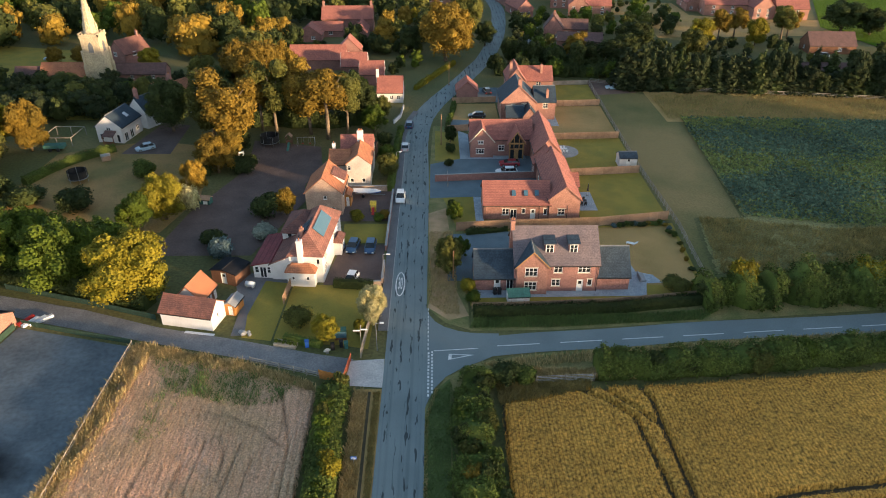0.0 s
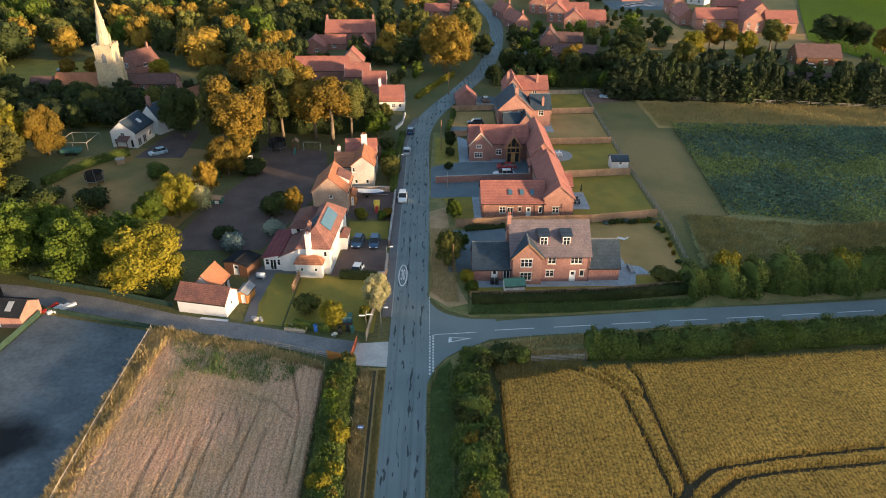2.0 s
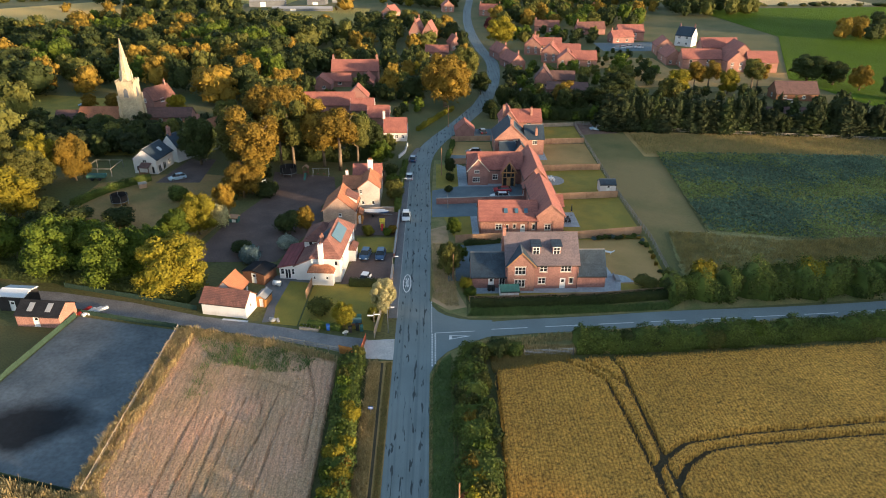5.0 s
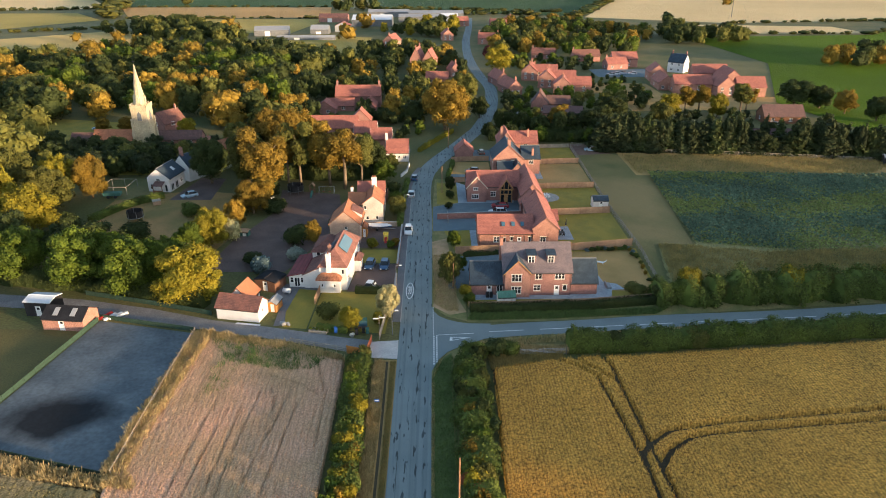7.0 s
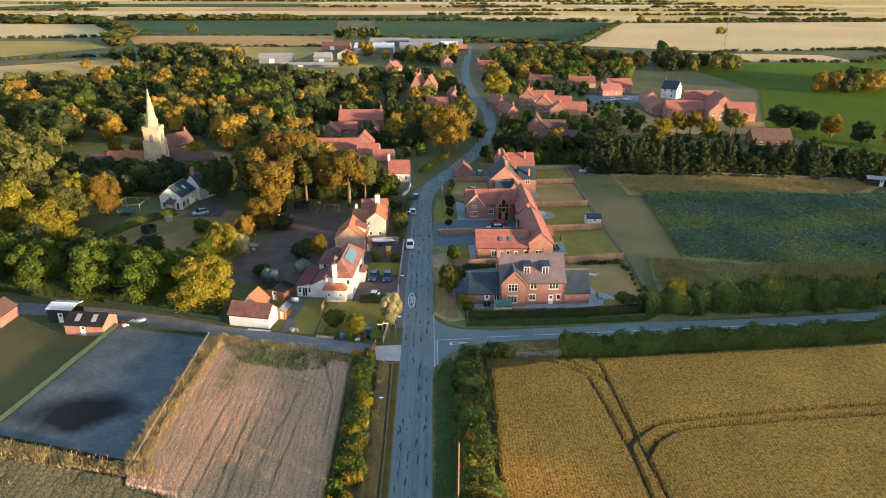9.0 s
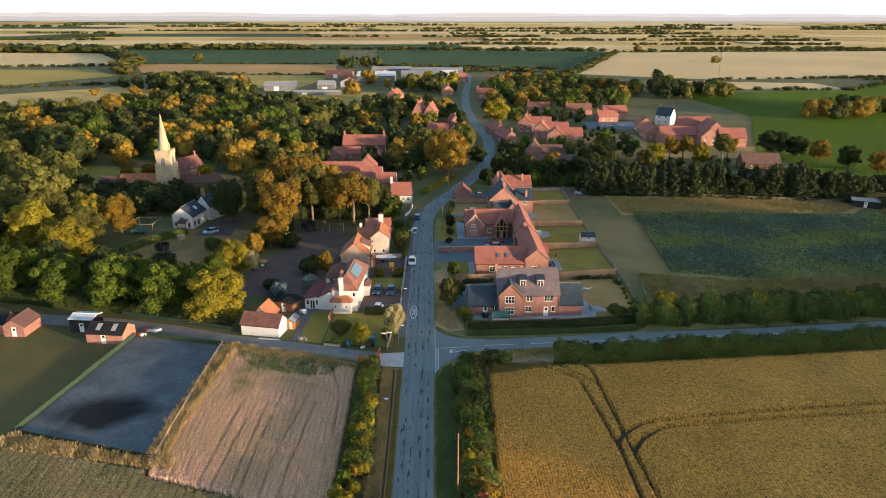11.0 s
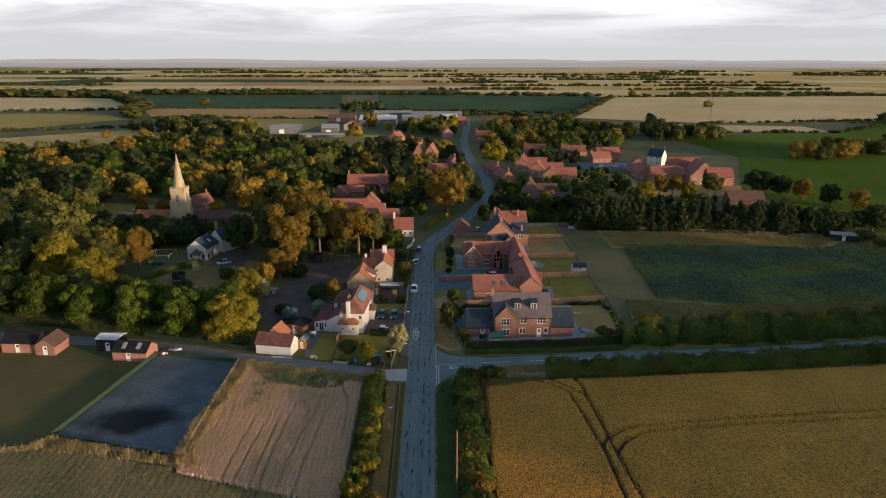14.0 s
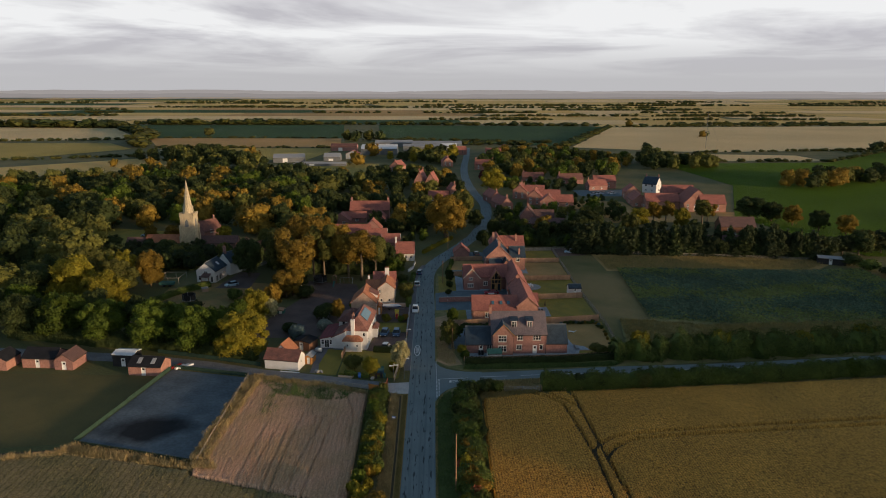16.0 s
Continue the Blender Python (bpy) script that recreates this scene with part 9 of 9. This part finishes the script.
part("slide", Geo().prism([(-0.25, -0.5, 0.95), (0.25, -0.5, 0.95), (0.25, -1.8, 0.05), (-0.25, -1.8, 0.05)], (0, 0, 0), (0, 0, 0.08)), M["red"], pl)
part("roof", Geo().prism([(-0.6, -0.6, 1.5), (0.6, -0.6, 1.5), (0.6, 0, 1.9), (-0.6, 0, 1.9)], (0, 0, 0), (0, 0.6, 0.0)).box(-0.45, -0.45, 1.1, -0.38, -0.38, 1.55).box(0.38, -0.45, 1.1, 0.45, -0.38, 1.55), M["yellow"], pl)


# garden furniture
def table_set(x, y, label, mk="trim", rz=0):
    t = thing("garden_table", label, "table", x, y, 0, rz)
    part("tabletop", Geo().box(-0.75, -0.45, 0.68, 0.75, 0.45, 0.74), M[mk], t)
    for sx in (-0.6, 0.6):
        for sy in (-0.35, 0.35):
            part("leg", Geo().box(sx - 0.04, sy - 0.04, 0, sx + 0.04, sy + 0.04, 0.68), M[mk], t)
    for sx, sy, a in ((-0.4, -0.95, 0), (0.4, -0.95, 0), (-0.4, 0.95, 180), (0.4, 0.95, 180)):
        c = thing("garden_chair", label.split(" ")[0] + " garden chair drawn up to the table", "chair", x + sx * math.cos(radians(rz)) - sy * math.sin(radians(rz)), y + sx * math.sin(radians(rz)) + sy * math.cos(radians(rz)), 0, rz + a, "garden chairs")
        part("seat", Geo().box(-0.24, -0.24, 0.40, 0.24, 0.24, 0.45), M[mk], c)
        part("backrest", Geo().box(-0.24, -0.26, 0.45, 0.24, -0.21, 0.9), M[mk], c)
        for px in (-0.2, 0.2):
            for py in (-0.2, 0.2):
                part("leg", Geo().box(px - 0.025, py - 0.025, 0, px + 0.025, py + 0.025, 0.40), M[mk], c)


table_set(-44.6, 70.4, "white plastic garden table on parched grass", "trim", 20)
table_set(33.0, 79.0, "white garden table on a round patio", "trim", 8)
table_set(32.4, 53.0, "dark garden table on the terrace", "dark", 0)
g = Geo()
n = len(g.v)
g.face(*[(33.0 + 3.3 * math.cos(k * 0.196), 79.0 + 3.6 * math.sin(k * 0.196), 0.062) for k in range(32)])
tagged(new("round_patio", g.mesh("round_patio", M["concrete"])), "round pale patio on the lawn", "paving", "", "structure")
ll = thing("sun_lounger", "white sun lounger on the parched lawn", "lounger", 38.0, 37.2, 0, -25)
part("seat", Geo().box(-0.9, -0.32, 0.28, 0.5, 0.32, 0.36), M["trim"], ll)
part("backrest", Geo().prism([(0.5, -0.32, 0.3), (1.05, -0.32, 0.75), (1.05, 0.32, 0.75), (0.5, 0.32, 0.3)], (0, 0, 0), (0, 0, 0.08)), M["trim"], ll)
for x in (-0.8, 0.4):
    for y in (-0.28, 0.28):
        part("leg", Geo().box(x - 0.03, y - 0.03, 0, x + 0.03, y + 0.03, 0.28), M["trim"], ll)
hm = thing("hot_tub_shelter", "grey wicker sofa beside the wall", "sofa", 37.0, 26.4, 0, 90)
part("seat", Geo().box(-1.1, -0.4, 0.06, 1.1, 0.4, 0.45), M["sheet_grey"], hm, "", False, 0.05)
part("backrest", Geo().box(-1.1, 0.4, 0.06, 1.1, 0.58, 0.85), M["sheet_grey"], hm, "", False, 0.05)
pa = thing("parasol", "closed dark parasol on the terrace", "parasol", 34.0, 56.4)
part("pole", Geo().tube((0, 0, 0), (0, 0, 2.7), 0.03, 0.03, 8), M["metal"], pa)
part("canopy", Geo().tube((0, 0, 1.1), (0, 0, 2.65), 0.20, 0.05, 10), M["dark"], pa)
part("base", Geo().tube((0, 0, 0.0), (0, 0, 0.1), 0.32, 0.28, 14), M["lead"], pa)
wl = thing("washing", "white sheet drying on a line", "washing", -38.6, 75.0, 0, 25)
for x in (-0.9, 0.9):
    part("post", Geo().tube((x, 0, 0), (x, 0, 1.9), 0.04, 0.03, 6), M["fence_grey"], wl)
part("sheet", Geo().prism([(-0.9, 0, 0.5), (-0.3, 0.12, 0.42), (0.4, -0.1, 0.45), (0.9, 0, 0.55), (0.9, 0, 1.85), (0, 0, 1.72), (-0.9, 0, 1.85)], (0, 0, 0), (0, 0.03, 0)), M["trim"], wl)
pz = thing("log_store", "small boarded log store tipped on the lawn", "store", -67.8, 74.6, 0, 30)
part("body", Geo().prism([(-0.9, -0.5, 0), (0.9, -0.5, 0), (0.9, 0.5, 0), (-0.9, 0.5, 0)], (0, 0, 0), (0, 0.2, 1.1)), M["fence"], pz)
part("roof", Geo().prism([(-1.0, -0.5, 1.05), (1.0, -0.5, 1.05), (1.0, 0.9, 1.25), (-1.0, 0.9, 1.25)], (0, 0, 0), (0, 0, 0.07)), M["fence_grey"], pz)
gt = thing("tractor_trailer", "green farm trailer by the fruit cage", "trailer", -81.5, 80.4, 0, 5)
part("bed", Geo().box(-2.2, -0.9, 0.7, 2.2, 0.9, 1.5), M["teal"], gt, "", False, 0.04)
for x in (-0.9, 0.9):
    for s in (-1, 1):
        part("wheel", Geo().tube((x, s * 0.75, 0.4), (x, s * 1.0, 0.4), 0.4, 0.4, 14), M["rubber"], gt)
bin_spots = [(-10.0, 9.0, "dark"), (-8.9, 9.6, "dark"), (-8.2, 9.3, "teal"), (-13.6, 9.6, "blue"), (13.2, 22.3, "dark"), (13.9, 22.3, "dark"), (-4.9, 48.2, "blue")]
for x, y, mk in bin_spots:
    b_ = thing("wheelie_bin", f"{ {'blue': 'blue', 'dark': 'black', 'teal': 'green'}[mk] } wheeled rubbish bin standing outside", "bin", x, y, 0, 10)
    part("body", Geo().prism([(-0.25, -0.28, 0.08), (0.25, -0.28, 0.08), (0.25, 0.28, 0.08), (-0.25, 0.28, 0.08)], (0, 0, 0), (0, 0.03, 0.92)), M[mk], b_)
    part("lid", Geo().box(-0.29, -0.30, 1.0, 0.29, 0.36, 1.06), M[mk], b_)
    for s in (-0.22, 0.22):
        part("wheel", Geo().tube((s - 0.04, 0.3, 0.1), (s + 0.04, 0.3, 0.1), 0.1, 0.1, 10), M["rubber"], b_)
gh = thing("cold_frame", "small glazed greenhouse among the pots", "greenhouse", -9.2, 11.6, 0, 5)
part("base", Geo().box(-0.8, -0.6, 0, 0.8, 0.6, 0.4), M["brown_wood"], gh)
part("frame", Geo().box(-0.8, -0.6, 0.4, -0.74, 0.6, 1.5).box(0.74, -0.6, 0.4, 0.8, 0.6, 1.5).box(-0.8, -0.6, 1.44, 0.8, 0.6, 1.5), M["teal"], gh)
part("pane", Geo().box(-0.72, -0.58, 0.42, 0.72, 0.58, 1.42), M["panel_glass"], gh)
rb = thing("raised_bed", "boarded raised bed with green plants", "planter", -16.6, 10.0, 0, -14)
part("boards", Geo().box(-1.6, -0.6, 0, 1.6, 0.6, 0.45), M["fence_grey"], rb)
for k in range(6):
    plant("bush", "hedge" if k % 2 else "green", -18.0 + k * 0.55, 10.35 - k * 0.14, 0.9, 0.7, 1 + k % 3, False, "in the raised bed")
st = thing("log_pile", "heap of stones and pots beside the path", "heap", -23.0, 12.4)
for k, (x, y, s) in enumerate([(0, 0, 0.5), (0.6, 0.3, 0.35), (-0.5, 0.4, 0.4), (0.9, -0.2, 0.3)]):
    bm2 = bmesh.new()
    bmesh.ops.create_icosphere(bm2, subdivisions=2, radius=s)
    for v in bm2.verts:
        v.co *= 1 + 0.18 * math.sin(v.co.x * 9 + k) * math.cos(v.co.y * 7)
        v.co.z = v.co.z * 0.7 + s * 0.6
    me = bpy.data.meshes.new("stone"); bm2.to_mesh(me); bm2.free(); me.materials.append(M["concrete"])
    part("stone", me, None, st, at=(x, y, 0))
for x, y, rr in ((-9.0, 9.0, 0.55),):
    sd = thing("satellite_dish", "white satellite dish leaning on the ground", "dish", -10.7, 8.3, 0, 20)
    part("dish", Geo().tube((0, -0.1, 0.5), (0, 0.12, 0.6), 0.5, 0.2, 18), M["trim"], sd)
    part("foot", Geo().box(-0.2, -0.2, 0, 0.2, 0.2, 0.3), M["metal"], sd)
pipe = thing("pipe_stack", "pale drain pipes lying along the barn wall", "pipes", -31.5, 12.9, 0, -10)
for k in range(3):
    part("pipe", Geo().tube((0, k * 0.16, 0.07), (4.4, k * 0.16, 0.07), 0.07, 0.07, 8), M["sheet"], pipe)
ga = thing("gas_tank", "white oil tank on a stand behind the barn", "tank", -24.8, 24.4, 0, -15)
part("tank", Geo().tube((-0.7, 0, 0.65), (0.7, 0, 0.65), 0.45, 0.45, 18), M["trim"], ga, "", True)
for x in (-0.5, 0.5):
    part("stand", Geo().box(x - 0.08, -0.35, 0, x + 0.08, 0.35, 0.3), M["concrete"], ga)

# ---- poles, lamps and signs ----
def utility_pole(x, y, h, arm=True, label="brown wooden telegraph pole"):
    p = thing("utility_pole", label + " beside the road", "pole", x, y)
    part("pole", Geo().tube((0, 0, 0), (0, 0, h), 0.13, 0.09, 10), M["pole"], p)
    if arm:
        part("crossarm", Geo().box(-0.7, -0.05, h - 0.6, 0.7, 0.05, h - 0.48), M["pole"], p)
        for s in (-0.55, 0.55):
            part("insulator", Geo().tube((s, 0, h - 0.48), (s, 0, h - 0.3), 0.05, 0.03, 8), M["trim"], p)


utility_pole(5.9, -33.5, 9.7, False)
utility_pole(6.9, 26.6, 5.2, False)
utility_pole(5.4, 83.0, 7.4, False)
utility_pole(8.0, 128.0, 7.0, False)


def street_lamp(x, y, h, a):
    l = thing("street_lamp", "slim grey street lamp beside the pavement", "street lamp", x, y, 0.1, a)
    part("post", Geo().tube((0, 0, 0), (0, 0, h), 0.06, 0.04, 10), M["lead"], l)
    part("arm", Geo().tube((0, 0, h), (0.7, 0, h + 0.15), 0.035, 0.03, 8), M["metal"], l)
    part("lantern", Geo().box(0.55, -0.12, h + 0.06, 1.1, 0.12, h + 0.2), M["sheet"], l, "", False, 0.03)


street_lamp(-4.05, 25.7, 5.0, 0)
street_lamp(-3.9, 66.0, 5.2, 0)
street_lamp(-3.9, 8.6, 4.6, 0)
sg = thing("finger_post", "white village fingerpost with blank arms", "signpost", -6.2, 9.8, 0, 0)
part("post", Geo().tube((0, 0, 0), (0, 0, 2.9), 0.05, 0.05, 10), M["fence_grey"], sg)
for a in (0, 90, 180):
    part("arm", Geo().box(0.06, -0.025, 0, 1.0, 0.025, 0.2), M["trim"], sg, at=(0, 0, 2.7 - a * 0.001, 0, 0, a))
bs = thing("road_sign", "small blue sign on a post beside the verge", "sign", -5.0, -11.6)
part("post", Geo().tube((0, 0, 0), (0, 0, 1.6), 0.035, 0.035, 8), M["metal"], bs)
part("plate", Geo().box(-0.35, -0.03, 1.2, 0.35, 0.0, 1.65), M["blue"], bs)
part("border", Geo().box(-0.3, -0.036, 1.38, 0.3, -0.031, 1.46), M["trim"], bs)
mast = thing("radio_mast", "thin guyed radio mast in a far field", "mast", 290, 598)
part("lattice", Geo().tube((0, 0, 0), (0, 0, 37), 0.22, 0.18, 6), M["lead"], mast)
for k in range(3):
    a = k * 2.09
    part("guy_wire", Geo().tube((math.cos(a) * 16, math.sin(a) * 16, 0), (0, 0, 34), 0.03, 0.03, 4), M["lead"], mast)
